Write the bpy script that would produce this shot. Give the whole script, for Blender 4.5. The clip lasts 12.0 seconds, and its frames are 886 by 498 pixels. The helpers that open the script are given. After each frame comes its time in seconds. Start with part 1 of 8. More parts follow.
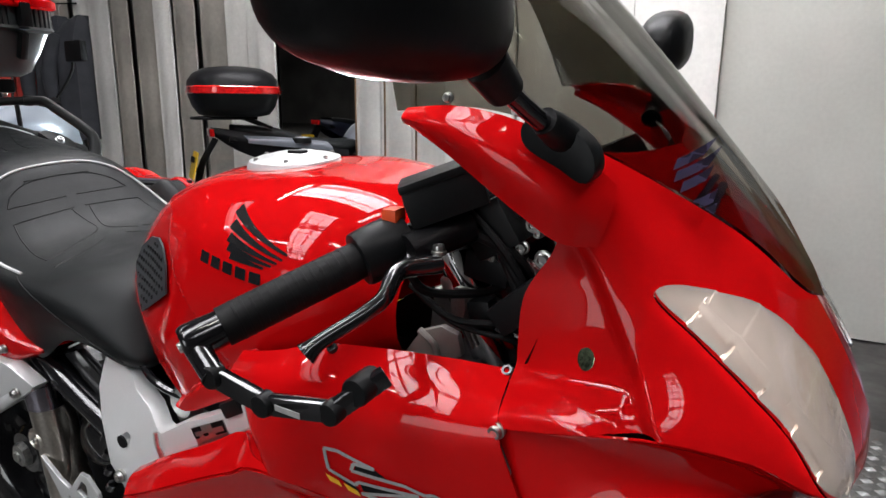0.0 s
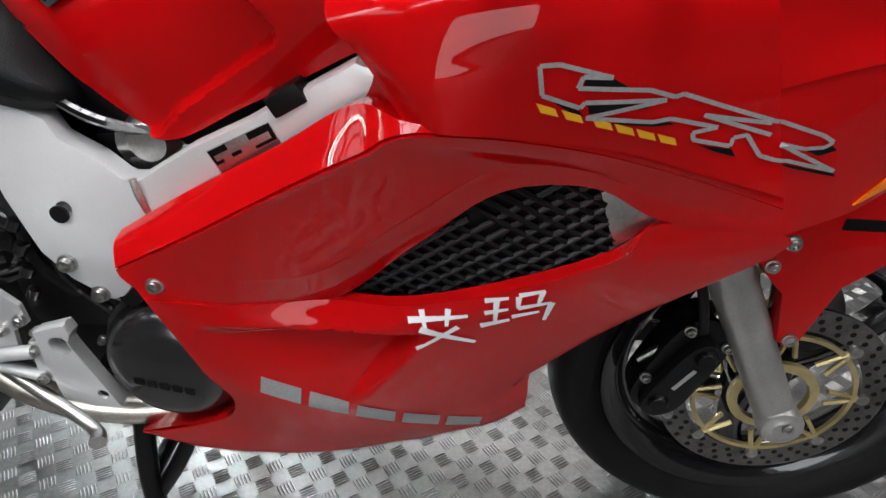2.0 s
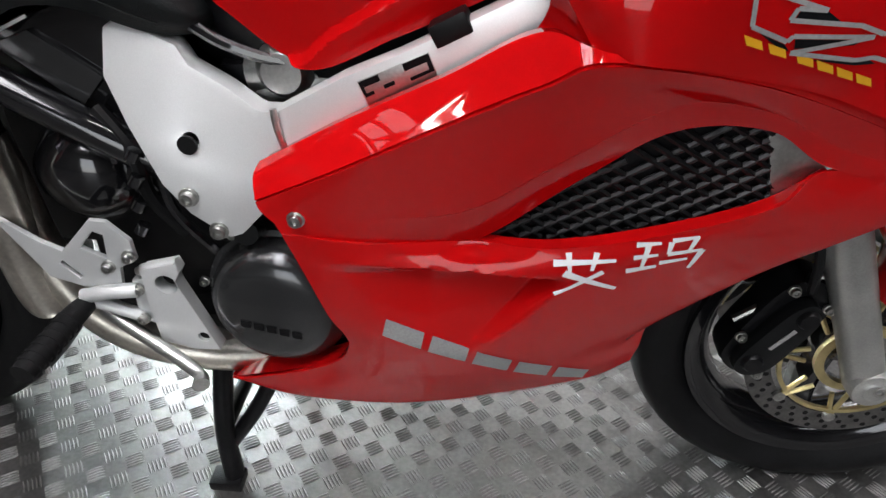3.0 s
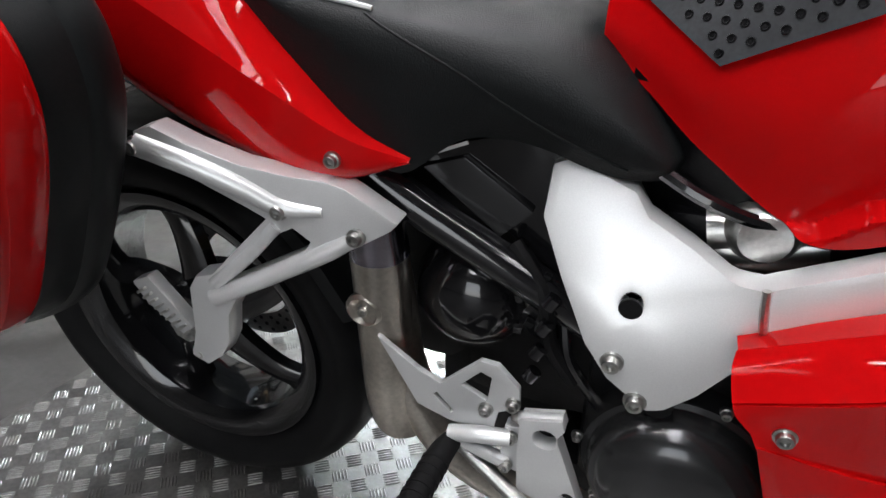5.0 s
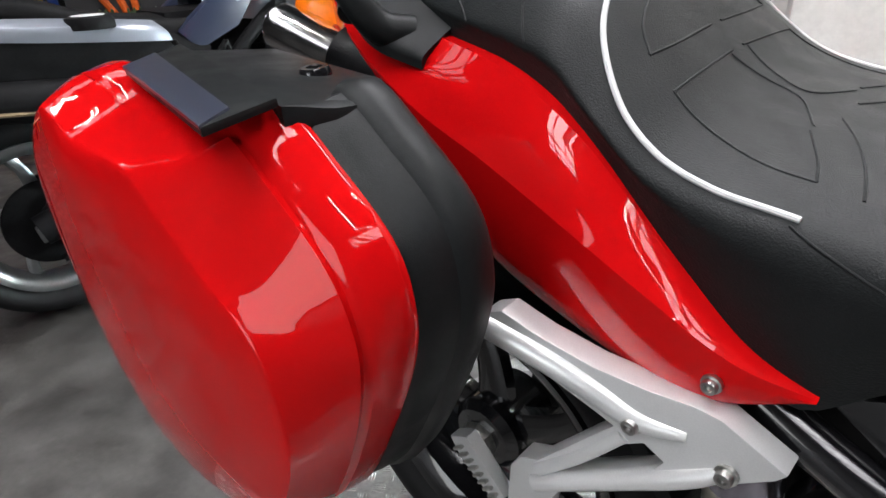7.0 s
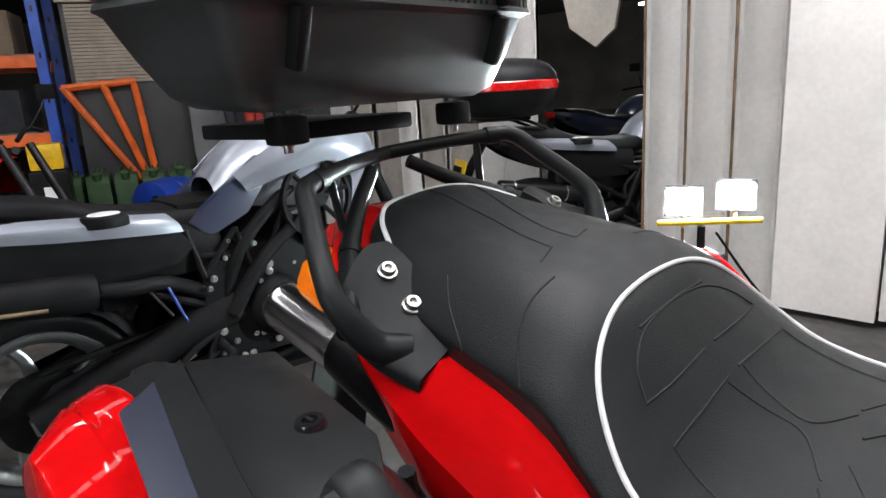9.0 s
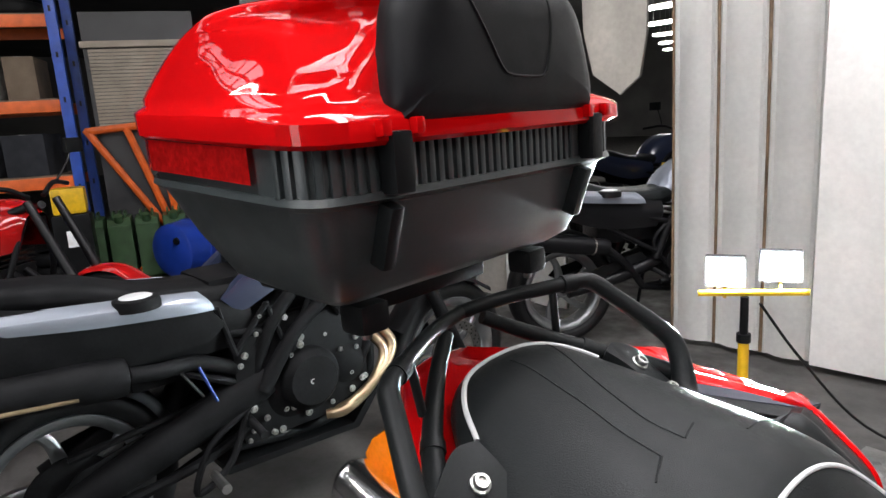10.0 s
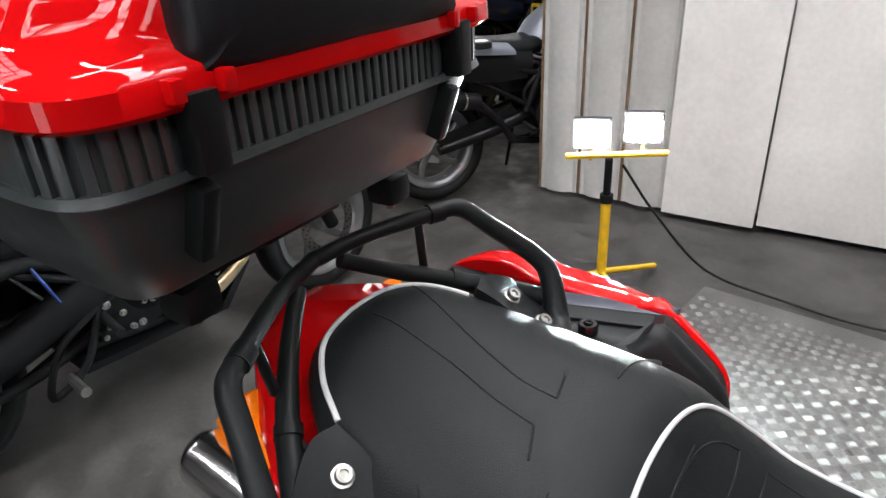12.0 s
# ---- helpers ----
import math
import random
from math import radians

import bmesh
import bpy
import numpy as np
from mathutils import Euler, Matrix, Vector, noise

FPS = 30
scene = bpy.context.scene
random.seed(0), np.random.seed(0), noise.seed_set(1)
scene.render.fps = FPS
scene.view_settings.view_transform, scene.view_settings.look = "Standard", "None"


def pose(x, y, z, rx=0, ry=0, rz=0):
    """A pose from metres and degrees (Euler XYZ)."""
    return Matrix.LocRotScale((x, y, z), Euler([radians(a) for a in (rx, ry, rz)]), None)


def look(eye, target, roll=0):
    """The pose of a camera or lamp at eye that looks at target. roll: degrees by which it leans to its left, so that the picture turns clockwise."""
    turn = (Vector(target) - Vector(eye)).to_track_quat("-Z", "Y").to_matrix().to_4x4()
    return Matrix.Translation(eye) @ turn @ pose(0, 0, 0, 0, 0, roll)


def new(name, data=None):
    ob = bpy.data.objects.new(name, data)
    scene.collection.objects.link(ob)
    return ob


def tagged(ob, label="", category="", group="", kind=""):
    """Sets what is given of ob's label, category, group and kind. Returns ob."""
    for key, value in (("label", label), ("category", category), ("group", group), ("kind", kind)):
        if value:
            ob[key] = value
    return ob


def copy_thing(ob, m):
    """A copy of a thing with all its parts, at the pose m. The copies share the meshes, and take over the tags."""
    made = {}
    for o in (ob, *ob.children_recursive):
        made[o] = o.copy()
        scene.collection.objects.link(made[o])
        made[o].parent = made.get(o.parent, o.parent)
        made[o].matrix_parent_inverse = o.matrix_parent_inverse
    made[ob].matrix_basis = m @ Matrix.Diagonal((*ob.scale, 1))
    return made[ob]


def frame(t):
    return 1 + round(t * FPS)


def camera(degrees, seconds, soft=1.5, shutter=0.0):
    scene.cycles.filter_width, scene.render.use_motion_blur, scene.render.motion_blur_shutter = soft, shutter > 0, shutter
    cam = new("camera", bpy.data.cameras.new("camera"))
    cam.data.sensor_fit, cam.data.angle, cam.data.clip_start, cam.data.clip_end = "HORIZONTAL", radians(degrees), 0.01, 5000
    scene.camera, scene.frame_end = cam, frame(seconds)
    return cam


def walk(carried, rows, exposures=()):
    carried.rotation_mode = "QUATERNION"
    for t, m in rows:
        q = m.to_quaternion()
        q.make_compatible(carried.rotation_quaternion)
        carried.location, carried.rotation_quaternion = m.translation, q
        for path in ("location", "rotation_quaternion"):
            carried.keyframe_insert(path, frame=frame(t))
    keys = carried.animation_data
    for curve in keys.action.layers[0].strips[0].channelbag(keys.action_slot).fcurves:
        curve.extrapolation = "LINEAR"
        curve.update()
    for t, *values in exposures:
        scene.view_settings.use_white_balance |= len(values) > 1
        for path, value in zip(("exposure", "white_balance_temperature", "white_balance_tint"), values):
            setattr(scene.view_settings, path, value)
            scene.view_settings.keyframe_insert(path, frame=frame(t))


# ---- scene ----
cam = camera(69.0, 12.0)
PATH = [
    (0, (0.733, -0.667, 1.143), (-0.244, 0.982, 0.573), -1.9),
    (0.5, (0.631, -0.756, 1.098), (-0.084, 1.0, 0.462), -1.1),
    (1, (0.528, -0.756, 1.032), (0.019, 1.014, 0.251), -1.3),
    (1.5, (0.43, -0.729, 0.99), (0.117, 0.993, 0.022), -1.6),
    (2, (0.347, -0.733, 0.945), (0.192, 0.937, -0.145), -1.0),
    (2.5, (0.272, -0.753, 0.916), (0.203, 0.89, -0.222), 1.0),
    (2.7, (0.244, -0.76, 0.907), (0.173, 0.875, -0.241), 1.3),
    (4.3, (0.007, -0.677, 0.941), (-0.418, 0.927, -0.176), 3.0),
    (4.5, (-0.014, -0.668, 0.941), (-0.488, 0.927, -0.168), 2.7),
    (5, (-0.077, -0.652, 0.951), (-0.696, 0.922, -0.117), -0.4),
    (5.5, (-0.115, -0.632, 0.967), (-0.884, 0.897, -0.069), -1.8),
    (6, (-0.166, -0.612, 1.003), (-1.127, 0.847, 0.028), -3.0),
    (6.5, (-0.196, -0.601, 1.019), (-1.313, 0.738, 0.039), -4.6),
    (7, (-0.221, -0.577, 1.034), (-1.506, 0.634, 0.095), -6.6),
    (7.5, (-0.228, -0.57, 1.065), (-1.546, 0.706, 0.269), -6.4),
    (7.7, (-0.224, -0.57, 1.077), (-1.533, 0.755, 0.35), -6.2),
    (9.3, (-0.275, -0.503, 1.233), (-1.656, 0.838, 0.689), -7.0),
    (9.5, (-0.307, -0.508, 1.268), (-1.692, 0.838, 0.748), -7.0),
    (10, (-0.36, -0.483, 1.335), (-1.766, 0.849, 0.837), -7.1),
    (10.5, (-0.394, -0.46, 1.397), (-1.829, 0.814, 0.832), -7.2),
    (11, (-0.433, -0.419, 1.452), (-1.826, 0.887, 0.858), -4.9),
    (11.5, (-0.443, -0.382, 1.453), (-1.686, 1.018, 0.751), -4.7),
    (12, (-0.422, -0.37, 1.394), (-1.454, 1.029, 0.406), -5.8),
]
LEAN = pose(0, 0, 0, 4.5, 0, 0)
walk(cam, [(t, LEAN @ look(eye, target, roll)) for t, eye, target, roll in PATH],
     exposures=((0, 0.03), (0.5, 0.08), (1.0, 0.12), (1.5, 0.2), (2.0, 0.25), (2.5, 0.35), (4.5, 0.15), (5.0, 0.05), (5.5, 0.02), (6.0, 0.25), (6.5, 0.45), (7.0, 0.38), (7.5, 0.3), (9.5, 0.3), (10.5, 0.48), (11, 0.5), (11.5, 0.38), (12, 0.22)))

# ---- light ----
world = bpy.data.worlds.new("world")
scene.world = world
world.use_nodes = True
wn = world.node_tree
sky = wn.nodes.new("ShaderNodeTexSky")
sky.sky_type, sky.sun_disc = "NISHITA", False
sky.sun_elevation, sky.sun_rotation = radians(35), radians(120)
wn.links.new(sky.outputs[0], wn.nodes["Background"].inputs[0])
wn.nodes["Background"].inputs[1].default_value = 0.08


def area(name, eye, target, sx, sy, power, color=(1, 1, 1)):
    d = bpy.data.lights.new(name, "AREA")
    d.shape, d.size, d.size_y, d.energy, d.color = "RECTANGLE", sx, sy, power, color
    ob = new(name, d)
    ob.matrix_world = look(eye, target)
    return ob


# daylight through the roof lights; fill over the back and from behind is added
ROOF = 4.6
area("roof_light_day", (-0.6, -2.6, ROOF + 0.02), (-0.6, -2.6, 0), 1.15, 4.9, 300, (0.97, 0.96, 1.0))
area("roof_light_day", (3.4, -2.0, ROOF + 0.02), (3.4, -2.0, 0), 1.15, 4.9, 190, (0.97, 0.96, 1.0))
area("roof_light_day", (-4.8, -1.6, ROOF + 0.02), (-4.8, -1.6, 0), 1.15, 4.9, 55, (0.97, 0.96, 1.0))
# unseen fill for the back wall; its roof opening is added to hold it
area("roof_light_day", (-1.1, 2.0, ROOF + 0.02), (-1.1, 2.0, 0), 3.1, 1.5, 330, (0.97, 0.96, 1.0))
# unseen side fill, set in a doorway added behind the camera
area("door_daylight", (-0.2, -6.96, 1.6), (-0.2, 0, 1.6), 2.6, 3.0, 85, (0.95, 0.97, 1.0))

# ---- materials ----


def mat(name, color, rough=0.5, metal=0.0, coat=0.0, grain=0.0, grain_scale=80.0, bump=0.0, bump_scale=200.0, ior=1.5,
        trans=0.0, stain=0.0, stain_scale=3.0, emit=0.0, spec=0.5, rough_var=0.0, coat_rough=0.04, coat_ior=1.5):
    """A surface: base colour with stains at large scale and grain at small scale, gloss that varies, and fine relief."""
    m = bpy.data.materials.new(name)
    m.use_nodes = True
    nt = m.node_tree
    b = nt.nodes["Principled BSDF"]
    b.inputs["Roughness"].default_value, b.inputs["Metallic"].default_value = rough, metal
    b.inputs["Coat IOR"].default_value = coat_ior
    b.inputs["Coat Weight"].default_value, b.inputs["Coat Roughness"].default_value = coat, coat_rough
    b.inputs["IOR"].default_value, b.inputs["Transmission Weight"].default_value = ior, trans
    b.inputs["Specular IOR Level"].default_value = spec
    tc = nt.nodes.new("ShaderNodeTexCoord")
    col = (*color, 1)
    b.inputs["Base Color"].default_value = col
    src = None

    def noise_tex(scale, detail=4.0):
        n = nt.nodes.new("ShaderNodeTexNoise")
        n.inputs["Scale"].default_value, n.inputs["Detail"].default_value = scale, detail
        nt.links.new(tc.outputs["Object"], n.inputs["Vector"])
        return n

    def darker(src, tex, amount, lo, hi):
        ramp = nt.nodes.new("ShaderNodeMapRange")
        ramp.inputs["From Min"].default_value, ramp.inputs["From Max"].default_value = lo, hi
        ramp.inputs["To Min"].default_value, ramp.inputs["To Max"].default_value = 1 - amount, 1 + amount * 0.35
        nt.links.new(tex.outputs["Fac"], ramp.inputs["Value"])
        mul = nt.nodes.new("ShaderNodeVectorMath")
        mul.operation = "SCALE"
        if src is None:
            mul.inputs[0].default_value = color
        else:
            nt.links.new(src, mul.inputs[0])
        nt.links.new(ramp.outputs[0], mul.inputs["Scale"])
        return mul.outputs[0]

    if stain:
        src = darker(src, noise_tex(stain_scale, 6.0), stain, 0.35, 0.65)
    if grain:
        src = darker(src, noise_tex(grain_scale, 3.0), grain, 0.3, 0.7)
    if src is not None:
        nt.links.new(src, b.inputs["Base Color"])
    if rough_var:
        n = noise_tex(stain_scale * 4, 5.0)
        r = nt.nodes.new("ShaderNodeMapRange")
        r.inputs["From Min"].default_value, r.inputs["From Max"].default_value = 0.3, 0.7
        r.inputs["To Min"].default_value, r.inputs["To Max"].default_value = max(rough - rough_var, 0.02), min(rough + rough_var, 1)
        nt.links.new(n.outputs["Fac"], r.inputs["Value"])
        nt.links.new(r.outputs[0], b.inputs["Roughness"])
    if bump:
        n = noise_tex(bump_scale, 3.0)
        k = nt.nodes.new("ShaderNodeBump")
        k.inputs["Strength"].default_value, k.inputs["Distance"].default_value = bump, 0.002
        nt.links.new(n.outputs["Fac"], k.inputs["Height"])
        nt.links.new(k.outputs[0], b.inputs["Normal"])
    if emit:
        b.inputs["Emission Color"].default_value, b.inputs["Emission Strength"].default_value = col, emit
    return m


RED = mat("red_paint", (0.49, 0.003, 0.004), 0.45, spec=0.0, coat=1.0, coat_rough=0.018, coat_ior=1.34, grain=0.04, grain_scale=900, stain=0.05, stain_scale=5)
SILVER = mat("cast_aluminium_paint", (0.74, 0.75, 0.75), 0.32, metal=0.4, grain=0.06, grain_scale=900, bump=0.04, bump_scale=1200, stain=0.08)
# frame silver made dimmer: the weaker light there is put into the colour
HANGER = mat("dimmed_cast_metal", (0.66, 0.67, 0.67), 0.32, metal=0.45, grain=0.06, grain_scale=900, bump=0.05, bump_scale=1200, stain=0.1, stain_scale=9)
ALU = mat("bare_aluminium", (0.6, 0.6, 0.58), 0.33, metal=1.0, grain=0.15, grain_scale=300, stain=0.2, stain_scale=15, bump=0.06, bump_scale=400)
STEEL = mat("stainless_pipe", (0.68, 0.64, 0.57), 0.28, metal=1.0, grain=0.15, grain_scale=200, stain=0.3, stain_scale=12)
POLISHED = mat("polished_steel", (0.86, 0.85, 0.86), 0.16, metal=1.0, stain=0.12, stain_scale=25)
CHROME = mat("chrome", (0.8, 0.8, 0.8), 0.06, metal=1.0, stain=0.1, stain_scale=20)
FORK = mat("fork_leg_paint", (0.42, 0.42, 0.40), 0.36, metal=0.6, grain=0.12, grain_scale=400, stain=0.2, stain_scale=15)
BOLT = mat("zinc_bolt", (0.5, 0.5, 0.48), 0.3, metal=1.0, stain=0.3, stain_scale=120)
BLACK = mat("black_plastic", (0.007, 0.0075, 0.008), 0.38, spec=0.16, bump=0.10, bump_scale=1100, grain=0.2, grain_scale=300, stain=0.2, stain_scale=9, rough_var=0.06)
CASE = mat("textured_black_case", (0.010, 0.0115, 0.012), 0.42, spec=0.17, bump=0.14, bump_scale=1100, grain=0.2, grain_scale=300, stain=0.25, stain_scale=6, rough_var=0.08)
GLOSSBLACK = mat("gloss_black", (0.007, 0.007, 0.008), 0.14, spec=0.4, coat=0.6, stain=0.3, stain_scale=12, rough_var=0.05)
DARK = mat("dark_engine_metal", (0.006, 0.006, 0.007), 0.34, spec=0.22, grain=0.4, grain_scale=150, stain=0.5, stain_scale=18, bump=0.2, bump_scale=500)
GREY = mat("grey_engine_cover", (0.055, 0.056, 0.058), 0.22, metal=0.7, grain=0.12, grain_scale=500, stain=0.25, stain_scale=14, coat=0.3)
RUBBER = mat("tyre_rubber", (0.007, 0.007, 0.0075), 0.55, spec=0.16, grain=0.25, grain_scale=160, bump=0.12, bump_scale=900, stain=0.3, stain_scale=14)
VINYL = mat("seat_vinyl", (0.010, 0.0115, 0.012), 0.40, spec=0.14, bump=0.3, bump_scale=700, grain=0.15, grain_scale=300, stain=0.2, stain_scale=8, rough_var=0.08)
PIPING = mat("silver_piping", (0.55, 0.56, 0.56), 0.4, bump=0.2, bump_scale=600, grain=0.1)
GOLD = mat("gold_anodised", (0.55, 0.45, 0.22), 0.38, metal=0.7, stain=0.25, stain_scale=30)
DISC = mat("brake_disc", (0.22, 0.215, 0.21), 0.32, metal=1.0, stain=0.35, stain_scale=22, grain=0.2, grain_scale=240)
AMBER = mat("amber_lens", (1.0, 0.24, 0.004), 0.2, coat=0.25, spec=0.3, grain=0.12, grain_scale=160, bump=0.25, bump_scale=150)
REDLENS = mat("red_lens", (0.75, 0.012, 0.012), 0.12, coat=0.8, stain=0.25, stain_scale=60, grain=0.25, grain_scale=220, bump=0.2, bump_scale=260)
DECALGREY = mat("grey_decal", (0.33, 0.325, 0.32), 0.4, grain=0.2, grain_scale=400)
DECALDARK = mat("matt_black_decal", (0.006, 0.006, 0.007), 0.55, spec=0.1, grain=0.4, grain_scale=150, stain=0.5, stain_scale=18, bump=0.2, bump_scale=500)
YELLOW = mat("yellow_decal", (0.85, 0.42, 0.01), 0.4, stain=0.15)
WHITE = mat("white_decal", (0.9, 0.9, 0.9), 0.4, stain=0.06, stain_scale=30)
GLASS = mat("clear_lens", (0.95, 0.95, 0.95), 0.03, trans=1.0, ior=1.2)
SMOKE = mat("smoked_screen", (0.18, 0.17, 0.14), 0.05, trans=1.0, ior=1.1, stain=0.15, stain_scale=7)
HOLO = mat("hologram_sticker", (0.45, 0.55, 0.35), 0.16, metal=1.0, stain=0.8, stain_scale=260)
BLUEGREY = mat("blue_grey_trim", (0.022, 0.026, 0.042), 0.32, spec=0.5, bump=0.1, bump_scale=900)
BOOK = {}

# ---- shaping ----


def cr(pts, n):
    """n + 1 points on a smooth curve through the given ones."""
    p = [Vector(q) for q in pts]
    out = []
    k = len(p) - 1
    for i in range(n + 1):
        s = i / n * k
        j = min(int(s), k - 1)
        f = s - j
        a, b, c, d = p[max(j - 1, 0)], p[j], p[j + 1], p[min(j + 2, k)]
        if j == 0:
            a = 2 * b - c
        if j == k - 1:
            d = 2 * c - b
        out.append(0.5 * (2 * b + (c - a) * f + (2 * a - 5 * b + 4 * c - d) * f * f + (3 * b - a - 3 * c + d) * f ** 3))
    return out


def ring_cr(pts, n):
    p = [Vector(q) for q in pts]
    k = len(p)
    out = []
    for i in range(n):
        s = i / n * k
        j = int(s)
        f = s - j
        a, b, c, d = p[(j - 1) % k], p[j % k], p[(j + 1) % k], p[(j + 2) % k]
        out.append(0.5 * (2 * b + (c - a) * f + (2 * a - 5 * b + 4 * c - d) * f * f + (3 * b - a - 3 * c + d) * f ** 3))
    return out


def grid(table, wrap=False, cap=False):
    bm = bmesh.new()
    rows = [[bm.verts.new(p) for p in row] for row in table]
    for r0, r1 in zip(rows, rows[1:]):
        m = len(r0)
        for i in range(m if wrap else m - 1):
            q = (r0[i], r0[(i + 1) % m], r1[(i + 1) % m], r1[i])
            bm.faces.new(q)
    if cap:
        bm.faces.new(rows[0][::-1])
        bm.faces.new(rows[-1])
    return bm


def loft(rows, nu=40, nv=30, both=False, bend=None, thick=0.0):
    """A smooth skin through rows of points. both: mirrored to the other side of the machine as well."""
    samples = [cr(r, nu) for r in rows]
    cols = [cr([s[i] for s in samples], nv) for i in range(nu + 1)]
    table = [[cols[i][j] for i in range(nu + 1)] for j in range(nv + 1)]
    if bend:
        table = [[bend(p) for p in row] for row in table]
    bm = grid(table)
    if both:
        other = grid([[Vector((p.x, -p.y, p.z)) for p in row[::-1]] for row in table])
        merge(bm, other)
        bmesh.ops.remove_doubles(bm, verts=bm.verts, dist=0.0008)
    if thick:
        bmesh.ops.recalc_face_normals(bm, faces=bm.faces)
        bmesh.ops.solidify(bm, geom=list(bm.faces), thickness=thick)
    return bm


def pair(name, rows, nu, nv, material, parent, label="", bend=None, thick=0.0, creases=()):
    """The same skin on both sides of the machine, as two parts; rows named in creases end one face and begin the next."""
    cuts = [0, *creases, len(rows) - 1]
    out = None
    for side in (1, -1):
        bm = bmesh.new()
        for i, j in zip(cuts, cuts[1:]):
            piece = loft(rows[i:j + 1], nu, max(4, nv * (j - i) // (len(rows) - 1)), bend=bend)
            merge(bm, piece)
        if side < 0:
            bm.transform(Matrix.Diagonal((1, -1, 1, 1)))
            bmesh.ops.reverse_faces(bm, faces=bm.faces)
        if thick:
            bmesh.ops.solidify(bm, geom=list(bm.faces), thickness=thick)
        ob = part(name, bm, material, parent, label)
        out = out or ob
    return out


def merge(bm, other):
    me = bpy.data.meshes.new("tmp")
    other.to_mesh(me)
    bm.from_mesh(me)
    bpy.data.meshes.remove(me)
    other.free()
    return bm


def tube(pts, r, n=12, seg=None, smooth=True):
    """A round bar along a curve; r: one radius, or one for each given point."""
    seg = seg or max(4, 6 * (len(pts) - 1))
    line = cr(pts, seg) if smooth else [Vector(p) for p in pts]
    if isinstance(r, (int, float)):
        rad = [r] * len(line)
    else:
        rad = [v.x for v in cr([(q, 0, 0) for q in r], len(line) - 1)]
    table = []
    up = Vector((0, 0, 1))
    prev = None
    for i, p in enumerate(line):
        d = (line[min(i + 1, len(line) - 1)] - line[max(i - 1, 0)]).normalized()
        if prev is None:
            a = d.cross(up if abs(d.z) < 0.9 else Vector((0, 1, 0))).normalized()
        else:
            a = (prev - d * prev.dot(d)).normalized()
        prev = a
        b = d.cross(a)
        table.append([p + rad[i] * (math.cos(t) * a + math.sin(t) * b) for t in (2 * math.pi * k / n for k in range(n))])
    bm = grid(table, wrap=True, cap=True)
    bmesh.ops.recalc_face_normals(bm, faces=bm.faces)
    return bm


def bevelled(bm, width, segments=2, angle=35):
    edges = [e for e in bm.edges if len(e.link_faces) == 2 and e.calc_face_angle(0) > radians(angle)]
    if width and edges:
        bmesh.ops.bevel(bm, geom=edges, offset=width, segments=segments, profile=0.7, affect="EDGES", clamp_overlap=True)
    return bm


def slab(outline, y0, y1, bevel=0.004, smooth=0, holes=()):
    """A plate with its outline in x and z, between two values of y."""
    pts = [Vector((x, 0, z)) for x, z in outline]
    if smooth:
        pts = ring_cr(pts, smooth)
    bm = bmesh.new()
    vs = [bm.verts.new((p.x, y0, p.z)) for p in pts]
    loops = [vs]
    for hole in holes:
        hp = [Vector((x, 0, z)) for x, z in hole]
        loops.append([bm.verts.new((p.x, y0, p.z)) for p in hp])
    if holes:
        edges = []
        for lp in loops:
            edges += [bm.edges.new((lp[i], lp[(i + 1) % len(lp)])) for i in range(len(lp))]
        bmesh.ops.triangle_fill(bm, use_beauty=True, use_dissolve=False, edges=edges)
    else:
        bm.faces.new(vs)
    ext = bmesh.ops.extrude_face_region(bm, geom=list(bm.faces))
    for v in (g for g in ext["geom"] if isinstance(g, bmesh.types.BMVert)):
        v.co.y = y1
    bmesh.ops.recalc_face_normals(bm, faces=bm.faces)
    return bevelled(bm, bevel)


def box(center, size, bevel=0.005, rot=None):
    bm = bmesh.new()
    bmesh.ops.create_cube(bm, size=1, matrix=Matrix.Diagonal((*size, 1)))
    bevelled(bm, bevel)
    bm.transform(Matrix.Translation(center) @ (rot or Matrix.Identity(4)))
    return bm


def lathe(profile, center=(0, 0, 0), axis="y", n=48, arc=None):
    """profile: (radius, height along the axis). A closed profile turned round the axis."""
    a0, a1 = arc or (0, 2 * math.pi)
    steps = n if arc is None else n + 1
    bm = bmesh.new()
    rows = []
    for k in range(steps):
        t = a0 + (a1 - a0) * k / n
        rows.append([bm.verts.new((r * math.cos(t), h, r * math.sin(t))) for r, h in profile])
    m = len(profile)
    for k in range(n):
        r0, r1 = rows[k], rows[(k + 1) % steps]
        for i in range(m - 1):
            try:
                bm.faces.new((r0[i], r0[i + 1], r1[i + 1], r1[i]))
            except ValueError:
                pass
    bmesh.ops.remove_doubles(bm, verts=bm.verts, dist=1e-5)
    bmesh.ops.recalc_face_normals(bm, faces=bm.faces)
    turn = {"y": Matrix.Identity(4), "z": Matrix.Rotation(radians(90), 4, "X"), "x": Matrix.Rotation(radians(-90), 4, "Z")}[axis]
    bm.transform(Matrix.Translation(center) @ turn)
    return bm


def part(name, bm, material, parent=None, label="", flat=False):
    me = bpy.data.meshes.new(name)
    bm.normal_update()
    bm.to_mesh(me)
    bm.free()
    me.materials.append(material)
    if not flat:
        me.polygons.foreach_set("use_smooth", [True] * len(me.polygons))
        me.set_sharp_from_angle(angle=radians(38))
    ob = new(name, me)
    if parent is not None:
        ob.parent = parent
    if label:
        ob["label"] = label
    return ob


def thing(name, label, category, m=None, group="", kind=""):
    ob = new(name)
    ob.empty_display_size = 0.1
    if m is not None:
        ob.matrix_world = m
    return tagged(ob, label, category, group, kind)


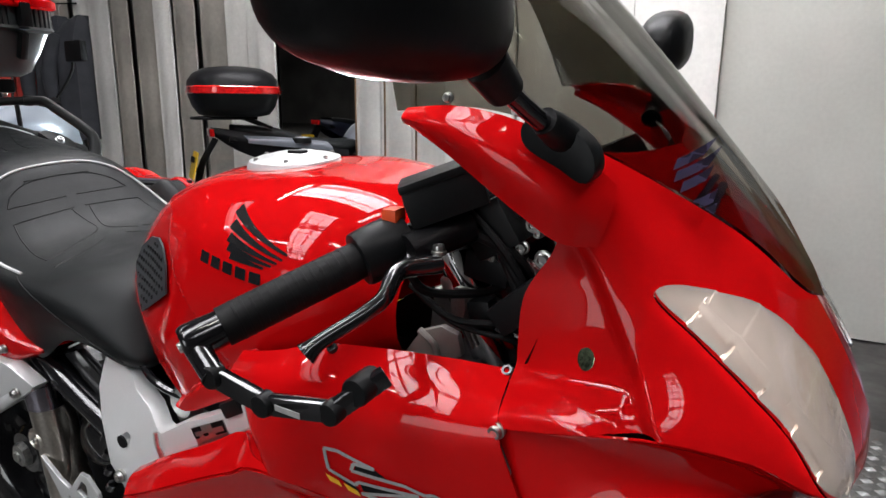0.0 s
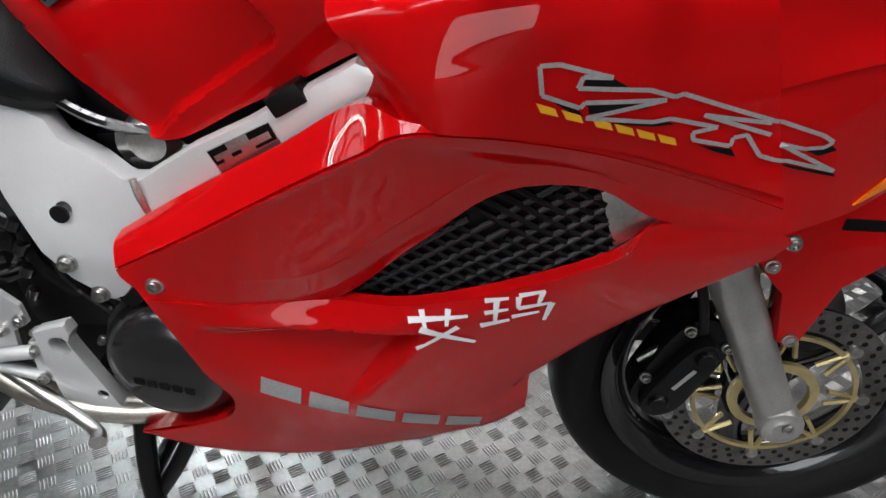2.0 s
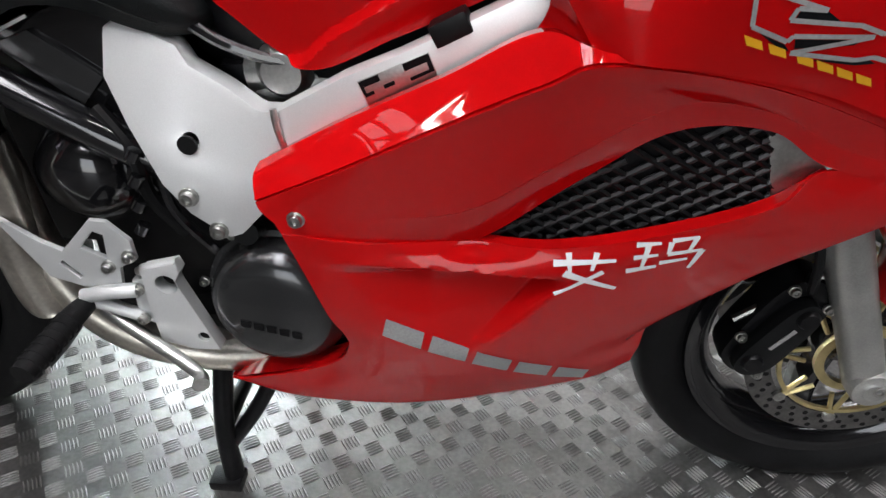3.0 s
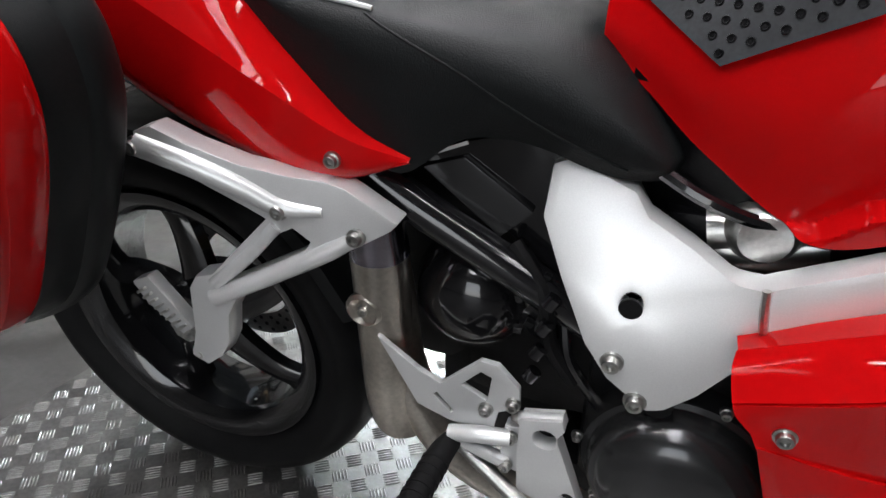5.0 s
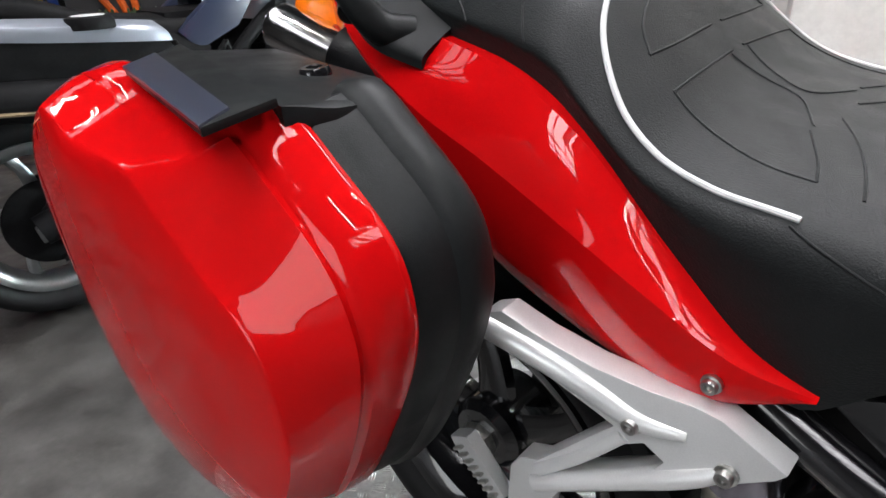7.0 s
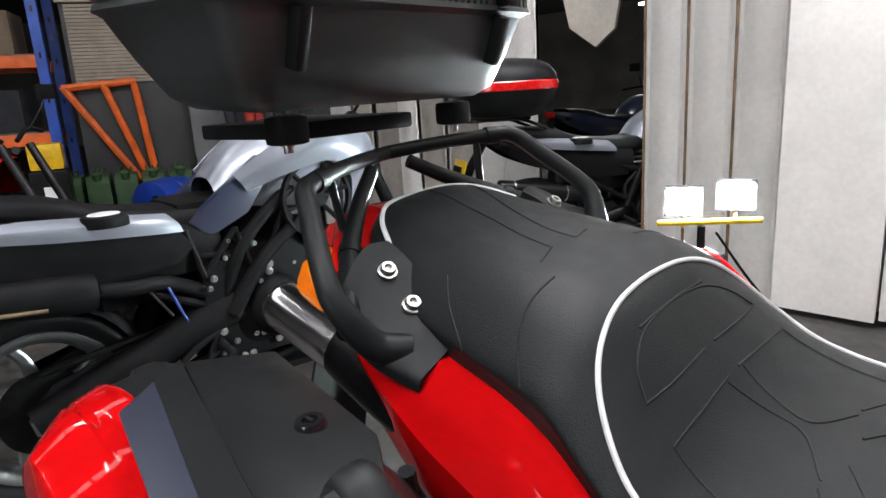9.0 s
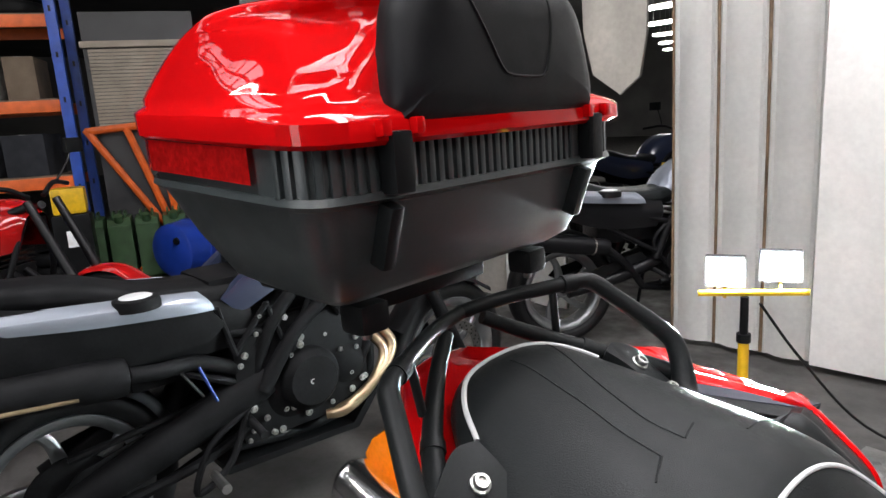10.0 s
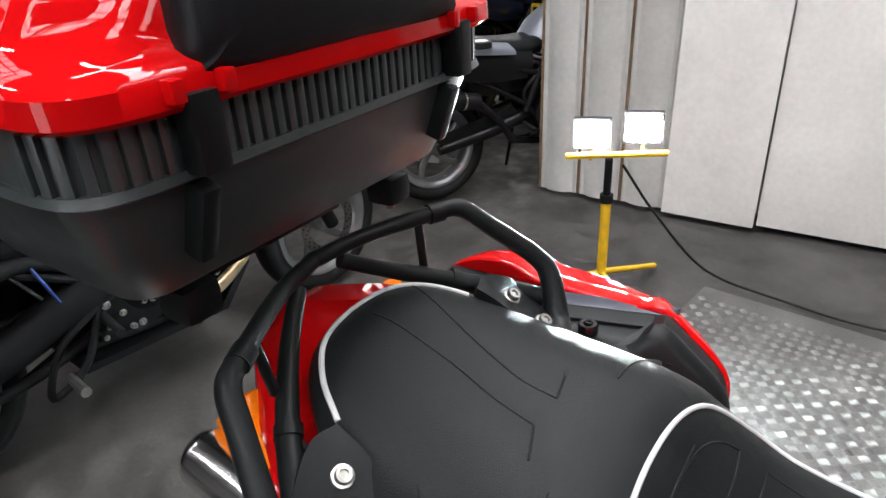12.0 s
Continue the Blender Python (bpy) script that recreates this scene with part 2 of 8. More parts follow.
def bolt(parent, at, r=0.009, name="bolt", normal=(0, -1, 0), deep=0.008, material=None):
    """A socket-head bolt with its washer; the head looks along normal."""
    r, deep = r * 0.66, deep * 0.6
    prof = [(0, -deep * 0.4), (r * 0.5, -deep * 0.4), (r * 0.55, -deep), (r * 0.9, -deep), (r, -deep * 0.75), (r, 0), (r * 1.3, 0.0005), (r * 1.3, 0.004)]
    bm = lathe(prof, n=14)
    q = Vector(normal).to_track_quat("-Y", "Z").to_matrix().to_4x4()
    bm.transform(Matrix.Translation(at) @ q)
    return part(name, bm, material or BOLT, parent)


from mathutils.bvhtree import BVHTree


def skin(*obs):
    """The surfaces of some parts, to lay stickers on."""
    bm = bmesh.new()
    for ob in obs:
        bm.from_mesh(ob.data)
    tree = BVHTree.FromBMesh(bm)
    bm.free()
    return tree


def drape(bm, tree, way=(0, 1, 0), lift=0.0015, start=1.0):
    """Lay a flat mesh on a surface, along a direction."""
    w = Vector(way).normalized()
    for v in bm.verts:
        hit, nor, _, _ = tree.ray_cast(v.co - w * start, w)
        if hit is not None:
            v.co = hit - w * lift
    return bm


def flat_shape(outline, step=0.012, y=0.0, smooth=0):
    """A flat shape in x and z, cut fine enough to be draped."""
    pts = [Vector((x, y, z)) for x, z in outline]
    if smooth:
        pts = ring_cr(pts, smooth)
    bm = bmesh.new()
    bm.faces.new([bm.verts.new(p) for p in pts])
    bmesh.ops.triangulate(bm, faces=bm.faces)
    for _ in range(6):
        long = [e for e in bm.edges if e.calc_length() > step]
        if not long:
            break
        bmesh.ops.subdivide_edges(bm, edges=long, cuts=1)
        bmesh.ops.triangulate(bm, faces=bm.faces)
    return bm


def stroke(p, q, w0, w1=None, y=0.0):
    """A bar from p to q in x and z."""
    w1 = w0 if w1 is None else w1
    a, b = Vector((p[0], p[1])), Vector((q[0], q[1]))
    d = (b - a).normalized()
    n = Vector((-d.y, d.x))
    return [tuple(a + n * w0 / 2), tuple(b + n * w1 / 2), tuple(b - n * w1 / 2), tuple(a - n * w0 / 2)]


# ---- the red motorcycle ----
moto = thing("motorcycle", "glossy red sports touring motorcycle with silver frame on its centre stand", "motorcycle", LEAN.copy())

FRONT, REAR = Vector((0.73, 0, 0.297)), Vector((-0.73, 0, 0.322))


def tyre_profile(outer, width, depth):
    h = width / 2
    pts = [(outer - depth, -h * 0.62), (outer - depth * 0.72, -h * 0.9), (outer - depth * 0.42, -h), (outer - depth * 0.16, -h * 0.8), (outer - depth * 0.03, -h * 0.42),
           (outer, 0)]
    prof = [(v.x, v.y) for v in cr([(a, b, 0) for a, b in pts], 20)]
    return prof + [(a, -b) for a, b in prof[-2::-1]]


def wheel(center, parent, outer, width, depth, rim_mat, spokes, spoke_w, twin=False, name="front_wheel", hub_r=0.045, face=0.0, label=""):
    """A cast wheel: tyre, rim with its flanges, hub and spokes."""
    r = outer - depth
    w = width * 0.36
    tyre = part(name, lathe(tyre_profile(outer, width, depth), center, n=72), RUBBER, parent, label)
    rim = [(r + 0.006, -w - 0.008), (r + 0.008, -w), (r - 0.004, -w), (r - 0.018, -w + 0.012), (r - 0.026, -w + 0.03), (r - 0.03, 0), (r - 0.026, w - 0.03), (r - 0.018, w - 0.012),
           (r - 0.004, w), (r + 0.008, w), (r + 0.006, w + 0.008), (r - 0.008, w + 0.007), (r - 0.03, w - 0.012), (r - 0.04, 0), (r - 0.03, -w + 0.012), (r - 0.008, -w - 0.007), (r + 0.006, -w - 0.008)]
    part("rim", lathe(rim, center, n=72), rim_mat, tyre)
    hub = [(0, face - 0.05), (0.016, face - 0.05), (0.018, face - 0.045), (hub_r * 0.8, face - 0.042), (hub_r, face - 0.03), (hub_r, face + 0.06), (0, face + 0.06)]
    part("hub", lathe(hub, center, n=32), rim_mat, tyre)
    for k in range(spokes):
        t = 2 * math.pi * k / spokes + 0.35
        rows = []
        for f in (0.0, 0.3, 0.7, 1.0):
            rad = hub_r * 0.7 + (r - 0.03 - hub_r * 0.7) * f
            ws = spoke_w * (1.25 - 0.5 * f + 0.9 * max(f - 0.75, 0))
            twist = t + 0.22 * f * f
            yy = face * (1 - f)
            c, s = math.cos(twist), math.sin(twist)
            e = [Vector((rad * c - q * s, yy + d, rad * s + q * c)) + center for q, d in ((-ws, -0.010), (-ws * 0.5, -0.017), (ws * 0.5, -0.017), (ws, -0.010), (ws, 0.010), (ws * 0.5, 0.017), (-ws * 0.5, 0.017), (-ws, 0.010))]
            rows.append(e)
        cols = [cr([row[i] for row in rows], 10) for i in range(8)]
        part("spoke", grid([[cols[i][j] for i in range(8)] for j in range(11)], wrap=True, cap=True), rim_mat, tyre)
    part("valve", tube([center + Vector((0.3 * r, -0.012, -0.86 * r)), center + Vector((0.28 * r, -0.03, -0.8 * r))], 0.004, n=8, seg=2), BOLT, tyre)
    return tyre


def brake_disc(center, side, parent, r1, r0, holes, carrier=None, bobbins=8):
    y = center.y
    d = part("brake_disc", lathe([(r0, -0.0025), (r1, -0.0025), (r1, 0.0025), (r0, 0.0025), (r0, -0.0025)], center, n=72), DISC, parent)
    # holes are dark discs on the face: their shade is colour only
    bm = bmesh.new()
    for k in range(holes):
        t = 2 * math.pi * k / holes
        for j, rr in enumerate((0.2, 0.5, 0.8)):
            a = t + j * 2 * math.pi / holes / 3
            rad = r0 + (r1 - r0) * rr
            m = Matrix.Translation(center + Vector((rad * math.cos(a), side * 0.0029, rad * math.sin(a)))) @ Matrix.Rotation(radians(90), 4, "X")
            bmesh.ops.create_circle(bm, cap_ends=True, radius=0.0042, segments=8, matrix=m)
    part("drilling", bm, DARK, d)
    if carrier:
        part("carrier", lathe([(0.046, -0.005), (0.058, -0.004), (0.058, 0.004), (0.046, 0.005), (0.046, -0.005)], center + Vector((0, side * 0.004, 0)), n=40), carrier, d)
        part("carrier_ring", lathe([(r0 - 0.012, -0.003), (r0 - 0.006, -0.003), (r0 - 0.006, 0.003), (r0 - 0.012, 0.003), (r0 - 0.012, -0.003)], center + Vector((0, side * 0.004, 0)), n=56), carrier, d)
        for k in range(bobbins):
            t = 2 * math.pi * k / bobbins
            for sgn in (-1, 1):
                p0 = center + Vector((0.07 * math.cos(t + sgn * 0.16), side * 0.004, 0.07 * math.sin(t + sgn * 0.16)))
                p1 = center + Vector(((r0 + 0.006) * math.cos(t), side * 0.004, (r0 + 0.006) * math.sin(t)))
                part("carrier_arm", tube([p0, p1], 0.0036, n=6, seg=2), carrier, d)
            q = center + Vector(((r0 + 0.004) * math.cos(t), side * 0.003, (r0 + 0.004) * math.sin(t)))
            part("bobbin", lathe([(0, -0.006), (0.004, -0.006), (0.0085, -0.005), (0.0085, 0.005), (0, 0.005)], q, n=12), BOLT, d)
    return d


fw = wheel(FRONT, moto, 0.298, 0.12, 0.08, GLOSSBLACK, 3, 0.022, name="front_wheel", label="black tyre on a gloss black three-spoke rim")
for side in (-1, 1):
    brake_disc(FRONT + Vector((0, side * 0.07, 0)), side, fw, 0.148, 0.112, 34, GOLD)
rw = wheel(REAR, moto, 0.316, 0.18, 0.095, GLOSSBLACK, 5, 0.024, name="rear_wheel", hub_r=0.06, face=-0.02, label="wide black tyre on a gloss black five-spoke rim")
brake_disc(REAR + Vector((0, 0.085, 0)), -1, rw, 0.128, 0.085, 26)
part("wheel_nut", lathe([(0, -0.085), (0.012, -0.085), (0.014, -0.08), (0.026, -0.078), (0.03, -0.07), (0.03, -0.05), (0, -0.05)], REAR, n=8), BOLT, rw)

# fork legs, calipers, mudguard
fork_dir = Vector((-0.43, 0, 0.903))
for side in (-1, 1):
    foot = FRONT + Vector((-0.005, side * 0.102, -0.005))
    leg = part("fork_leg", tube([foot - fork_dir * 0.035, foot, foot + fork_dir * 0.03, foot + fork_dir * 0.30, foot + fork_dir * 0.33], [0.018, 0.027, 0.026, 0.0285, 0.0285], n=24, seg=20), FORK, moto)
    part("fork_tube", tube([foot + fork_dir * 0.3, foot + fork_dir * 0.74], 0.0215, n=20, seg=2), CHROME, leg)
    bolt(leg, FRONT + Vector((0, side * 0.131, 0)), 0.012, "axle_bolt", (0, side, 0), 0.01)
    part("axle_clamp", lathe([(0, -0.012), (0.014, -0.012), (0.016, -0.010), (0.026, -0.008), (0.028, -0.004), (0.028, 0.02)], FRONT + Vector((-0.004, side * 0.122, -0.006)), n=24), FORK, leg)
    cal = part("brake_caliper", slab([(0.535, 0.315), (0.548, 0.285), (0.575, 0.275), (0.60, 0.29), (0.625, 0.33), (0.648, 0.385), (0.642, 0.425), (0.612, 0.44), (0.585, 0.425), (0.562, 0.385)], side * 0.048, side * 0.098, 0.010, smooth=40), DARK, leg, "black two-piston brake caliper")
    part("caliper_half", slab([(0.545, 0.312), (0.562, 0.292), (0.590, 0.302), (0.612, 0.342), (0.630, 0.388), (0.618, 0.416), (0.596, 0.408), (0.572, 0.372)], side * 0.095, side * 0.120, 0.009, smooth=36), BLACK, cal)
    for p in ((0.566, 0.318), (0.612, 0.395)):
        part("piston_cover", lathe([(0, -0.004), (0.011, -0.004), (0.014, 0.0), (0.014, 0.012)] if side < 0 else [(0, 0.004), (0.011, 0.004), (0.014, 0.0), (0.014, -0.012)], (p[0], side * 0.122, p[1]), n=20), DARK, cal)
    for p in ((0.550, 0.345), (0.588, 0.282), (0.642, 0.40), (0.592, 0.425)):
        bolt(cal, (p[0], side * 0.104, p[1]), 0.009, "bolt", (0, side, 0))
    part("logo_bar", slab([(0.578, 0.345), (0.600, 0.378), (0.605, 0.375), (0.583, 0.342)], side * 0.1205, side * 0.1212, 0), DECALGREY, cal)
    part("pad_pin", tube([(0.54, side * 0.085, 0.36), (0.63, side * 0.085, 0.44)], 0.005, n=8, seg=2), BOLT, cal)
    part("bleed_nipple", tube([(0.605, side * 0.10, 0.438), (0.603, side * 0.105, 0.458)], 0.005, n=8, seg=2), RUBBER, cal)
    part("brake_hose", tube([(0.60, side * 0.12, 0.44), (0.585, side * 0.13, 0.50), (0.56, side * 0.11, 0.58), (0.5, side * 0.10, 0.68)], 0.006, n=8), RUBBER, leg)
    part("caliper_bracket", tube([(0.655, side * 0.1, 0.41), (0.685, side * 0.11, 0.38)], 0.016, n=10, seg=2), DARK, leg)

guard_rows = []
for yy, rr in ((-0.082, 0.300), (-0.08, 0.318), (-0.066, 0.327), (-0.035, 0.333), (0, 0.335)):
    guard_rows.append([FRONT + Vector((rr * math.cos(a), yy, rr * math.sin(a))) for a in [radians(q) for q in (150, 125, 100, 75, 50, 25, 12)]])
guard = part("front_mudguard", loft(guard_rows, 40, 12, both=True, thick=0.003), RED, moto)
for side in (-1, 1):
    part("mudguard_leg", slab([(0.645, 0.60), (0.63, 0.555), (0.645, 0.53), (0.672, 0.50), (0.683, 0.43), (0.70, 0.42), (0.712, 0.435), (0.735, 0.51), (0.79, 0.56), (0.87, 0.575), (0.80, 0.625), (0.72, 0.635)], side * 0.084, side * 0.124, 0.012), RED, guard)
    bolt(guard, (0.652, side * 0.127, 0.54), 0.010, "bolt", (0, side, 0))
    bolt(guard, (0.697, side * 0.127, 0.437), 0.010, "bolt", (0, side, 0))
part("logo_bar", drape(flat_shape(stroke((0.71, 0.595), (0.83, 0.592), 0.014)), skin(guard, *guard.children), lift=0.001), DECALDARK, guard)

# ---- fairing ----


def scoop(p):
    """The shallow wedge pressed into the lower side panel."""
    x, z = p.x, p.z
    top = 0.545 - z
    front = (0.262 - x) - 0.72 * (0.50 - z)
    rear = (x - 0.055) - 0.45 * max(0.0, 0.47 - z)
    low = z - (0.40 + 0.28 * max(0.0, 0.26 - x))
    f = max(0.0, min(1.0, top / 0.012)) * max(0.0, min(1.0, front / 0.022)) * max(0.0, min(1.0, rear / 0.10)) * max(0.0, min(1.0, low / 0.13))
    return Vector((x, p.y + (0.028 * f if p.y < 0 else -0.028 * f), z))


U0 = [(0.213, -0.222, 0.840), (0.283, -0.240, 0.863), (0.35, -0.240, 0.884), (0.414, -0.232, 0.889), (0.47, -0.218, 0.886), (0.522, -0.200, 0.878)]
U1 = [(0.221, -0.250, 0.826), (0.292, -0.272, 0.842), (0.36, -0.275, 0.852), (0.42, -0.270, 0.855), (0.48, -0.262, 0.855), (0.532, -0.250, 0.854)]
U2 = [(0.243, -0.256, 0.807), (0.29, -0.283, 0.800), (0.37, -0.282, 0.81), (0.44, -0.275, 0.81), (0.5, -0.264, 0.806), (0.548, -0.250, 0.80)]
U3 = [(0.262, -0.264, 0.782), (0.30, -0.286, 0.776), (0.37, -0.282, 0.775), (0.45, -0.272, 0.765), (0.51, -0.258, 0.752), (0.567, -0.241, 0.74)]
U4 = [(0.278, -0.272, 0.758), (0.31, -0.287, 0.756), (0.37, -0.278, 0.750), (0.45, -0.267, 0.735), (0.515, -0.255, 0.712), (0.586, -0.236, 0.684)]
A0 = [(-0.006, -0.232, 0.627), (0.075, -0.243, 0.676), (0.165, -0.250, 0.724), (0.237, -0.256, 0.765), (0.287, -0.282, 0.760), (0.40, -0.271, 0.749), (0.50, -0.254, 0.720), (0.586, -0.232, 0.688)]
A0B = [(-0.008, -0.248, 0.620), (0.075, -0.256, 0.668), (0.168, -0.263, 0.717), (0.240, -0.268, 0.755), (0.287, -0.284, 0.758), (0.40, -0.273, 0.746), (0.50, -0.254, 0.715), (0.588, -0.233, 0.680)]
A1 = [(-0.004, -0.262, 0.604), (0.077, -0.278, 0.649), (0.187, -0.285, 0.709), (0.243, -0.287, 0.737), (0.287, -0.287, 0.755), (0.40, -0.273, 0.742), (0.50, -0.253, 0.710), (0.590, -0.233, 0.672)]
A1B = [(0.0, -0.264, 0.596), (0.08, -0.275, 0.632), (0.188, -0.280, 0.692), (0.247, -0.281, 0.722), (0.295, -0.281, 0.742), (0.40, -0.268, 0.731), (0.50, -0.250, 0.700), (0.592, -0.232, 0.666)]
AV = [(0.012, -0.266, 0.585), (0.09, -0.268, 0.598), (0.186, -0.262, 0.610), (0.276, -0.262, 0.672), (0.352, -0.262, 0.720), (0.425, -0.259, 0.716), (0.497, -0.245, 0.681), (0.595, -0.231, 0.656)]
A2 = [(0.018, -0.268, 0.573), (0.10, -0.262, 0.566), (0.192, -0.246, 0.567), (0.280, -0.246, 0.636), (0.352, -0.252, 0.692), (0.428, -0.252, 0.698), (0.492, -0.243, 0.663), (0.597, -0.230, 0.646)]
L0 = [(0.018, -0.269, 0.576), (0.10, -0.266, 0.569), (0.192, -0.250, 0.568), (0.268, -0.262, 0.574), (0.36, -0.264, 0.598), (0.452, -0.254, 0.628), (0.490, -0.243, 0.660), (0.597, -0.230, 0.648)]
L1 = [(0.033, -0.264, 0.53), (0.10, -0.268, 0.53), (0.19, -0.268, 0.532), (0.26, -0.267, 0.541), (0.34, -0.262, 0.56), (0.42, -0.252, 0.584), (0.5, -0.237, 0.610), (0.602, -0.225, 0.624)]
L2 = [(0.052, -0.258, 0.47), (0.11, -0.262, 0.465), (0.18, -0.259, 0.46), (0.25, -0.251, 0.46), (0.32, -0.239, 0.466), (0.375, -0.229, 0.478), (0.43, -0.220, 0.50), (0.495, -0.214, 0.54)]
L3 = [(0.068, -0.246, 0.42), (0.12, -0.249, 0.41), (0.18, -0.243, 0.40), (0.24, -0.234, 0.396), (0.29, -0.223, 0.397), (0.33, -0.213, 0.402), (0.37, -0.205, 0.42), (0.402, -0.202, 0.462)]
L4 = [(0.03, -0.222, 0.36), (0.09, -0.225, 0.347), (0.16, -0.220, 0.336), (0.22, -0.212, 0.335), (0.27, -0.204, 0.34), (0.32, -0.196, 0.35), (0.36, -0.19, 0.366), (0.391, -0.188, 0.392)]
L5 = [(-0.10, -0.190, 0.292), (-0.02, -0.192, 0.272), (0.08, -0.190, 0.268), (0.154, -0.187, 0.276), (0.22, -0.179, 0.286), (0.29, -0.172, 0.301), (0.353, -0.165, 0.319), (0.391, -0.162, 0.346)]
L6 = [(-0.10, -0.12, 0.262), (-0.02, -0.12, 0.252), (0.08, -0.12, 0.25), (0.154, -0.12, 0.255), (0.22, -0.115, 0.262), (0.29, -0.11, 0.272), (0.353, -0.105, 0.29), (0.388, -0.10, 0.32)]
fair_u = pair("upper_side_panel", [U0, U1, U2, U3, U4], 60, 50, RED, moto, thick=0.003)
fair_a = pair("frame_side_panel", [A0, A0B, A1, A1B, AV, A2], 90, 60, RED, moto, thick=0.003, creases=(2, 4))
fair_l = pair("lower_side_panel", [L0, L1, L2, L3, L4, L5, L6], 150, 130, RED, moto, bend=scoop, thick=0.003)
# inner edges that give the openings their depth
pair("panel_edge", [A0, [(x, y + 0.03, z - 0.004) for x, y, z in A0]], 60, 3, RED, fair_a)
pair("panel_edge", [A2[2:7], [(x + 0.003, y + 0.008, z - 0.002) for x, y, z in A2[2:7]]], 40, 3, RED, fair_a)
pair("panel_edge", [L0[2:7], [(x, y + 0.013, z + 0.001) for x, y, z in L0[2:7]]], 40, 3, RED, fair_l)
left_edge = [A0[0], A1[0], L0[0], L1[0], L2[0], L3[0], L4[0], L5[0]]
pair("panel_edge", [left_edge, [(x + 0.012, y + 0.035, z) for x, y, z in left_edge]], 50, 3, RED, fair_l)
pair("panel_fillet", [[(0.19, -0.222, 0.730), (0.226, -0.219, 0.748), (0.243, -0.216, 0.772), (0.242, -0.212, 0.795), (0.232, -0.21, 0.815)], [(0.20, -0.246, 0.728), (0.244, -0.244, 0.744), (0.260, -0.242, 0.764), (0.256, -0.238, 0.788), (0.243, -0.234, 0.808)],
                      [(0.21, -0.262, 0.726), (0.262, -0.267, 0.738), (0.282, -0.272, 0.756), (0.264, -0.265, 0.784), (0.246, -0.257, 0.806)]], 24, 16, RED, fair_u)
left_u = [U0[0], U1[0], U2[0], U3[0], U4[0]]
pair("panel_edge", [left_u, [(x + 0.012, y + 0.04, z) for x, y, z in left_u]], 40, 3, RED, fair_u)
front_l = [L1[7], L2[7], L3[7], L4[7], L5[7]]
pair("panel_edge", [front_l, [(x - 0.01, y + 0.05, z) for x, y, z in front_l]], 40, 3, RED, fair_l)

# nose
# warm tint: the mirrored warm light is put into the silver
REFL = mat("reflector_warm_silver", (0.82, 0.69, 0.59), 0.2, metal=0.65, grain=0.08, grain_scale=60)
N = [[(0.532, -0.251, 0.852), (0.59, -0.252, 0.864), (0.655, -0.247, 0.874), (0.715, -0.216, 0.856), (0.768, -0.180, 0.822), (0.795, -0.09, 0.800), (0.805, 0, 0.795)],
     [(0.530, -0.244, 0.862), (0.588, -0.246, 0.874), (0.650, -0.242, 0.884), (0.708, -0.212, 0.872), (0.762, -0.178, 0.845), (0.788, -0.09, 0.826), (0.798, 0, 0.82)],
     [(0.527, -0.213, 0.882), (0.578, -0.216, 0.902), (0.635, -0.216, 0.916), (0.684, -0.196, 0.915), (0.726, -0.170, 0.905), (0.755, -0.09, 0.885), (0.768, 0, 0.88)],
     [(0.534, -0.212, 0.950), (0.575, -0.205, 0.965), (0.618, -0.194, 0.974), (0.645, -0.180, 0.975), (0.668, -0.158, 0.970), (0.705, -0.09, 0.955), (0.722, 0, 0.95)],
     [(0.560, -0.205, 1.004), (0.578, -0.200, 1.016), (0.60, -0.185, 1.022), (0.612, -0.172, 1.022), (0.622, -0.152, 1.018), (0.645, -0.09, 1.010), (0.66, 0, 1.006)],
     [(0.535, -0.203, 1.062), (0.552, -0.200, 1.070), (0.570, -0.190, 1.074), (0.578, -0.178, 1.071), (0.586, -0.158, 1.066), (0.602, -0.10, 1.06), (0.615, 0, 1.055)]]
nose_bm = loft(N, 110, 110, both=True, thick=0.003)
# cheek below the beak: set back under the shelf, then a second blade, then the lip over the wheel
M = [[(0.532, -0.246, 0.850), (0.59, -0.243, 0.858), (0.65, -0.234, 0.862), (0.702, -0.200, 0.842), (0.745, -0.160, 0.81), (0.765, -0.08, 0.79), (0.772, 0, 0.785)],
     [(0.548, -0.246, 0.812), (0.60, -0.240, 0.822), (0.652, -0.228, 0.828), (0.696, -0.200, 0.816), (0.722, -0.160, 0.795), (0.74, -0.08, 0.775), (0.745, 0, 0.77)],
     [(0.558, -0.246, 0.780), (0.61, -0.246, 0.796), (0.66, -0.240, 0.803), (0.705, -0.226, 0.803), (0.735, -0.190, 0.792), (0.752, -0.09, 0.768), (0.758, 0, 0.764)]]
M2 = [M[2],
      [(0.567, -0.243, 0.745), (0.625, -0.240, 0.76), (0.675, -0.232, 0.766), (0.718, -0.214, 0.765), (0.744, -0.18, 0.758), (0.762, -0.09, 0.738), (0.768, 0, 0.735)],
      [(0.587, -0.236, 0.690), (0.64, -0.228, 0.708), (0.69, -0.214, 0.722), (0.728, -0.195, 0.728), (0.752, -0.16, 0.728), (0.77, -0.08, 0.715), (0.775, 0, 0.712)],
      [(0.60, -0.229, 0.640), (0.655, -0.215, 0.658), (0.70, -0.195, 0.678), (0.738, -0.165, 0.69), (0.758, -0.13, 0.695), (0.772, -0.06, 0.695), (0.776, 0, 0.694)]]
M.insert(0, [(x - 0.004, y + 0.003, z - 0.001) for x, y, z in N[0]])
for row in N + M + M2:
    row[0] = (row[0][0] - 0.005, row[0][1] + 0.0015, row[0][2] - 0.002)
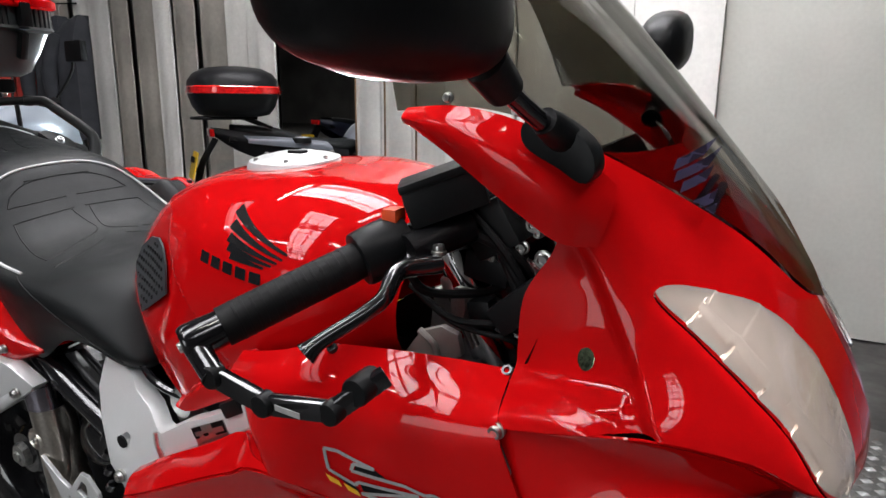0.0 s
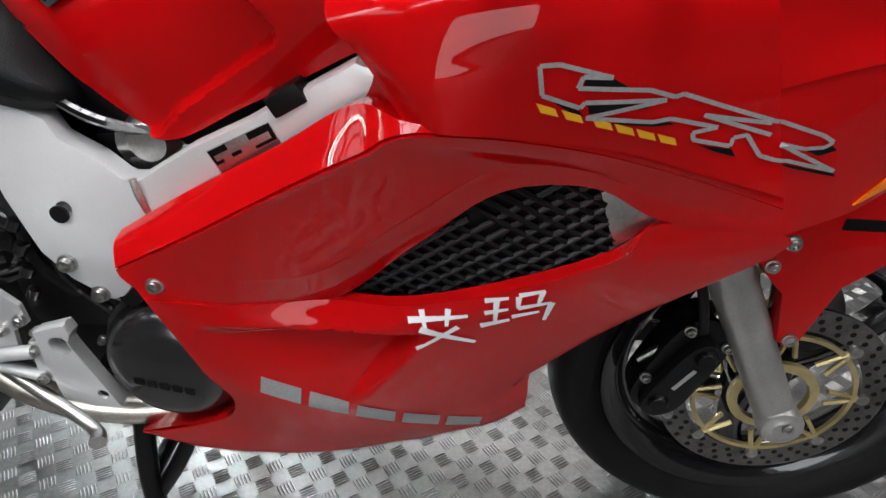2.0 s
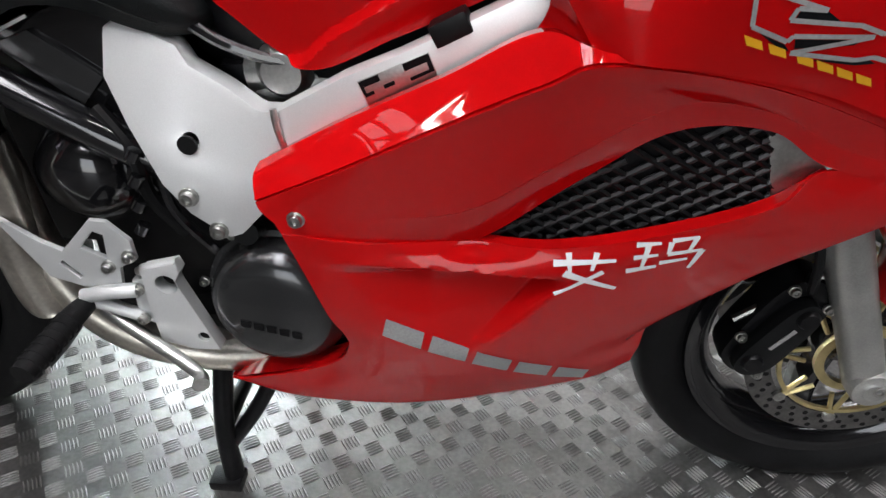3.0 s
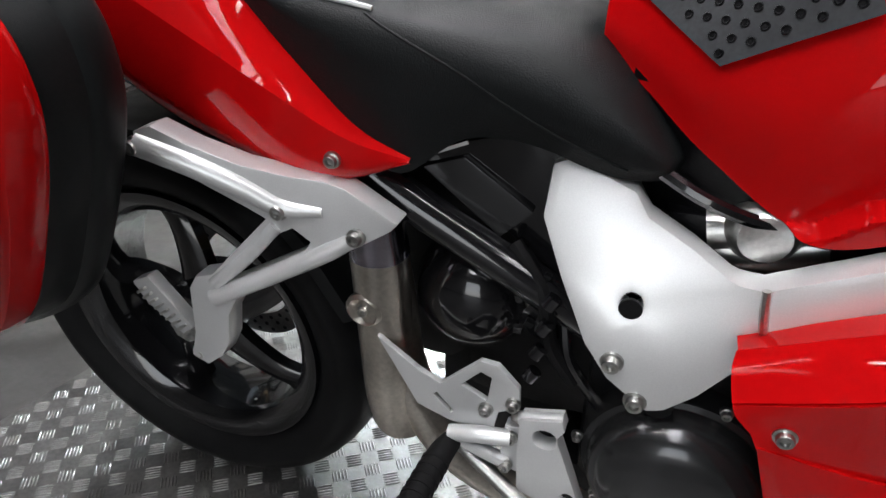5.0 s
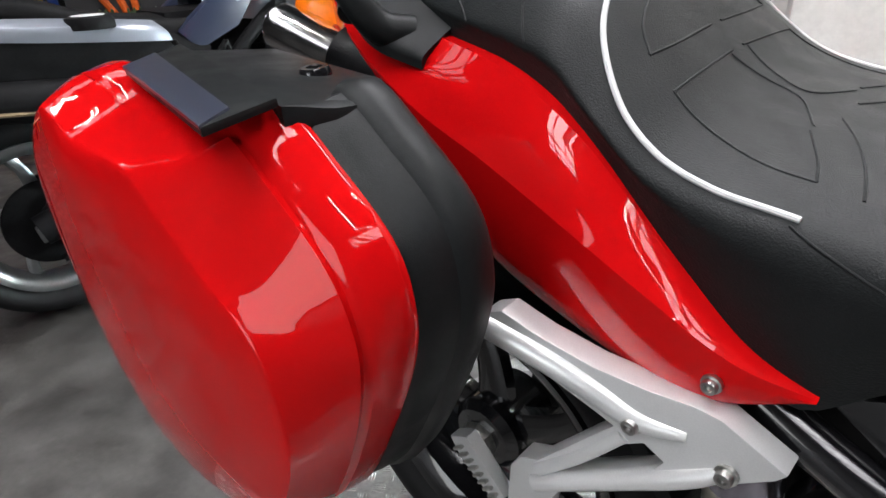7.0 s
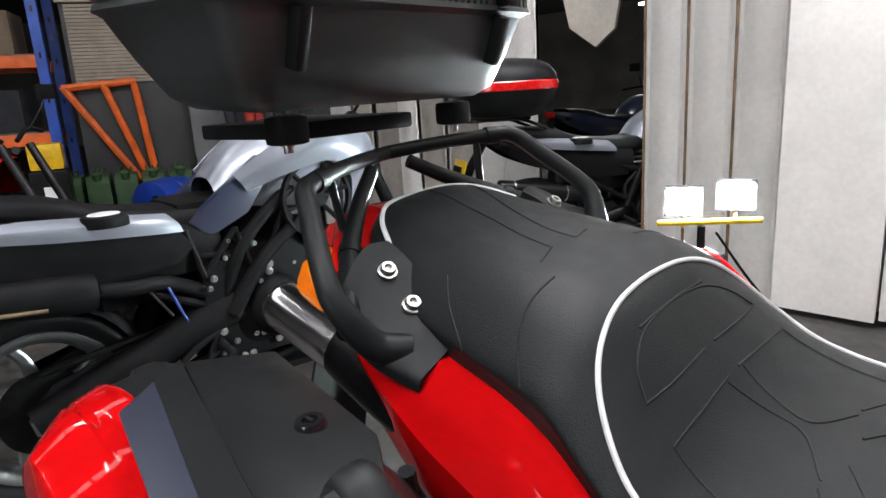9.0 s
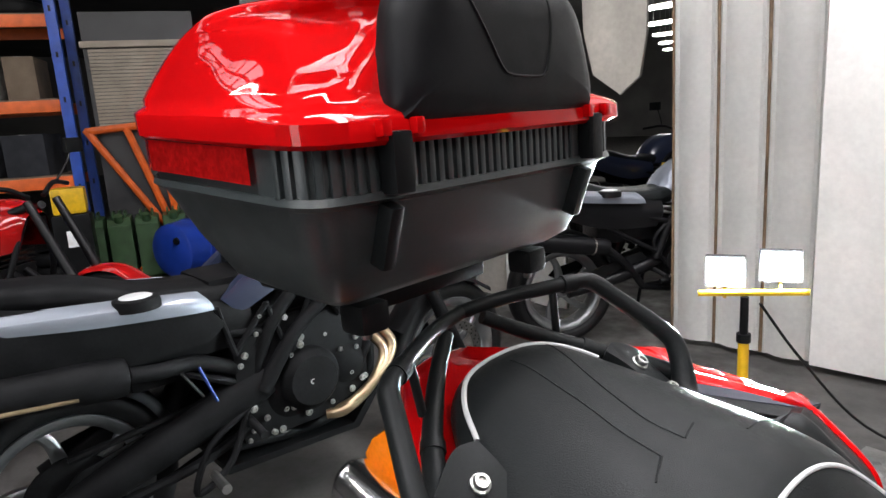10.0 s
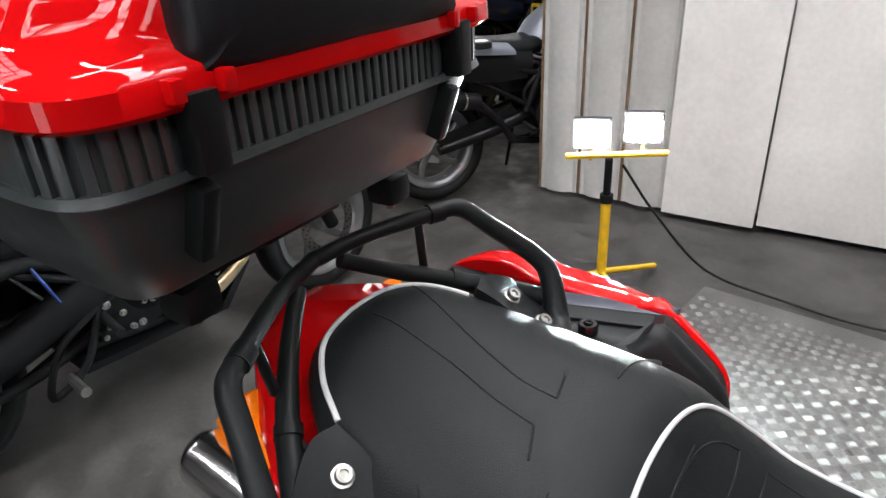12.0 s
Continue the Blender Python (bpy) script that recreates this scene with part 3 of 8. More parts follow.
HL = [(0.638, 0.967), (0.660, 0.970), (0.705, 0.945), (0.742, 0.905), (0.770, 0.860), (0.786, 0.824), (0.782, 0.812), (0.768, 0.826), (0.738, 0.873), (0.706, 0.906), (0.672, 0.936)]


def inside(x, z, poly):
    hit = False
    for (x0, z0), (x1, z1) in zip(poly, poly[1:] + poly[:1]):
        if (z0 > z) != (z1 > z) and x < (x1 - x0) * (z - z0) / (z1 - z0) + x0:
            hit = not hit
    return hit


RECESS = [(0.573, 1.020), (0.592, 0.990), (0.621, 0.935), (0.660, 0.875), (0.658, 0.864), (0.648, 0.860), (0.60, 0.866), (0.50, 0.878), (0.50, 1.02)]
for v in nose_bm.verts:
    x, z = v.co.x, v.co.z
    if inside(x, z, RECESS) and abs(v.co.y) > 0.15:
        near = 1.0
        for (x0, z0), (x1, z1) in zip(RECESS[:7], RECESS[1:8]):
            t = max(0.0, min(1.0, ((x - x0) * (x1 - x0) + (z - z0) * (z1 - z0)) / ((x1 - x0) ** 2 + (z1 - z0) ** 2)))
            near = min(near, math.hypot(x - x0 - t * (x1 - x0), z - z0 - t * (z1 - z0)))
        f = min(1.0, near / 0.014)
        v.co.y -= math.copysign(0.010 * f * f * (3 - 2 * f), v.co.y)
tree0 = BVHTree.FromBMesh(nose_bm)
nose = part("nose_fairing", nose_bm, RED, moto, "red beak of the fairing round the headlights")
part("cheek_recess", loft(M, 60, 24, both=True, thick=0.002), RED, nose)
chin = part("cheek_blade", loft(M2, 60, 40, both=True, thick=0.003), RED, nose)
tree0 = skin(nose, chin)
for side in (-1, 1):
    shapes = []
    for lift, out in ((0.0085, HL), (0.0045, HL)):
        q = drape(flat_shape(out, 0.004, smooth=70), tree0, lift=lift)
        if side > 0:
            q.transform(Matrix.Diagonal((1, -1, 1, 1)))
            bmesh.ops.reverse_faces(q, faces=q.faces)
        shapes.append(q)
    for v in shapes[1].verts:
        v.co.y -= side * 0.0034 * ((v.co.x - 0.9 * v.co.z) * 21 % 1)
    bmesh.ops.solidify(shapes[0], geom=list(shapes[0].faces), thickness=0.003)
    lamp = part("headlight", shapes[0], GLASS, moto, "clear headlight lens over pearly silver reflectors")
    part("reflector_shell", shapes[1], REFL, lamp)
    lamp.visible_shadow = False
    # bright streaks behind the lens, drawn as strips
    for k, (p, q) in enumerate((((0.668, 0.958), (0.692, 0.935)), ((0.692, 0.938), (0.722, 0.905)), ((0.705, 0.934), (0.738, 0.895)), ((0.735, 0.892), (0.764, 0.848)), ((0.752, 0.868), (0.772, 0.836)))):
        bm = drape(flat_shape(stroke(p, q, 0.004, 0.007), 0.008), tree0, lift=0.004)
        if side > 0:
            bm.transform(Matrix.Diagonal((1, -1, 1, 1)))
        bmesh.ops.solidify(bm, geom=list(bm.faces), thickness=0.0015)
        part("reflector_rib", bm, REFL, lamp)
    ind = [(0.655, 0.668), (0.70, 0.688), (0.742, 0.718), (0.752, 0.752), (0.728, 0.738), (0.69, 0.705)]
    bm = drape(flat_shape(ind, 0.010), tree0, lift=0.003)
    if side > 0:
        bm.transform(Matrix.Diagonal((1, -1, 1, 1)))
    bmesh.ops.solidify(bm, geom=list(bm.faces), thickness=0.003)
    part("front_indicator", bm, AMBER, moto)
# spear of the upper fairing beside the screen
S0 = [(0.430, -0.204, 1.100), (0.475, -0.207, 1.103), (0.52, -0.206, 1.096), (0.556, -0.203, 1.082), (0.578, -0.197, 1.068), (0.60, -0.185, 1.045)]
S1 = [(0.432, -0.214, 1.096), (0.475, -0.222, 1.088), (0.515, -0.224, 1.072), (0.55, -0.220, 1.052), (0.578, -0.212, 1.038), (0.60, -0.196, 1.024)]
S2 = [(0.434, -0.206, 1.092), (0.47, -0.212, 1.072), (0.505, -0.215, 1.048), (0.538, -0.214, 1.024), (0.566, -0.208, 1.004), (0.592, -0.196, 1.000)]
pair("fairing_spear", [S0, S1, S2], 30, 12, RED, nose, thick=0.004)
# inner black dash panel
part("dash_panel", loft([[(0.536, -0.205, 0.89), (0.56, -0.195, 0.95), (0.575, -0.19, 1.01), (0.545, -0.192, 1.06)], [(0.59, -0.12, 0.90), (0.60, -0.12, 0.95), (0.60, -0.12, 1.01), (0.58, -0.12, 1.05)], [(0.62, 0, 0.92), (0.62, 0, 0.96), (0.615, 0, 1.0), (0.6, 0, 1.05)]], 20, 20, both=True), BLACK, nose)
# screen
W = [[(0.418, -0.204, 1.101), (0.50, -0.206, 1.104), (0.575, -0.186, 1.078), (0.68, -0.115, 1.005), (0.735, -0.05, 0.94), (0.752, 0, 0.918)],
     [(0.405, -0.194, 1.145), (0.475, -0.192, 1.155), (0.54, -0.172, 1.142), (0.62, -0.105, 1.08), (0.665, -0.045, 1.035), (0.675, 0, 1.022)],
     [(0.388, -0.178, 1.20), (0.445, -0.173, 1.215), (0.495, -0.153, 1.207), (0.55, -0.095, 1.165), (0.578, -0.042, 1.135), (0.585, 0, 1.125)],
     [(0.36, -0.14, 1.275), (0.395, -0.134, 1.285), (0.425, -0.118, 1.283), (0.46, -0.075, 1.262), (0.475, -0.035, 1.245), (0.48, 0, 1.238)]]
screen = part("windscreen", loft(W, 50, 30, both=True, thick=0.003), SMOKE, moto, "smoke-tinted curved windscreen")
screen.visible_shadow = False
for side in (-1, 1):
    for p in ((0.47, 1.112), (0.53, 1.102)):
        bolt(screen, (p[0], side * 0.209, p[1]), 0.005, "screw", (0, side, 0), 0.004)
# faded sticker on the screen, its lettering as bars
PURPLE = mat("faded_purple_print", (0.018, 0.014, 0.045), 0.5, stain=0.2, stain_scale=40)
wskin = skin(screen)
for x, z, l in ((0.640, 1.056, 0.013), (0.644, 1.048, 0.016), (0.648, 1.040, 0.013), (0.655, 1.025, 0.016), (0.659, 1.017, 0.013)):
    part("sticker_bar", drape(flat_shape([(x - l / 2, z + 0.002), (x + l / 2, z + 0.006), (x + l / 2, z - 0.001), (x - l / 2, z - 0.005)], 0.008), wskin, lift=0.0012), PURPLE, screen)
# mirrors
for side in (-1, 1):
    base = part("mirror", slab([(0.540, 1.090), (0.548, 1.100), (0.566, 1.100), (0.592, 1.082), (0.598, 1.062), (0.588, 1.052), (0.570, 1.062), (0.545, 1.076)], side * 0.200, side * 0.226, 0.006, smooth=28), BLACK, moto, "black rear-view mirror on a stalk")
    part("mirror_foot", tube([(0.572, side * 0.212, 1.082), (0.570, side * 0.232, 1.092), (0.567, side * 0.245, 1.099)], [0.013, 0.012, 0.010], n=16), BLACK, base)
    part("stalk", tube([(0.572, side * 0.225, 1.085), (0.562, side * 0.258, 1.106), (0.554, side * 0.290, 1.127)], [0.0075, 0.0068, 0.0068], n=12), GLOSSBLACK, base)
    part("stalk_collar", tube([(0.555, side * 0.283, 1.122), (0.552, side * 0.306, 1.140)], [0.013, 0.015], n=14, seg=3), BLACK, base)
    rows = []
    for f, rx, rz in ((0, 0.008, 0.010), (0.06, 0.020, 0.026), (0.25, 0.032, 0.040), (0.6, 0.036, 0.044), (0.88, 0.028, 0.036), (0.97, 0.014, 0.02), (1, 0.004, 0.006)):
        c = Vector((0.553 - 0.012 * f, side * (0.296 + 0.175 * f), 1.166 + 0.018 * f))
        rows.append([c + Vector((rx * math.copysign(abs(math.cos(t)) ** 0.8, math.cos(t)), 0, rz * math.copysign(abs(math.sin(t)) ** 0.7, math.sin(t)))) for t in (2 * math.pi * k / 28 for k in range(28))])
    cols = [cr([r[i] for r in rows], 28) for i in range(28)]
    part("mirror_shell", grid([[cols[i][j] for i in range(28)] for j in range(29)], wrap=True, cap=True), BLACK, base)
    if side > 0:
        for ob in base.children:
            ob.data.transform(Matrix.Translation((-0.03, -0.02, -0.022)))
    part("mirror_glass", lathe([(0, -0.001), (0.03, -0.001), (0.034, 0.0), (0.034, 0.004)], (0.5145 - (0.03 if side > 0 else 0), side * 0.385, 1.176 - (0.022 if side > 0 else 0)), "x", 28), CHROME, base)

# ---- tank ----
SEC = [(0.365, [(0, 0.955), (0.06, 0.95), (0.115, 0.93), (0.145, 0.895), (0.148, 0.86), (0.14, 0.84)]),
       (0.30, [(0, 0.995), (0.08, 0.99), (0.14, 0.97), (0.182, 0.925), (0.188, 0.86), (0.175, 0.815)]),
       (0.22, [(0, 1.012), (0.09, 1.008), (0.155, 0.985), (0.202, 0.935), (0.21, 0.85), (0.19, 0.785)]),
       (0.12, [(0, 1.012), (0.09, 1.006), (0.155, 0.98), (0.198, 0.93), (0.21, 0.835), (0.19, 0.738)]),
       (0.03, [(0, 1.004), (0.085, 0.996), (0.14, 0.962), (0.178, 0.90), (0.203, 0.80), (0.187, 0.702)]),
       (-0.05, [(0, 0.985), (0.075, 0.972), (0.118, 0.94), (0.142, 0.885), (0.176, 0.805), (0.17, 0.742)]),
       (-0.11, [(0, 0.955), (0.06, 0.942), (0.095, 0.915), (0.118, 0.872), (0.143, 0.822), (0.142, 0.785)]),
       (-0.15, [(0, 0.92), (0.05, 0.908), (0.08, 0.888), (0.10, 0.86), (0.115, 0.83), (0.115, 0.81)])]
KNEE = [(-0.002, 0.957), (0.043, 0.922), (0.086, 0.893), (0.120, 0.862), (0.150, 0.828), (0.163, 0.808), (0.159, 0.796), (0.148, 0.788), (0.056, 0.730), (0.030, 0.706), (-0.3, 0.6), (-0.3, 1.0)]


def knee(p):
    """The flat recess for the rider's knee, with a crisp front edge."""
    inside_ = False
    near = 1.0
    for (x0, z0), (x1, z1) in zip(KNEE, KNEE[1:] + KNEE[:1]):
        if (z0 > p.z) != (z1 > p.z) and p.x < (x1 - x0) * (p.z - z0) / (z1 - z0) + x0:
            inside_ = not inside_
        dx, dz = x1 - x0, z1 - z0
        t = max(0.0, min(1.0, ((p.x - x0) * dx + (p.z - z0) * dz) / (dx * dx + dz * dz)))
        near = min(near, math.hypot(p.x - x0 - t * dx, p.z - z0 - t * dz))
    if not inside_:
        return p
    f = min(1.0, near / 0.008)
    f = f * f * (3 - 2 * f)
    return Vector((p.x, p.y * (1 - 0.10 * f * min(1.0, abs(p.y) / 0.12)), p.z))


tank = part("fuel_tank", loft([[(x, -y, z) for y, z in s] for x, s in SEC], 170, 190, both=True, bend=knee), RED, moto, "glossy red fuel tank with knee pads")
tskin = skin(tank)
cap_c = Vector((0.105, 0, 1.008))
cap = part("filler_cap", lathe([(0, 0.016), (0.03, 0.016), (0.034, 0.013), (0.05, 0.012), (0.062, 0.008), (0.066, 0.0), (0.066, -0.01)], cap_c, "z", 40), SILVER, tank, "silver fuel filler cap")
part("keyhole_cover", box(cap_c + Vector((0.01, -0.005, 0.017)), (0.025, 0.014, 0.006), 0.002), DARK, cap)
for k in range(6):
    t = k * math.pi / 3
    bolt(cap, cap_c + Vector((0.054 * math.cos(t), 0.054 * math.sin(t), 0.011)), 0.0045, "screw", (0, 0, 1), 0.004)
PADGREY = mat("grey_pad_rubber", (0.035, 0.038, 0.042), 0.5, grain=0.2, grain_scale=300, stain=0.2, stain_scale=12)
dimple = lathe([(0, 0.0), (0.0022, 0.0), (0.0034, 0.0012), (0.0042, 0.0012), (0.0048, 0.0)], n=10)
dimple.transform(Matrix.Rotation(radians(90), 4, "X"))
STUD = bpy.data.meshes.new("dimple")
dimple.to_mesh(STUD)
dimple.free()
STUD.materials.append(DARK)
for side in (-1, 1):
    pad_out = [(-0.138, 0.862), (-0.120, 0.889), (-0.075, 0.912), (-0.040, 0.917), (-0.014, 0.911), (0.012, 0.893), (0.026, 0.862), (-0.060, 0.816)]
    bm = drape(flat_shape(pad_out, 0.012), tskin, lift=0.004)
    bmesh.ops.solidify(bm, geom=list(bm.faces), thickness=0.003)
    if side > 0:
        bm.transform(Matrix.Diagonal((1, -1, 1, 1)))
    pad = part("knee_pad", bm, PADGREY, tank, "dark grey rubber knee pad with rows of round dimples")
    for i in range(-14, 8):
        for j in range(10):
            x, z = i * 0.0125 + (0.006 if j % 2 else 0), 0.824 + j * 0.0105
            ok = all(inside(x + dx, z + dz, pad_out) for dx, dz in ((0.006, 0), (-0.006, 0), (0, 0.006), (0, -0.006)))
            hit, nor, _, _ = tskin.ray_cast(Vector((x, -1, z)), Vector((0, 1, 0)))
            if ok and hit is not None:
                stud = new("dimple", STUD)
                stud.parent = pad
                n2 = Vector((nor.x, nor.y * -side, nor.z)) if side > 0 else nor
                if n2.y * side < 0:
                    n2 = -n2
                stud.matrix_local = Matrix.Translation((hit.x, side * (abs(hit.y) + 0.0076), hit.z)) @ n2.to_track_quat("Z", "Y").to_matrix().to_4x4() @ Matrix.Scale(0.72, 4)
# wing emblem as a plain fan, lettering as blocks
fan = bmesh.new()
for p, q in (((0.160, 0.984), (0.258, 0.947)), ((0.167, 0.971), (0.254, 0.942)), ((0.172, 0.959), (0.249, 0.9385)), ((0.177, 0.950), (0.243, 0.9355)), ((0.184, 0.9425), (0.234, 0.933))):
    merge(fan, drape(flat_shape(stroke(p, q, 0.0085, 0.0022)), tskin, lift=0.0012))
part("emblem", fan, DECALDARK, tank)
for k in range(5):
    x, z = 0.134 + k * 0.0205, 0.9415 - 0.0031 * k
    part("letter_block", drape(flat_shape([(x, z), (x + 0.0156, z - 0.0023), (x + 0.0156, z - 0.0143), (x, z - 0.012)]), tskin, lift=0.0012), DECALDARK, tank)
pair("tank_skirt", [[(-0.12, -0.125, 0.80), (-0.05, -0.15, 0.75), (0.03, -0.165, 0.715), (0.13, -0.17, 0.745), (0.22, -0.17, 0.79)], [(-0.12, -0.10, 0.70), (-0.05, -0.12, 0.66), (0.03, -0.13, 0.64), (0.13, -0.14, 0.66), (0.22, -0.15, 0.72)]], 30, 4, DARK, tank)

# ---- frame ----
for side in (-1, 1):
    frame_out = [(-0.172, 0.724), (-0.158, 0.730), (-0.130, 0.722), (-0.100, 0.712), (-0.087, 0.695), (-0.05, 0.678), (-0.016, 0.663), (0.004, 0.667), (0.069, 0.706), (0.12, 0.729), (0.228, 0.786), (0.262, 0.775), (0.27, 0.715),
                 (0.12, 0.655), (0.06, 0.64), (0.02, 0.62), (0.0, 0.59), (-0.022, 0.555), (-0.045, 0.53), (-0.060, 0.523), (-0.098, 0.551), (-0.121, 0.584), (-0.150, 0.637), (-0.173, 0.681)]
    fr = part("frame", slab(frame_out, side * 0.184, side * 0.212, 0.011, holes=[[(-0.088 + 0.0085 * math.cos(t), 0.627 + 0.0085 * math.sin(t)) for t in (2 * math.pi * k / 14 for k in range(14))]]), SILVER, moto, "silver-painted aluminium frame spar")
    for v in fr.data.vertices:
        v.co.y -= side * 0.42 * max(0.0, v.co.z - 0.60) * max(0.0, min(1.0, (0.02 - v.co.x) / 0.06))
    # dark disc that paints the shade inside the hole
    part("hole_plug", lathe([(0, 0.0), (0.0098, 0.0), (0.0098, -0.003 * side)], (-0.088, side * 0.207, 0.627), n=16), RUBBER, fr)
    part("weld", tube([(0.004, side * 0.211, 0.672), (0.006, side * 0.213, 0.655), (0.010, side * 0.211, 0.635)], 0.0035, n=8), ALU, fr)
    for x, z, r in ((-0.095, 0.572, 0.012), (-0.07, 0.534, 0.012)):
        bolt(fr, (x, side * 0.214, z), r, "bolt", (0, side, 0), 0.01)
    TL, TR, BR, BL = [Vector(p) for p in [(0.084, 0.703), (0.147, 0.733), (0.156, 0.711), (0.095, 0.679)]]

    def on_badge(u, v):
        return (BL.lerp(BR, u)).lerp(TL.lerp(TR, u), v)

    badge = part("badge", slab([tuple(p) for p in (TL, TR, BR, BL)], side * 0.2118, side * 0.2132, 0.0006), ALU, fr, "polished badge with dark blocks")
    for u0, u1, v0, v1 in ((0.01, 0.29, 0.74, 0.97), (0.01, 0.05, 0.5, 0.74), (0.02, 0.15, 0.40, 0.52), (0.3, 0.45, 0.42, 0.56), (0.63, 0.99, 0.70, 0.97), (0.93, 0.99, 0.30, 0.70), (0.66, 0.93, 0.30, 0.42)):
        part("badge_block", slab([tuple(on_badge(u, v)) for u, v in ((u0, v0), (u1, v0), (u1, v1), (u0, v1))], side * 0.2133, side * 0.2138, 0), DECALDARK, badge)
    part("rubber_clip", box((0.165, side * 0.20, 0.752), (0.035, 0.03, 0.02), 0.004, Matrix.Rotation(radians(-28), 4, "Y")), BLACK, fr)

# ---- engine and running gear between frame and ground ----
engine = part("engine", box((0.06, 0, 0.47), (0.36, 0.30, 0.30), 0.03), DARK, moto, "dark V engine behind the fairing")
for x, y, z, sx, sy, sz in ((-0.16, 0, 0.52, 0.2, 0.24, 0.24), (0.22, 0, 0.60, 0.2, 0.32, 0.2), (0.03, 0, 0.62, 0.22, 0.28, 0.14), (-0.03, -0.02, 0.31, 0.3, 0.26, 0.1)):
    part("crankcase", box((x, y, z), (sx, sy, sz), 0.03), DARK, engine)
cc = Vector((-0.022, 0, 0.425))
cover = part("clutch_cover", lathe([(0, -0.222), (0.05, -0.222), (0.066, -0.217), (0.076, -0.207), (0.082, -0.197), (0.084, -0.18), (0.09, -0.178), (0.092, -0.172), (0.092, -0.14), (0, -0.14)], cc, n=48), GREY, engine, "grey metallic clutch cover")
for k in range(5):
    part("letter_block", slab([(-0.062 + 0.0145 * k, 0.42 - 0.003 * k), (-0.051 + 0.0145 * k, 0.418 - 0.003 * k), (-0.051 + 0.0145 * k, 0.409 - 0.003 * k), (-0.062 + 0.0145 * k, 0.411 - 0.003 * k)], -0.2225, -0.2232, 0), DARK, cover)
for k in range(7):
    t = radians(20 + 51 * k)
    bolt(cover, cc + Vector((0.096 * math.cos(t), -0.18, 0.096 * math.sin(t))), 0.007)
part("oil_filler", tube([(-0.052, -0.17, 0.515), (-0.05, -0.195, 0.52)], 0.014, n=12, seg=2), BLACK, engine)
part("hose", tube([(-0.20, -0.16, 0.64), (-0.165, -0.175, 0.60), (-0.155, -0.18, 0.55), (-0.13, -0.17, 0.50)], 0.008, n=8), RUBBER, engine)
part("hose", tube([(-0.19, -0.155, 0.63), (-0.15, -0.165, 0.58), (-0.135, -0.175, 0.53), (-0.10, -0.165, 0.47)], 0.006, n=8), GLOSSBLACK, engine)
part("cable", tube([(-0.10, -0.15, 0.735), (-0.05, -0.165, 0.715), (0.0, -0.16, 0.70), (0.06, -0.15, 0.70)], 0.006, n=8), GLOSSBLACK, engine)
for x0, z0, x1, z1 in ((-0.04, 0.672, 0.03, 0.69), (-0.03, 0.655, 0.05, 0.675)):
    part("cylinder_head", tube([(x0, -0.13, z0), (x1, -0.13, z1)], 0.022, n=14, seg=2), ALU, engine)
part("cylinder_cap", lathe([(0, -0.165), (0.02, -0.165), (0.024, -0.16), (0.03, -0.15), (0.032, -0.12)], (0.0, 0, 0.688), n=20), ALU, engine)
part("shock_dome", lathe([(0, -0.15), (0.03, -0.148), (0.055, -0.13), (0.068, -0.10), (0.07, -0.05)], (-0.248, -0.02, 0.548), n=30), GLOSSBLACK, engine)
part("starter_cover", lathe([(0, -0.165), (0.022, -0.163), (0.030, -0.155), (0.032, -0.10)], (-0.165, 0, 0.56), n=24), GLOSSBLACK, engine)
for k in range(6):
    part("connector", box((-0.19 + 0.012 * (k % 3), -0.165 - 0.004 * (k % 2), 0.545 + 0.014 * k), (0.009, 0.008, 0.007), 0.002, Matrix.Rotation(radians(25 * k), 4, "Y")), GREY if k % 3 == 0 else BLACK, engine)
for k in range(4):
    part("hose_clip", tube([(-0.152 - 0.004 * k, -0.19, 0.61 - 0.03 * k), (-0.158 - 0.004 * k, -0.192, 0.60 - 0.03 * k)], 0.0075, n=10, seg=2), GLOSSBLACK, engine)
# swing arm and pivot plate
plate = part("footrest_bracket", slab([(-0.170, 0.474), (-0.130, 0.486), (-0.126, 0.474), (-0.133, 0.461), (-0.114, 0.407), (-0.098, 0.362), (-0.13, 0.360), (-0.168, 0.370), (-0.171, 0.43)], -0.196, -0.214, 0.004,
                                      holes=[[(-0.144 + 0.013 * math.cos(t), 0.456 + 0.013 * math.sin(t)) for t in (2 * math.pi * k / 16 for k in range(16))], [(-0.115 + 0.007 * math.cos(t), 0.381 + 0.007 * math.sin(t)) for t in (2 * math.pi * k / 12 for k in range(12))]]), SILVER, moto, "silver cast footrest bracket")
# the bracket hole gets its shade from a dark disc too
part("hole_plug", lathe([(0, 0.0), (0.008, 0.0), (0.008, 0.003)], (-0.115, -0.209, 0.381), n=14), RUBBER, plate)
part("pinch_clamp", tube([(-0.172, -0.205, 0.468), (-0.128, -0.205, 0.481)], 0.0075, n=10, seg=2), SILVER, plate)
bolt(plate, (-0.175, -0.205, 0.467), 0.007, "bolt", (-1, 0, -0.2))
heel = part("heel_guard", slab([(-0.322, 0.534), (-0.278, 0.503), (-0.254, 0.492), (-0.213, 0.535), (-0.195, 0.534), (-0.173, 0.511), (-0.172, 0.486), (-0.193, 0.474), (-0.198, 0.443), (-0.242, 0.443), (-0.280, 0.455)], -0.205, -0.212, 0.002,
                               holes=[[(-0.232, 0.498), (-0.212, 0.521), (-0.201, 0.517), (-0.205, 0.485)], [(-0.262, 0.475), (-0.244, 0.455), (-0.240, 0.459), (-0.258, 0.479)]]), HANGER, plate)
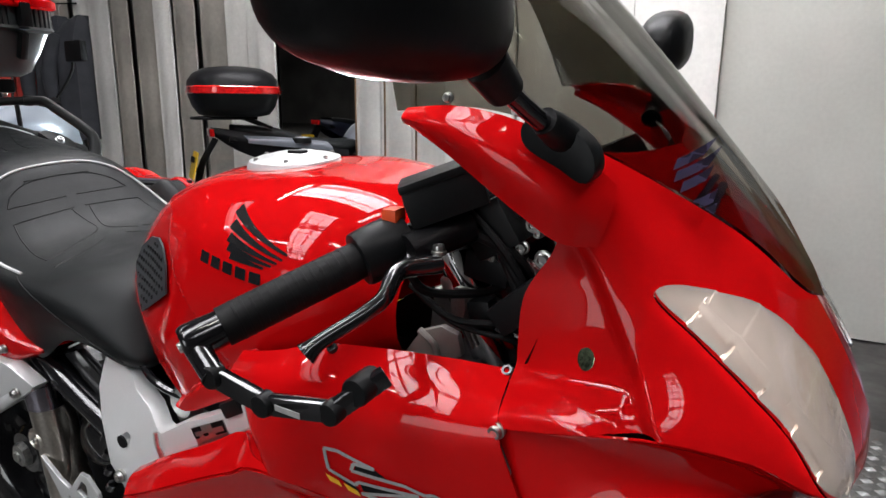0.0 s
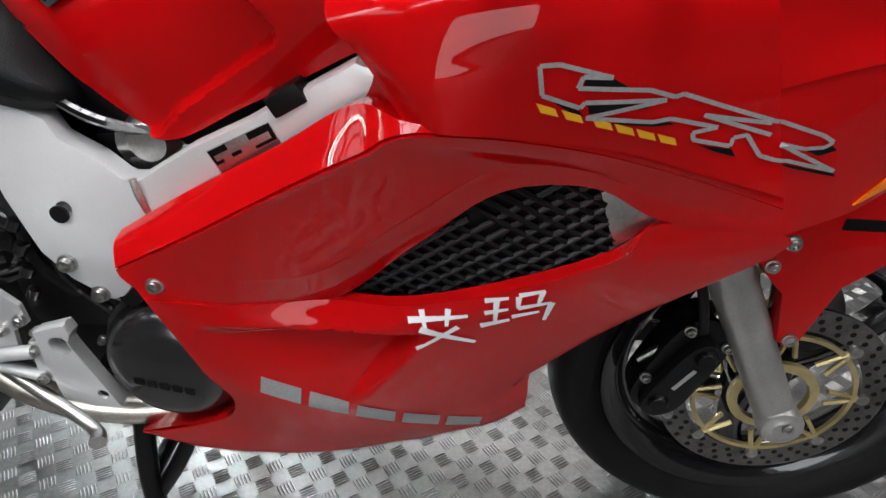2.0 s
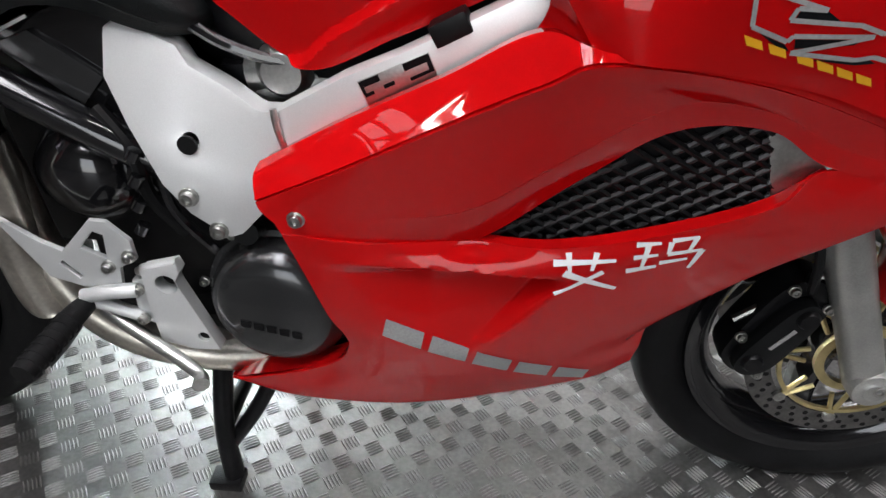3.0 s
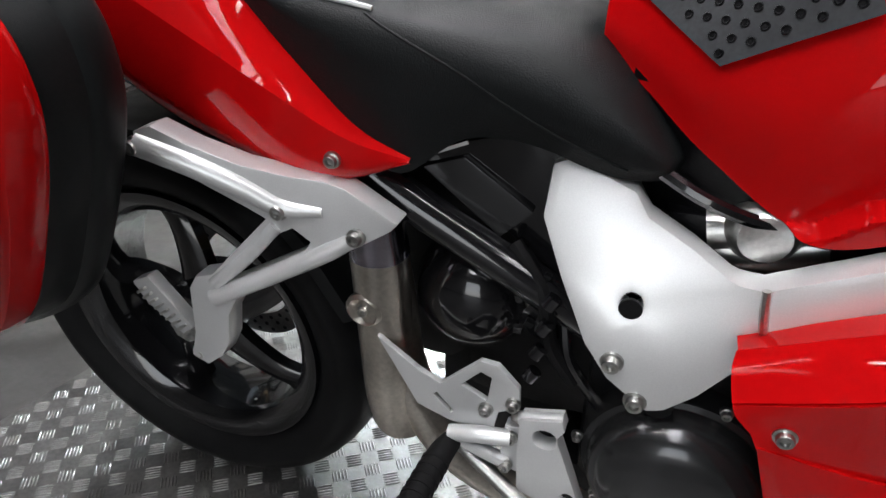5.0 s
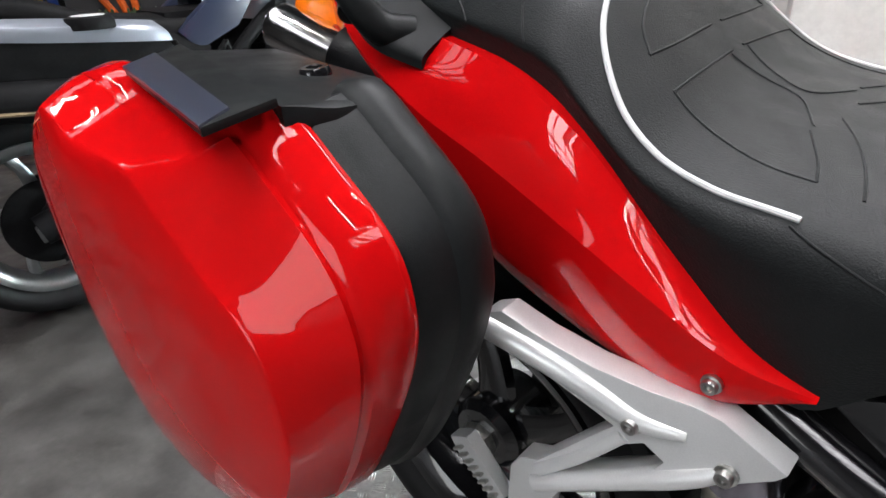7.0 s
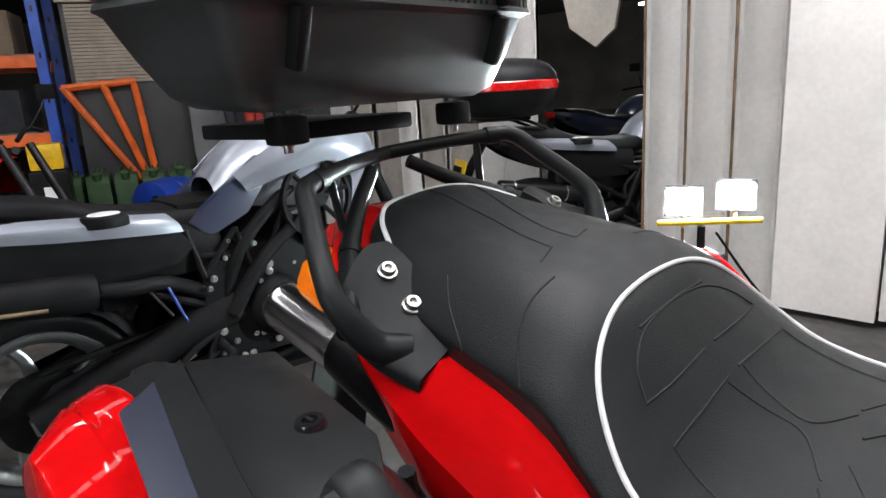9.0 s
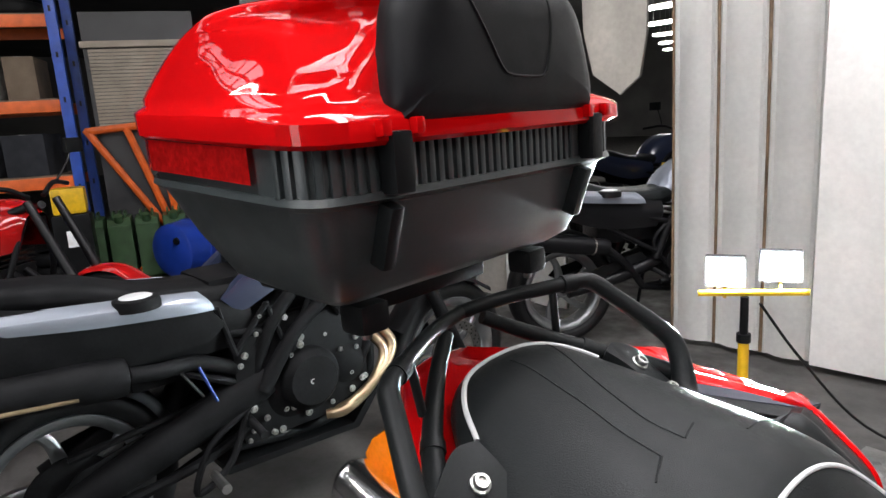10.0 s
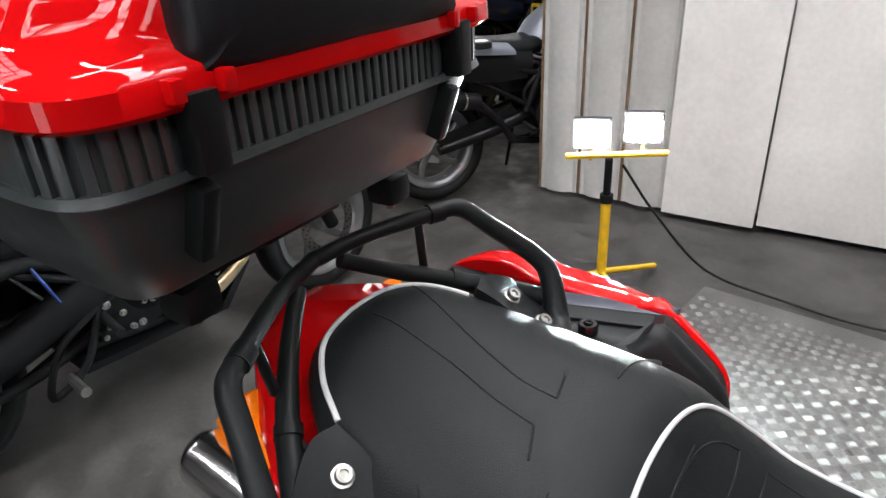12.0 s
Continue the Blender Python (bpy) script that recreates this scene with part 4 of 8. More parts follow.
for x, z in ((-0.205, 0.476), (-0.178, 0.492), (-0.178, 0.447), (-0.182, 0.404)):
    bolt(heel, (x, -0.216, z), 0.009)
part("brake_lever_arm", tube([(-0.178, -0.215, 0.447), (-0.21, -0.22, 0.445), (-0.24, -0.222, 0.438)], 0.009, n=10), HANGER, plate)
part("brake_lever_arm", tube([(-0.182, -0.21, 0.404), (-0.215, -0.215, 0.42), (-0.24, -0.222, 0.436)], 0.008, n=10), HANGER, plate)
part("bracket_web", slab([(-0.168, 0.46), (-0.186, 0.456), (-0.19, 0.40), (-0.17, 0.392)], -0.195, -0.21, 0.003), HANGER, plate)
part("brake_pedal", tube([(-0.235, -0.205, 0.405), (-0.20, -0.215, 0.388), (-0.15, -0.23, 0.365), (-0.115, -0.245, 0.352), (-0.105, -0.262, 0.352)], [0.007, 0.008, 0.008, 0.008, 0.010], n=10), ALU, plate)
peg = part("footpeg", tube([(-0.235, -0.215, 0.43), (-0.243, -0.25, 0.427), (-0.25, -0.33, 0.422)], [0.010, 0.0135, 0.0125], n=12), RUBBER, plate, "black ribbed rubber rider footpeg")
part("peg_feeler", tube([(-0.247, -0.30, 0.418), (-0.248, -0.30, 0.396)], 0.003, n=6, seg=2), BOLT, peg)
for k in range(7):
    part("peg_rib", lathe([(0.0125, -0.003), (0.0148, -0.002), (0.0148, 0.002), (0.0125, 0.003)], (-0.2435 - 0.001 * k, -0.255 - 0.0105 * k, 0.4265 - 0.0008 * k), n=12), RUBBER, peg)
part("battery_box", box((-0.27, 0.0, 0.56), (0.16, 0.22, 0.26), 0.02), DARK, moto)
part("swing_arm_pivot", box((-0.215, 0.0, 0.40), (0.16, 0.22, 0.17), 0.03), DARK, moto)
part("swing_arm", tube([(-0.16, 0.06, 0.45), (-0.35, 0.11, 0.42), (-0.55, 0.13, 0.36), (-0.73, 0.12, 0.32)], [0.05, 0.055, 0.05, 0.06], n=16), DARK, moto)
part("suspension_strut", tube([(-0.25, 0.0, 0.40), (-0.24, 0.0, 0.66)], 0.035, n=14, seg=3), DARK, moto)
# exhaust down pipe with heat shield and collector
pipe = part("exhaust_pipe", tube([(0.05, -0.10, 0.285), (-0.12, -0.155, 0.30), (-0.24, -0.175, 0.35), (-0.31, -0.17, 0.45), (-0.335, -0.165, 0.60), (-0.42, -0.15, 0.74), (-0.60, -0.145, 0.82)], 0.025, n=18, seg=40), STEEL, moto, "stained stainless exhaust pipe")
sh = [[(-0.330 + 0.03 * math.cos(t) * (1 if z > 0.42 else 1.0) + dx, -0.178 + 0.03 * math.sin(t), z) for t in [radians(a) for a in (150, 185, 225, 270, 315, 350, 380)]] for z, dx in ((0.648, -0.004), (0.60, 0.0), (0.50, 0.002), (0.43, 0.004), (0.395, 0.010), (0.385, 0.016))]
shield = part("heat_shield", loft(sh, 18, 24, thick=0.002), STEEL, pipe, "brushed stainless heat shield")
TINT = mat("heat_tinted_steel", (0.42, 0.40, 0.46), 0.2, metal=1.0, stain=0.5, stain_scale=40)
part("shield_collar", loft([[(x, y - 0.0015 if y < -0.18 else y, z) for x, y, z in row] for row in ([(p[0], p[1], 0.652) for p in sh[0]], sh[0], [(p[0], p[1], 0.612) for p in sh[1]])], 18, 8, thick=0.002), TINT, shield, "heat-tinted upper end of the shield")
part("shield_dimple", lathe([(0, -0.001), (0.010, -0.001), (0.016, -0.006), (0.02, -0.003), (0.02, 0.004)], (-0.338, -0.203, 0.556), n=20), STEEL, shield)
bolt(shield, (-0.338, -0.206, 0.556), 0.008)
part("collector", tube([(0.10, -0.06, 0.27), (-0.05, -0.11, 0.275), (-0.16, -0.15, 0.315)], 0.033, n=16), STEEL, pipe)
for side in (-1, 1):
    muf = part("silencer", tube([(-0.52, side * 0.14, 0.83), (-0.60, side * 0.145, 0.850), (-0.70, side * 0.148, 0.878), (-0.78, side * 0.150, 0.902)], [0.04, 0.045, 0.043, 0.036], n=24), DARK, moto, "underseat silencer with a polished end")
    part("silencer_tip", tube([(-0.70, side * 0.148, 0.872), (-0.76, side * 0.148, 0.888), (-0.82, side * 0.148, 0.904), (-0.894, side * 0.148, 0.924), (-0.903, side * 0.148, 0.9265)], [0.030, 0.030, 0.030, 0.0295, 0.026], n=28), POLISHED, muf, "polished silencer tip")
    part("tip_bore", lathe([(0, 0), (0.024, 0), (0.024, 0.004)], (-0.9045, side * 0.148, 0.927), "x", 20), DARK, muf)
# subframe and black side panel
for side in (-1, 1):
    sub = part("subframe", tube([(-0.10, side * 0.155, 0.555), (-0.20, side * 0.165, 0.615), (-0.33, side * 0.165, 0.685), (-0.48, side * 0.15, 0.775), (-0.70, side * 0.11, 0.86)], 0.0195, n=14), GLOSSBLACK, moto)
    part("side_panel", slab([(-0.305, 0.71), (-0.27, 0.722), (-0.20, 0.745), (-0.155, 0.74), (-0.158, 0.70), (-0.13, 0.60), (-0.15, 0.60), (-0.22, 0.65)], side * 0.10, side * 0.15, 0.006), GLOSSBLACK, sub, "black glossy side panel")
    part("panel_plate", slab([(-0.292, 0.700), (-0.250, 0.716), (-0.185, 0.672), (-0.215, 0.640)], side * 0.15, side * 0.157, 0.003), GREY, sub)
    part("warning_label", slab([(-0.285, 0.713), (-0.25, 0.729), (-0.249, 0.726), (-0.284, 0.71)], side * 0.1505, side * 0.1515, 0), WHITE, sub)
    # passenger footrest hanger
    hang_out = [(-0.52, 0.741), (-0.503, 0.747), (-0.472, 0.731), (-0.43, 0.716), (-0.39, 0.708), (-0.356, 0.705), (-0.337, 0.699), (-0.293, 0.667), (-0.3, 0.659), (-0.348, 0.629), (-0.407, 0.594), (-0.457, 0.568), (-0.47, 0.545), (-0.476, 0.51), (-0.487, 0.489), (-0.506, 0.474), (-0.522, 0.486), (-0.512, 0.517), (-0.505, 0.576), (-0.496, 0.591), (-0.478, 0.595), (-0.413, 0.663), (-0.427, 0.672), (-0.47, 0.696), (-0.503, 0.71), (-0.523, 0.718)]
    hg = part("passenger_hanger", slab(hang_out, side * 0.196, side * 0.220, 0.0085, holes=[[(-0.389, 0.655), (-0.374, 0.642), (-0.383, 0.628), (-0.464, 0.585), (-0.469, 0.588), (-0.416, 0.641)]]), HANGER, moto, "silver cast passenger footrest hanger")
    for v in hg.data.vertices:
        v.co.y += side * 0.21 * (-0.33 - v.co.x)
    for x, z in ((-0.397, 0.674), (-0.33, 0.652), (-0.52, 0.728)):
        bolt(hg, (x, side * (0.2235 + 0.21 * (-0.33 - x)), z), 0.0105, "bolt", (0, side, 0), 0.009)
    for ridge, rr in (([(-0.521, 0.729), (-0.470, 0.711), (-0.430, 0.693), (-0.397, 0.676), (-0.36, 0.674)], [0.012, 0.0125, 0.0115, 0.010, 0.006]), ([(-0.478, 0.584), (-0.440, 0.618), (-0.405, 0.656)], [0.008, 0.0075, 0.007]), ([(-0.482, 0.566), (-0.42, 0.598), (-0.36, 0.632), (-0.33, 0.652)], [0.0105, 0.0095, 0.010, 0.007])):
        part("cast_ridge", tube([(x, side * (0.2165 + 0.21 * (-0.33 - x)), z) for x, z in ridge], rr, n=14), HANGER, hg)
    pp = part("passenger_peg", slab([(-0.586, 0.562), (-0.562, 0.574), (-0.517, 0.519), (-0.535, 0.505), (-0.573, 0.538)], side * 0.238, side * 0.254, 0.004), HANGER, hg, "folded passenger footpeg")
    bolt(pp, (-0.515, side * 0.254, 0.486), 0.008, "bolt", (0, side, 0))
    for k in range(9):
        f = k / 8
        part("peg_tooth", box((-0.572 + 0.047 * f, side * 0.256, 0.556 - 0.044 * f), (0.013, 0.006, 0.003), 0.001, Matrix.Rotation(radians(-35), 4, "Y")), ALU, pp)
    part("peg_clevis", box((-0.516, side * 0.236, 0.486), (0.026, 0.028, 0.034), 0.006, Matrix.Rotation(radians(25), 4, "Y")), HANGER, pp)

# ---- centre stand ----
stand = part("centre_stand", tube([(-0.15, -0.11, 0.27), (-0.16, -0.14, 0.13), (-0.155, -0.155, 0.02)], 0.015, n=10), DARK, moto, "black steel centre stand resting on the floor")
part("stand_leg", tube([(-0.15, 0.11, 0.27), (-0.16, 0.14, 0.13), (-0.155, 0.155, 0.02)], 0.015, n=10), DARK, stand)
part("stand_brace", tube([(-0.06, -0.10, 0.26), (-0.11, -0.125, 0.16), (-0.155, -0.138, 0.09)], 0.012, n=10), DARK, stand)
part("stand_bar", tube([(-0.158, -0.14, 0.13), (-0.158, 0.14, 0.13)], 0.012, n=10, seg=2), DARK, stand)
part("stand_foot", box((-0.165, -0.158, 0.024), (0.05, 0.035, 0.018), 0.004), DARK, stand)
part("stand_foot", box((-0.165, 0.158, 0.0), (0.05, 0.035, 0.018), 0.004), DARK, stand)

# ---- seat ----
ST = [(-0.066, 0.738, 0.10, 0.728, 0.006), (-0.074, 0.751, 0.150, 0.722, 0.012), (-0.088, 0.769, 0.166, 0.719, 0.02), (-0.118, 0.799, 0.174, 0.720, 0.030), (-0.147, 0.821, 0.178, 0.728, 0.035), (-0.175, 0.834, 0.181, 0.738, 0.035), (-0.21, 0.842, 0.184, 0.744, 0.032), (-0.25, 0.846, 0.188, 0.738, 0.028), (-0.30, 0.850, 0.191, 0.718, 0.024), (-0.34, 0.856, 0.192, 0.742, 0.022),
      (-0.38, 0.866, 0.190, 0.78, 0.024), (-0.42, 0.886, 0.186, 0.818, 0.03), (-0.455, 0.916, 0.180, 0.848, 0.036), (-0.485, 0.946, 0.173, 0.868, 0.042), (-0.515, 0.974, 0.166, 0.886, 0.046), (-0.56, 0.991, 0.160, 0.905, 0.048), (-0.64, 1.004, 0.15, 0.93, 0.045), (-0.72, 1.020, 0.132, 0.95, 0.04), (-0.78, 1.036, 0.10, 0.968, 0.03), (-0.815, 1.032, 0.065, 0.98, 0.02), (-0.834, 1.01, 0.03, 0.985, 0.01)]
rows = [[(x, 0, zt), (x, -w * 0.45, zt - 0.002), (x, -w * 0.78, zt - e * 0.35), (x, -w, zt - e), (x, -w * 1.01, (zt - e + zb) / 2), (x, -w * (0.93 if x > -0.3 else 0.97), zb - (0.0 if x > -0.3 else 0.014))] for x, zt, w, zb, e in ST]
seat = part("seat", loft(rows, 40, 90, both=True), VINYL, moto, "black stitched vinyl touring seat with silver piping")
sskin = skin(seat)


def on_seat(pts, r, name, material, lift=0.001):
    line = []
    for p in cr([(x, y, 0) for x, y in pts], 8 * (len(pts) - 1)):
        hit, _, _, _ = sskin.ray_cast(Vector((p.x, p.y, 2)), Vector((0, 0, -1)))
        if hit is not None:
            line.append(hit + Vector((0, 0, lift)))
    return part(name, tube(line, r, n=8, smooth=False), material, seat)


on_seat([(-0.322, -0.178), (-0.372, -0.179), (-0.422, -0.174), (-0.459, -0.162), (-0.492, -0.129), (-0.510, -0.072), (-0.516, 0), (-0.510, 0.072), (-0.492, 0.129), (-0.459, 0.162), (-0.422, 0.174), (-0.372, 0.179), (-0.322, 0.178)], 0.0025, "piping", PIPING)
on_seat([(-0.745, -0.105), (-0.78, -0.082), (-0.808, -0.045), (-0.816, 0), (-0.808, 0.045), (-0.78, 0.082), (-0.745, 0.105)], 0.0029, "piping", PIPING)
for sgn in (-1, 1):
    flank = []
    for p in cr([(-0.326, 0, 0.838), (-0.251, 0, 0.805), (-0.208, 0, 0.779), (-0.165, 0, 0.755), (-0.11, 0, 0.731)], 40):
        hit, _, _, _ = sskin.ray_cast(Vector((p.x, sgn, p.z)), Vector((0, -sgn, 0)))
        if hit is not None:
            flank.append(hit + Vector((0, sgn * 0.0004, 0)))
    part("seam", tube(flank, 0.0011, n=8, smooth=False), VINYL, seat)
    for line in [[(-0.493, 0.061), (-0.494, -0.001), (-0.49, -0.058), (-0.478, -0.094), (-0.462, -0.111)], [(-0.462, -0.111), (-0.459, -0.071), (-0.46, -0.01)], [(-0.439, -0.011), (-0.437, -0.071), (-0.437, -0.119)], [(-0.437, -0.119), (-0.414, -0.125), (-0.382, -0.131), (-0.353, -0.135), (-0.328, -0.134)], [(-0.328, -0.134), (-0.336, -0.106), (-0.355, -0.063)], [(-0.345, -0.021), (-0.325, -0.056), (-0.308, -0.1), (-0.298, -0.139)], [(-0.437, 0.017), (-0.409, 0.01), (-0.38, 0.01), (-0.356, 0.053)], [(-0.524, -0.184), (-0.554, -0.146), (-0.565, -0.109), (-0.567, -0.072)], [(-0.601, -0.161), (-0.635, -0.138), (-0.657, -0.115)]]:
        on_seat([(x, sgn * -y) for x, y in line], 0.0012, "seam", VINYL, -0.0002)

for line in ([(-0.789, 0.068), (-0.739, 0.052), (-0.688, 0.033), (-0.638, 0.018), (-0.601, 0.016)], [(-0.601, 0.016), (-0.606, 0.044)], [(-0.788, 0.002), (-0.753, 0.004), (-0.696, -0.003), (-0.648, -0.015), (-0.604, -0.022)], [(-0.604, -0.022), (-0.592, -0.056)]):
    on_seat(line, 0.0013, "seam", VINYL, -0.0002)

# ---- tail ----
T0 = [(-0.290, -0.172, 0.722), (-0.34, -0.186, 0.745), (-0.40, -0.189, 0.799), (-0.47, -0.184, 0.866), (-0.55, -0.175, 0.912), (-0.64, -0.162, 0.934), (-0.74, -0.140, 0.955), (-0.83, -0.10, 0.998), (-0.90, -0.05, 1.01)]
T1 = [(-0.290, -0.188, 0.719), (-0.34, -0.211, 0.742), (-0.40, -0.219, 0.777), (-0.47, -0.217, 0.812), (-0.55, -0.210, 0.847), (-0.64, -0.200, 0.880), (-0.74, -0.174, 0.925), (-0.83, -0.125, 0.968), (-0.905, -0.06, 0.995)]
T2 = [(-0.291, -0.188, 0.716), (-0.35, -0.208, 0.702), (-0.41, -0.211, 0.707), (-0.48, -0.206, 0.724), (-0.56, -0.197, 0.752), (-0.65, -0.186, 0.80), (-0.74, -0.165, 0.862), (-0.83, -0.122, 0.92), (-0.905, -0.06, 0.962)]
T3_ = [(-0.292, -0.180, 0.712), (-0.355, -0.190, 0.692), (-0.43, -0.190, 0.695), (-0.51, -0.183, 0.712), (-0.59, -0.172, 0.74), (-0.66, -0.160, 0.79), (-0.74, -0.140, 0.845), (-0.83, -0.10, 0.90), (-0.90, -0.05, 0.945)]
T00 = [(x + 0.006, y + 0.03, z - 0.002) for x, y, z in T0]
T01 = [((p[0] + q[0]) / 2, (p[1] + q[1]) / 2 - 0.003, (p[2] + q[2]) / 2 + 0.001) for p, q in zip(T0, T1)]
T12 = [((p[0] + q[0]) / 2, (p[1] + q[1]) / 2 - 0.002, (p[2] + q[2]) / 2) for p, q in zip(T1, T2)]
tail = pair("tail_fairing", [T00, T0, T01, T1, T12, T2, T3_], 90, 36, RED, moto, "red tail fairing below the seat", thick=0.003, creases=(1, 3))
for side in (-1, 1):
    bolt(tail, (-0.350, side * 0.217, 0.722), 0.009, "bolt", (0, side, 0))
part("tail_top", loft([[(-0.74, -0.12, 0.958), (-0.83, -0.095, 0.990), (-0.905, -0.055, 1.005), (-0.925, -0.03, 1.0)], [(-0.74, 0, 0.985), (-0.83, 0, 1.0), (-0.905, 0, 1.012), (-0.93, 0, 1.005)]], 16, 8, both=True), RED, tail)
part("undertray", loft([[(-0.30, -0.165, 0.70), (-0.45, -0.18, 0.69), (-0.6, -0.165, 0.74), (-0.75, -0.135, 0.84), (-0.88, -0.05, 0.93)], [(-0.30, 0, 0.68), (-0.45, 0, 0.67), (-0.6, 0, 0.72), (-0.75, 0, 0.80), (-0.88, 0, 0.91)]], 30, 8, both=True), BLACK, tail)
part("rear_light", tube([(-0.905, -0.055, 0.985), (-0.925, 0, 0.98), (-0.905, 0.055, 0.985)], 0.018, n=12), REDLENS, tail)
part("seat_base", loft([[(-0.12, -0.09, 0.75), (-0.3, -0.15, 0.735), (-0.45, -0.15, 0.84), (-0.65, -0.12, 0.93), (-0.8, -0.06, 0.985)], [(-0.12, 0, 0.74), (-0.3, 0, 0.70), (-0.45, 0, 0.78), (-0.65, 0, 0.86), (-0.8, 0, 0.95)]], 30, 8, both=True), DARK, tail)
part("rear_mudguard", loft([[(-0.93, -0.05, 0.90), (-1.0, -0.06, 0.80), (-1.06, -0.06, 0.66), (-1.09, -0.055, 0.55)], [(-0.945, 0, 0.91), (-1.02, 0, 0.80), (-1.08, 0, 0.66), (-1.11, 0, 0.55)]], 16, 6, both=True, thick=0.004), BLACK, tail)
part("hugger", loft([[REAR + Vector((r * math.cos(a), y, r * math.sin(a))) for a in [radians(q) for q in (20, 50, 80, 105)]] for y, r in ((-0.095, 0.315), (-0.085, 0.335), (-0.04, 0.342), (0, 0.344))], 30, 8, both=True, thick=0.003), BLACK, moto, "black rear hugger over the tyre")

# indicators and grab rails
for side in (-1, 1):
    ind = part("rear_indicator", slab([(-0.860, 0.975), (-0.838, 1.004), (-0.812, 1.022), (-0.775, 0.985), (-0.755, 0.93), (-0.755, 0.905), (-0.785, 0.912)], side * 0.132, side * 0.162, 0.008), AMBER, moto, "orange rear indicator lens")
    ind.data.transform(Matrix.Translation((-0.048, side * -0.036, -0.03)))
    part("indicator_body", box((-0.80, side * 0.11, 0.925), (0.09, 0.03, 0.07), 0.012), BLACK, ind)
    G = [(-0.665, side * 0.165, 0.935), (-0.682, side * 0.190, 0.945), (-0.700, side * 0.210, 0.985), (-0.718, side * 0.207, 1.010), (-0.765, side * 0.180, 1.055), (-0.788, side * 0.165, 1.076), (-0.803, side * 0.138, 1.080), (-0.84, side * 0.06, 1.081), (-0.855, 0, 1.081)]
    rail = part("grab_rail", tube(G, [0.015, 0.015, 0.0125, 0.0112, 0.0108, 0.0105, 0.0092, 0.0085, 0.0085], n=16, seg=64), CASE, moto, "black cast grab rail bolted to the tail")
    part("rail_collar", tube([(-0.799, side * 0.146, 1.079), (-0.806, side * 0.130, 1.0805)], 0.0112, n=16, seg=2), CASE, rail)
    foot = [[(-0.738, side * 0.112, 1.004), (-0.712, side * 0.114, 0.992), (-0.680, side * 0.118, 0.970), (-0.652, side * 0.121, 0.948)], [(-0.744, side * 0.138, 1.004), (-0.714, side * 0.141, 0.983), (-0.680, side * 0.146, 0.957), (-0.646, side * 0.150, 0.933)],
            [(-0.735, side * 0.172, 0.985), (-0.706, side * 0.182, 0.953), (-0.678, side * 0.188, 0.930), (-0.652, side * 0.182, 0.915)], [(-0.730, side * 0.190, 0.965), (-0.704, side * 0.196, 0.930), (-0.680, side * 0.194, 0.912), (-0.655, side * 0.186, 0.902)]]
    part("rail_foot", loft([[(x, y, z + 0.011) for x, y, z in r[:3] + [(r[3][0] + 0.018, r[3][1], r[3][2] - 0.004)]] for r in foot], 24, 18, thick=0.012), CASE, rail, "broad cast foot of the rail")
    for p in ((-0.711, 0.140, 0.9965), (-0.676, 0.145, 0.970)):
        bolt(rail, (p[0], side * p[1], p[2]), 0.0115, "bolt", (0.55, side * 0.12, 0.82), 0.009)
    part("rail_post", tube([(-0.812, side * 0.118, 1.080), (-0.808, side * 0.114, 1.020)], 0.005, n=10, seg=2), CASE, rail)
    low = part("lower_tube", tube([(-0.702, side * 0.203, 0.958), (-0.742, side * 0.166, 0.981), (-0.784, side * 0.127, 1.004), (-0.825, side * 0.075, 1.036), (-0.850, side * 0.03, 1.066)], [0.0115, 0.012, 0.011, 0.0095, 0.0085], n=14), CASE, rail)
    part("sleeve_end", tube([(-0.776, side * 0.1345, 0.9995), (-0.783, side * 0.1275, 1.004)], 0.0128, n=14, seg=2), CASE, low)
    part("rail_bracket", slab([(-0.79, 0.985), (-0.72, 0.955), (-0.70, 0.930), (-0.74, 0.94), (-0.80, 0.965)], side * 0.118, side * 0.124, 0.002), CASE, rail)

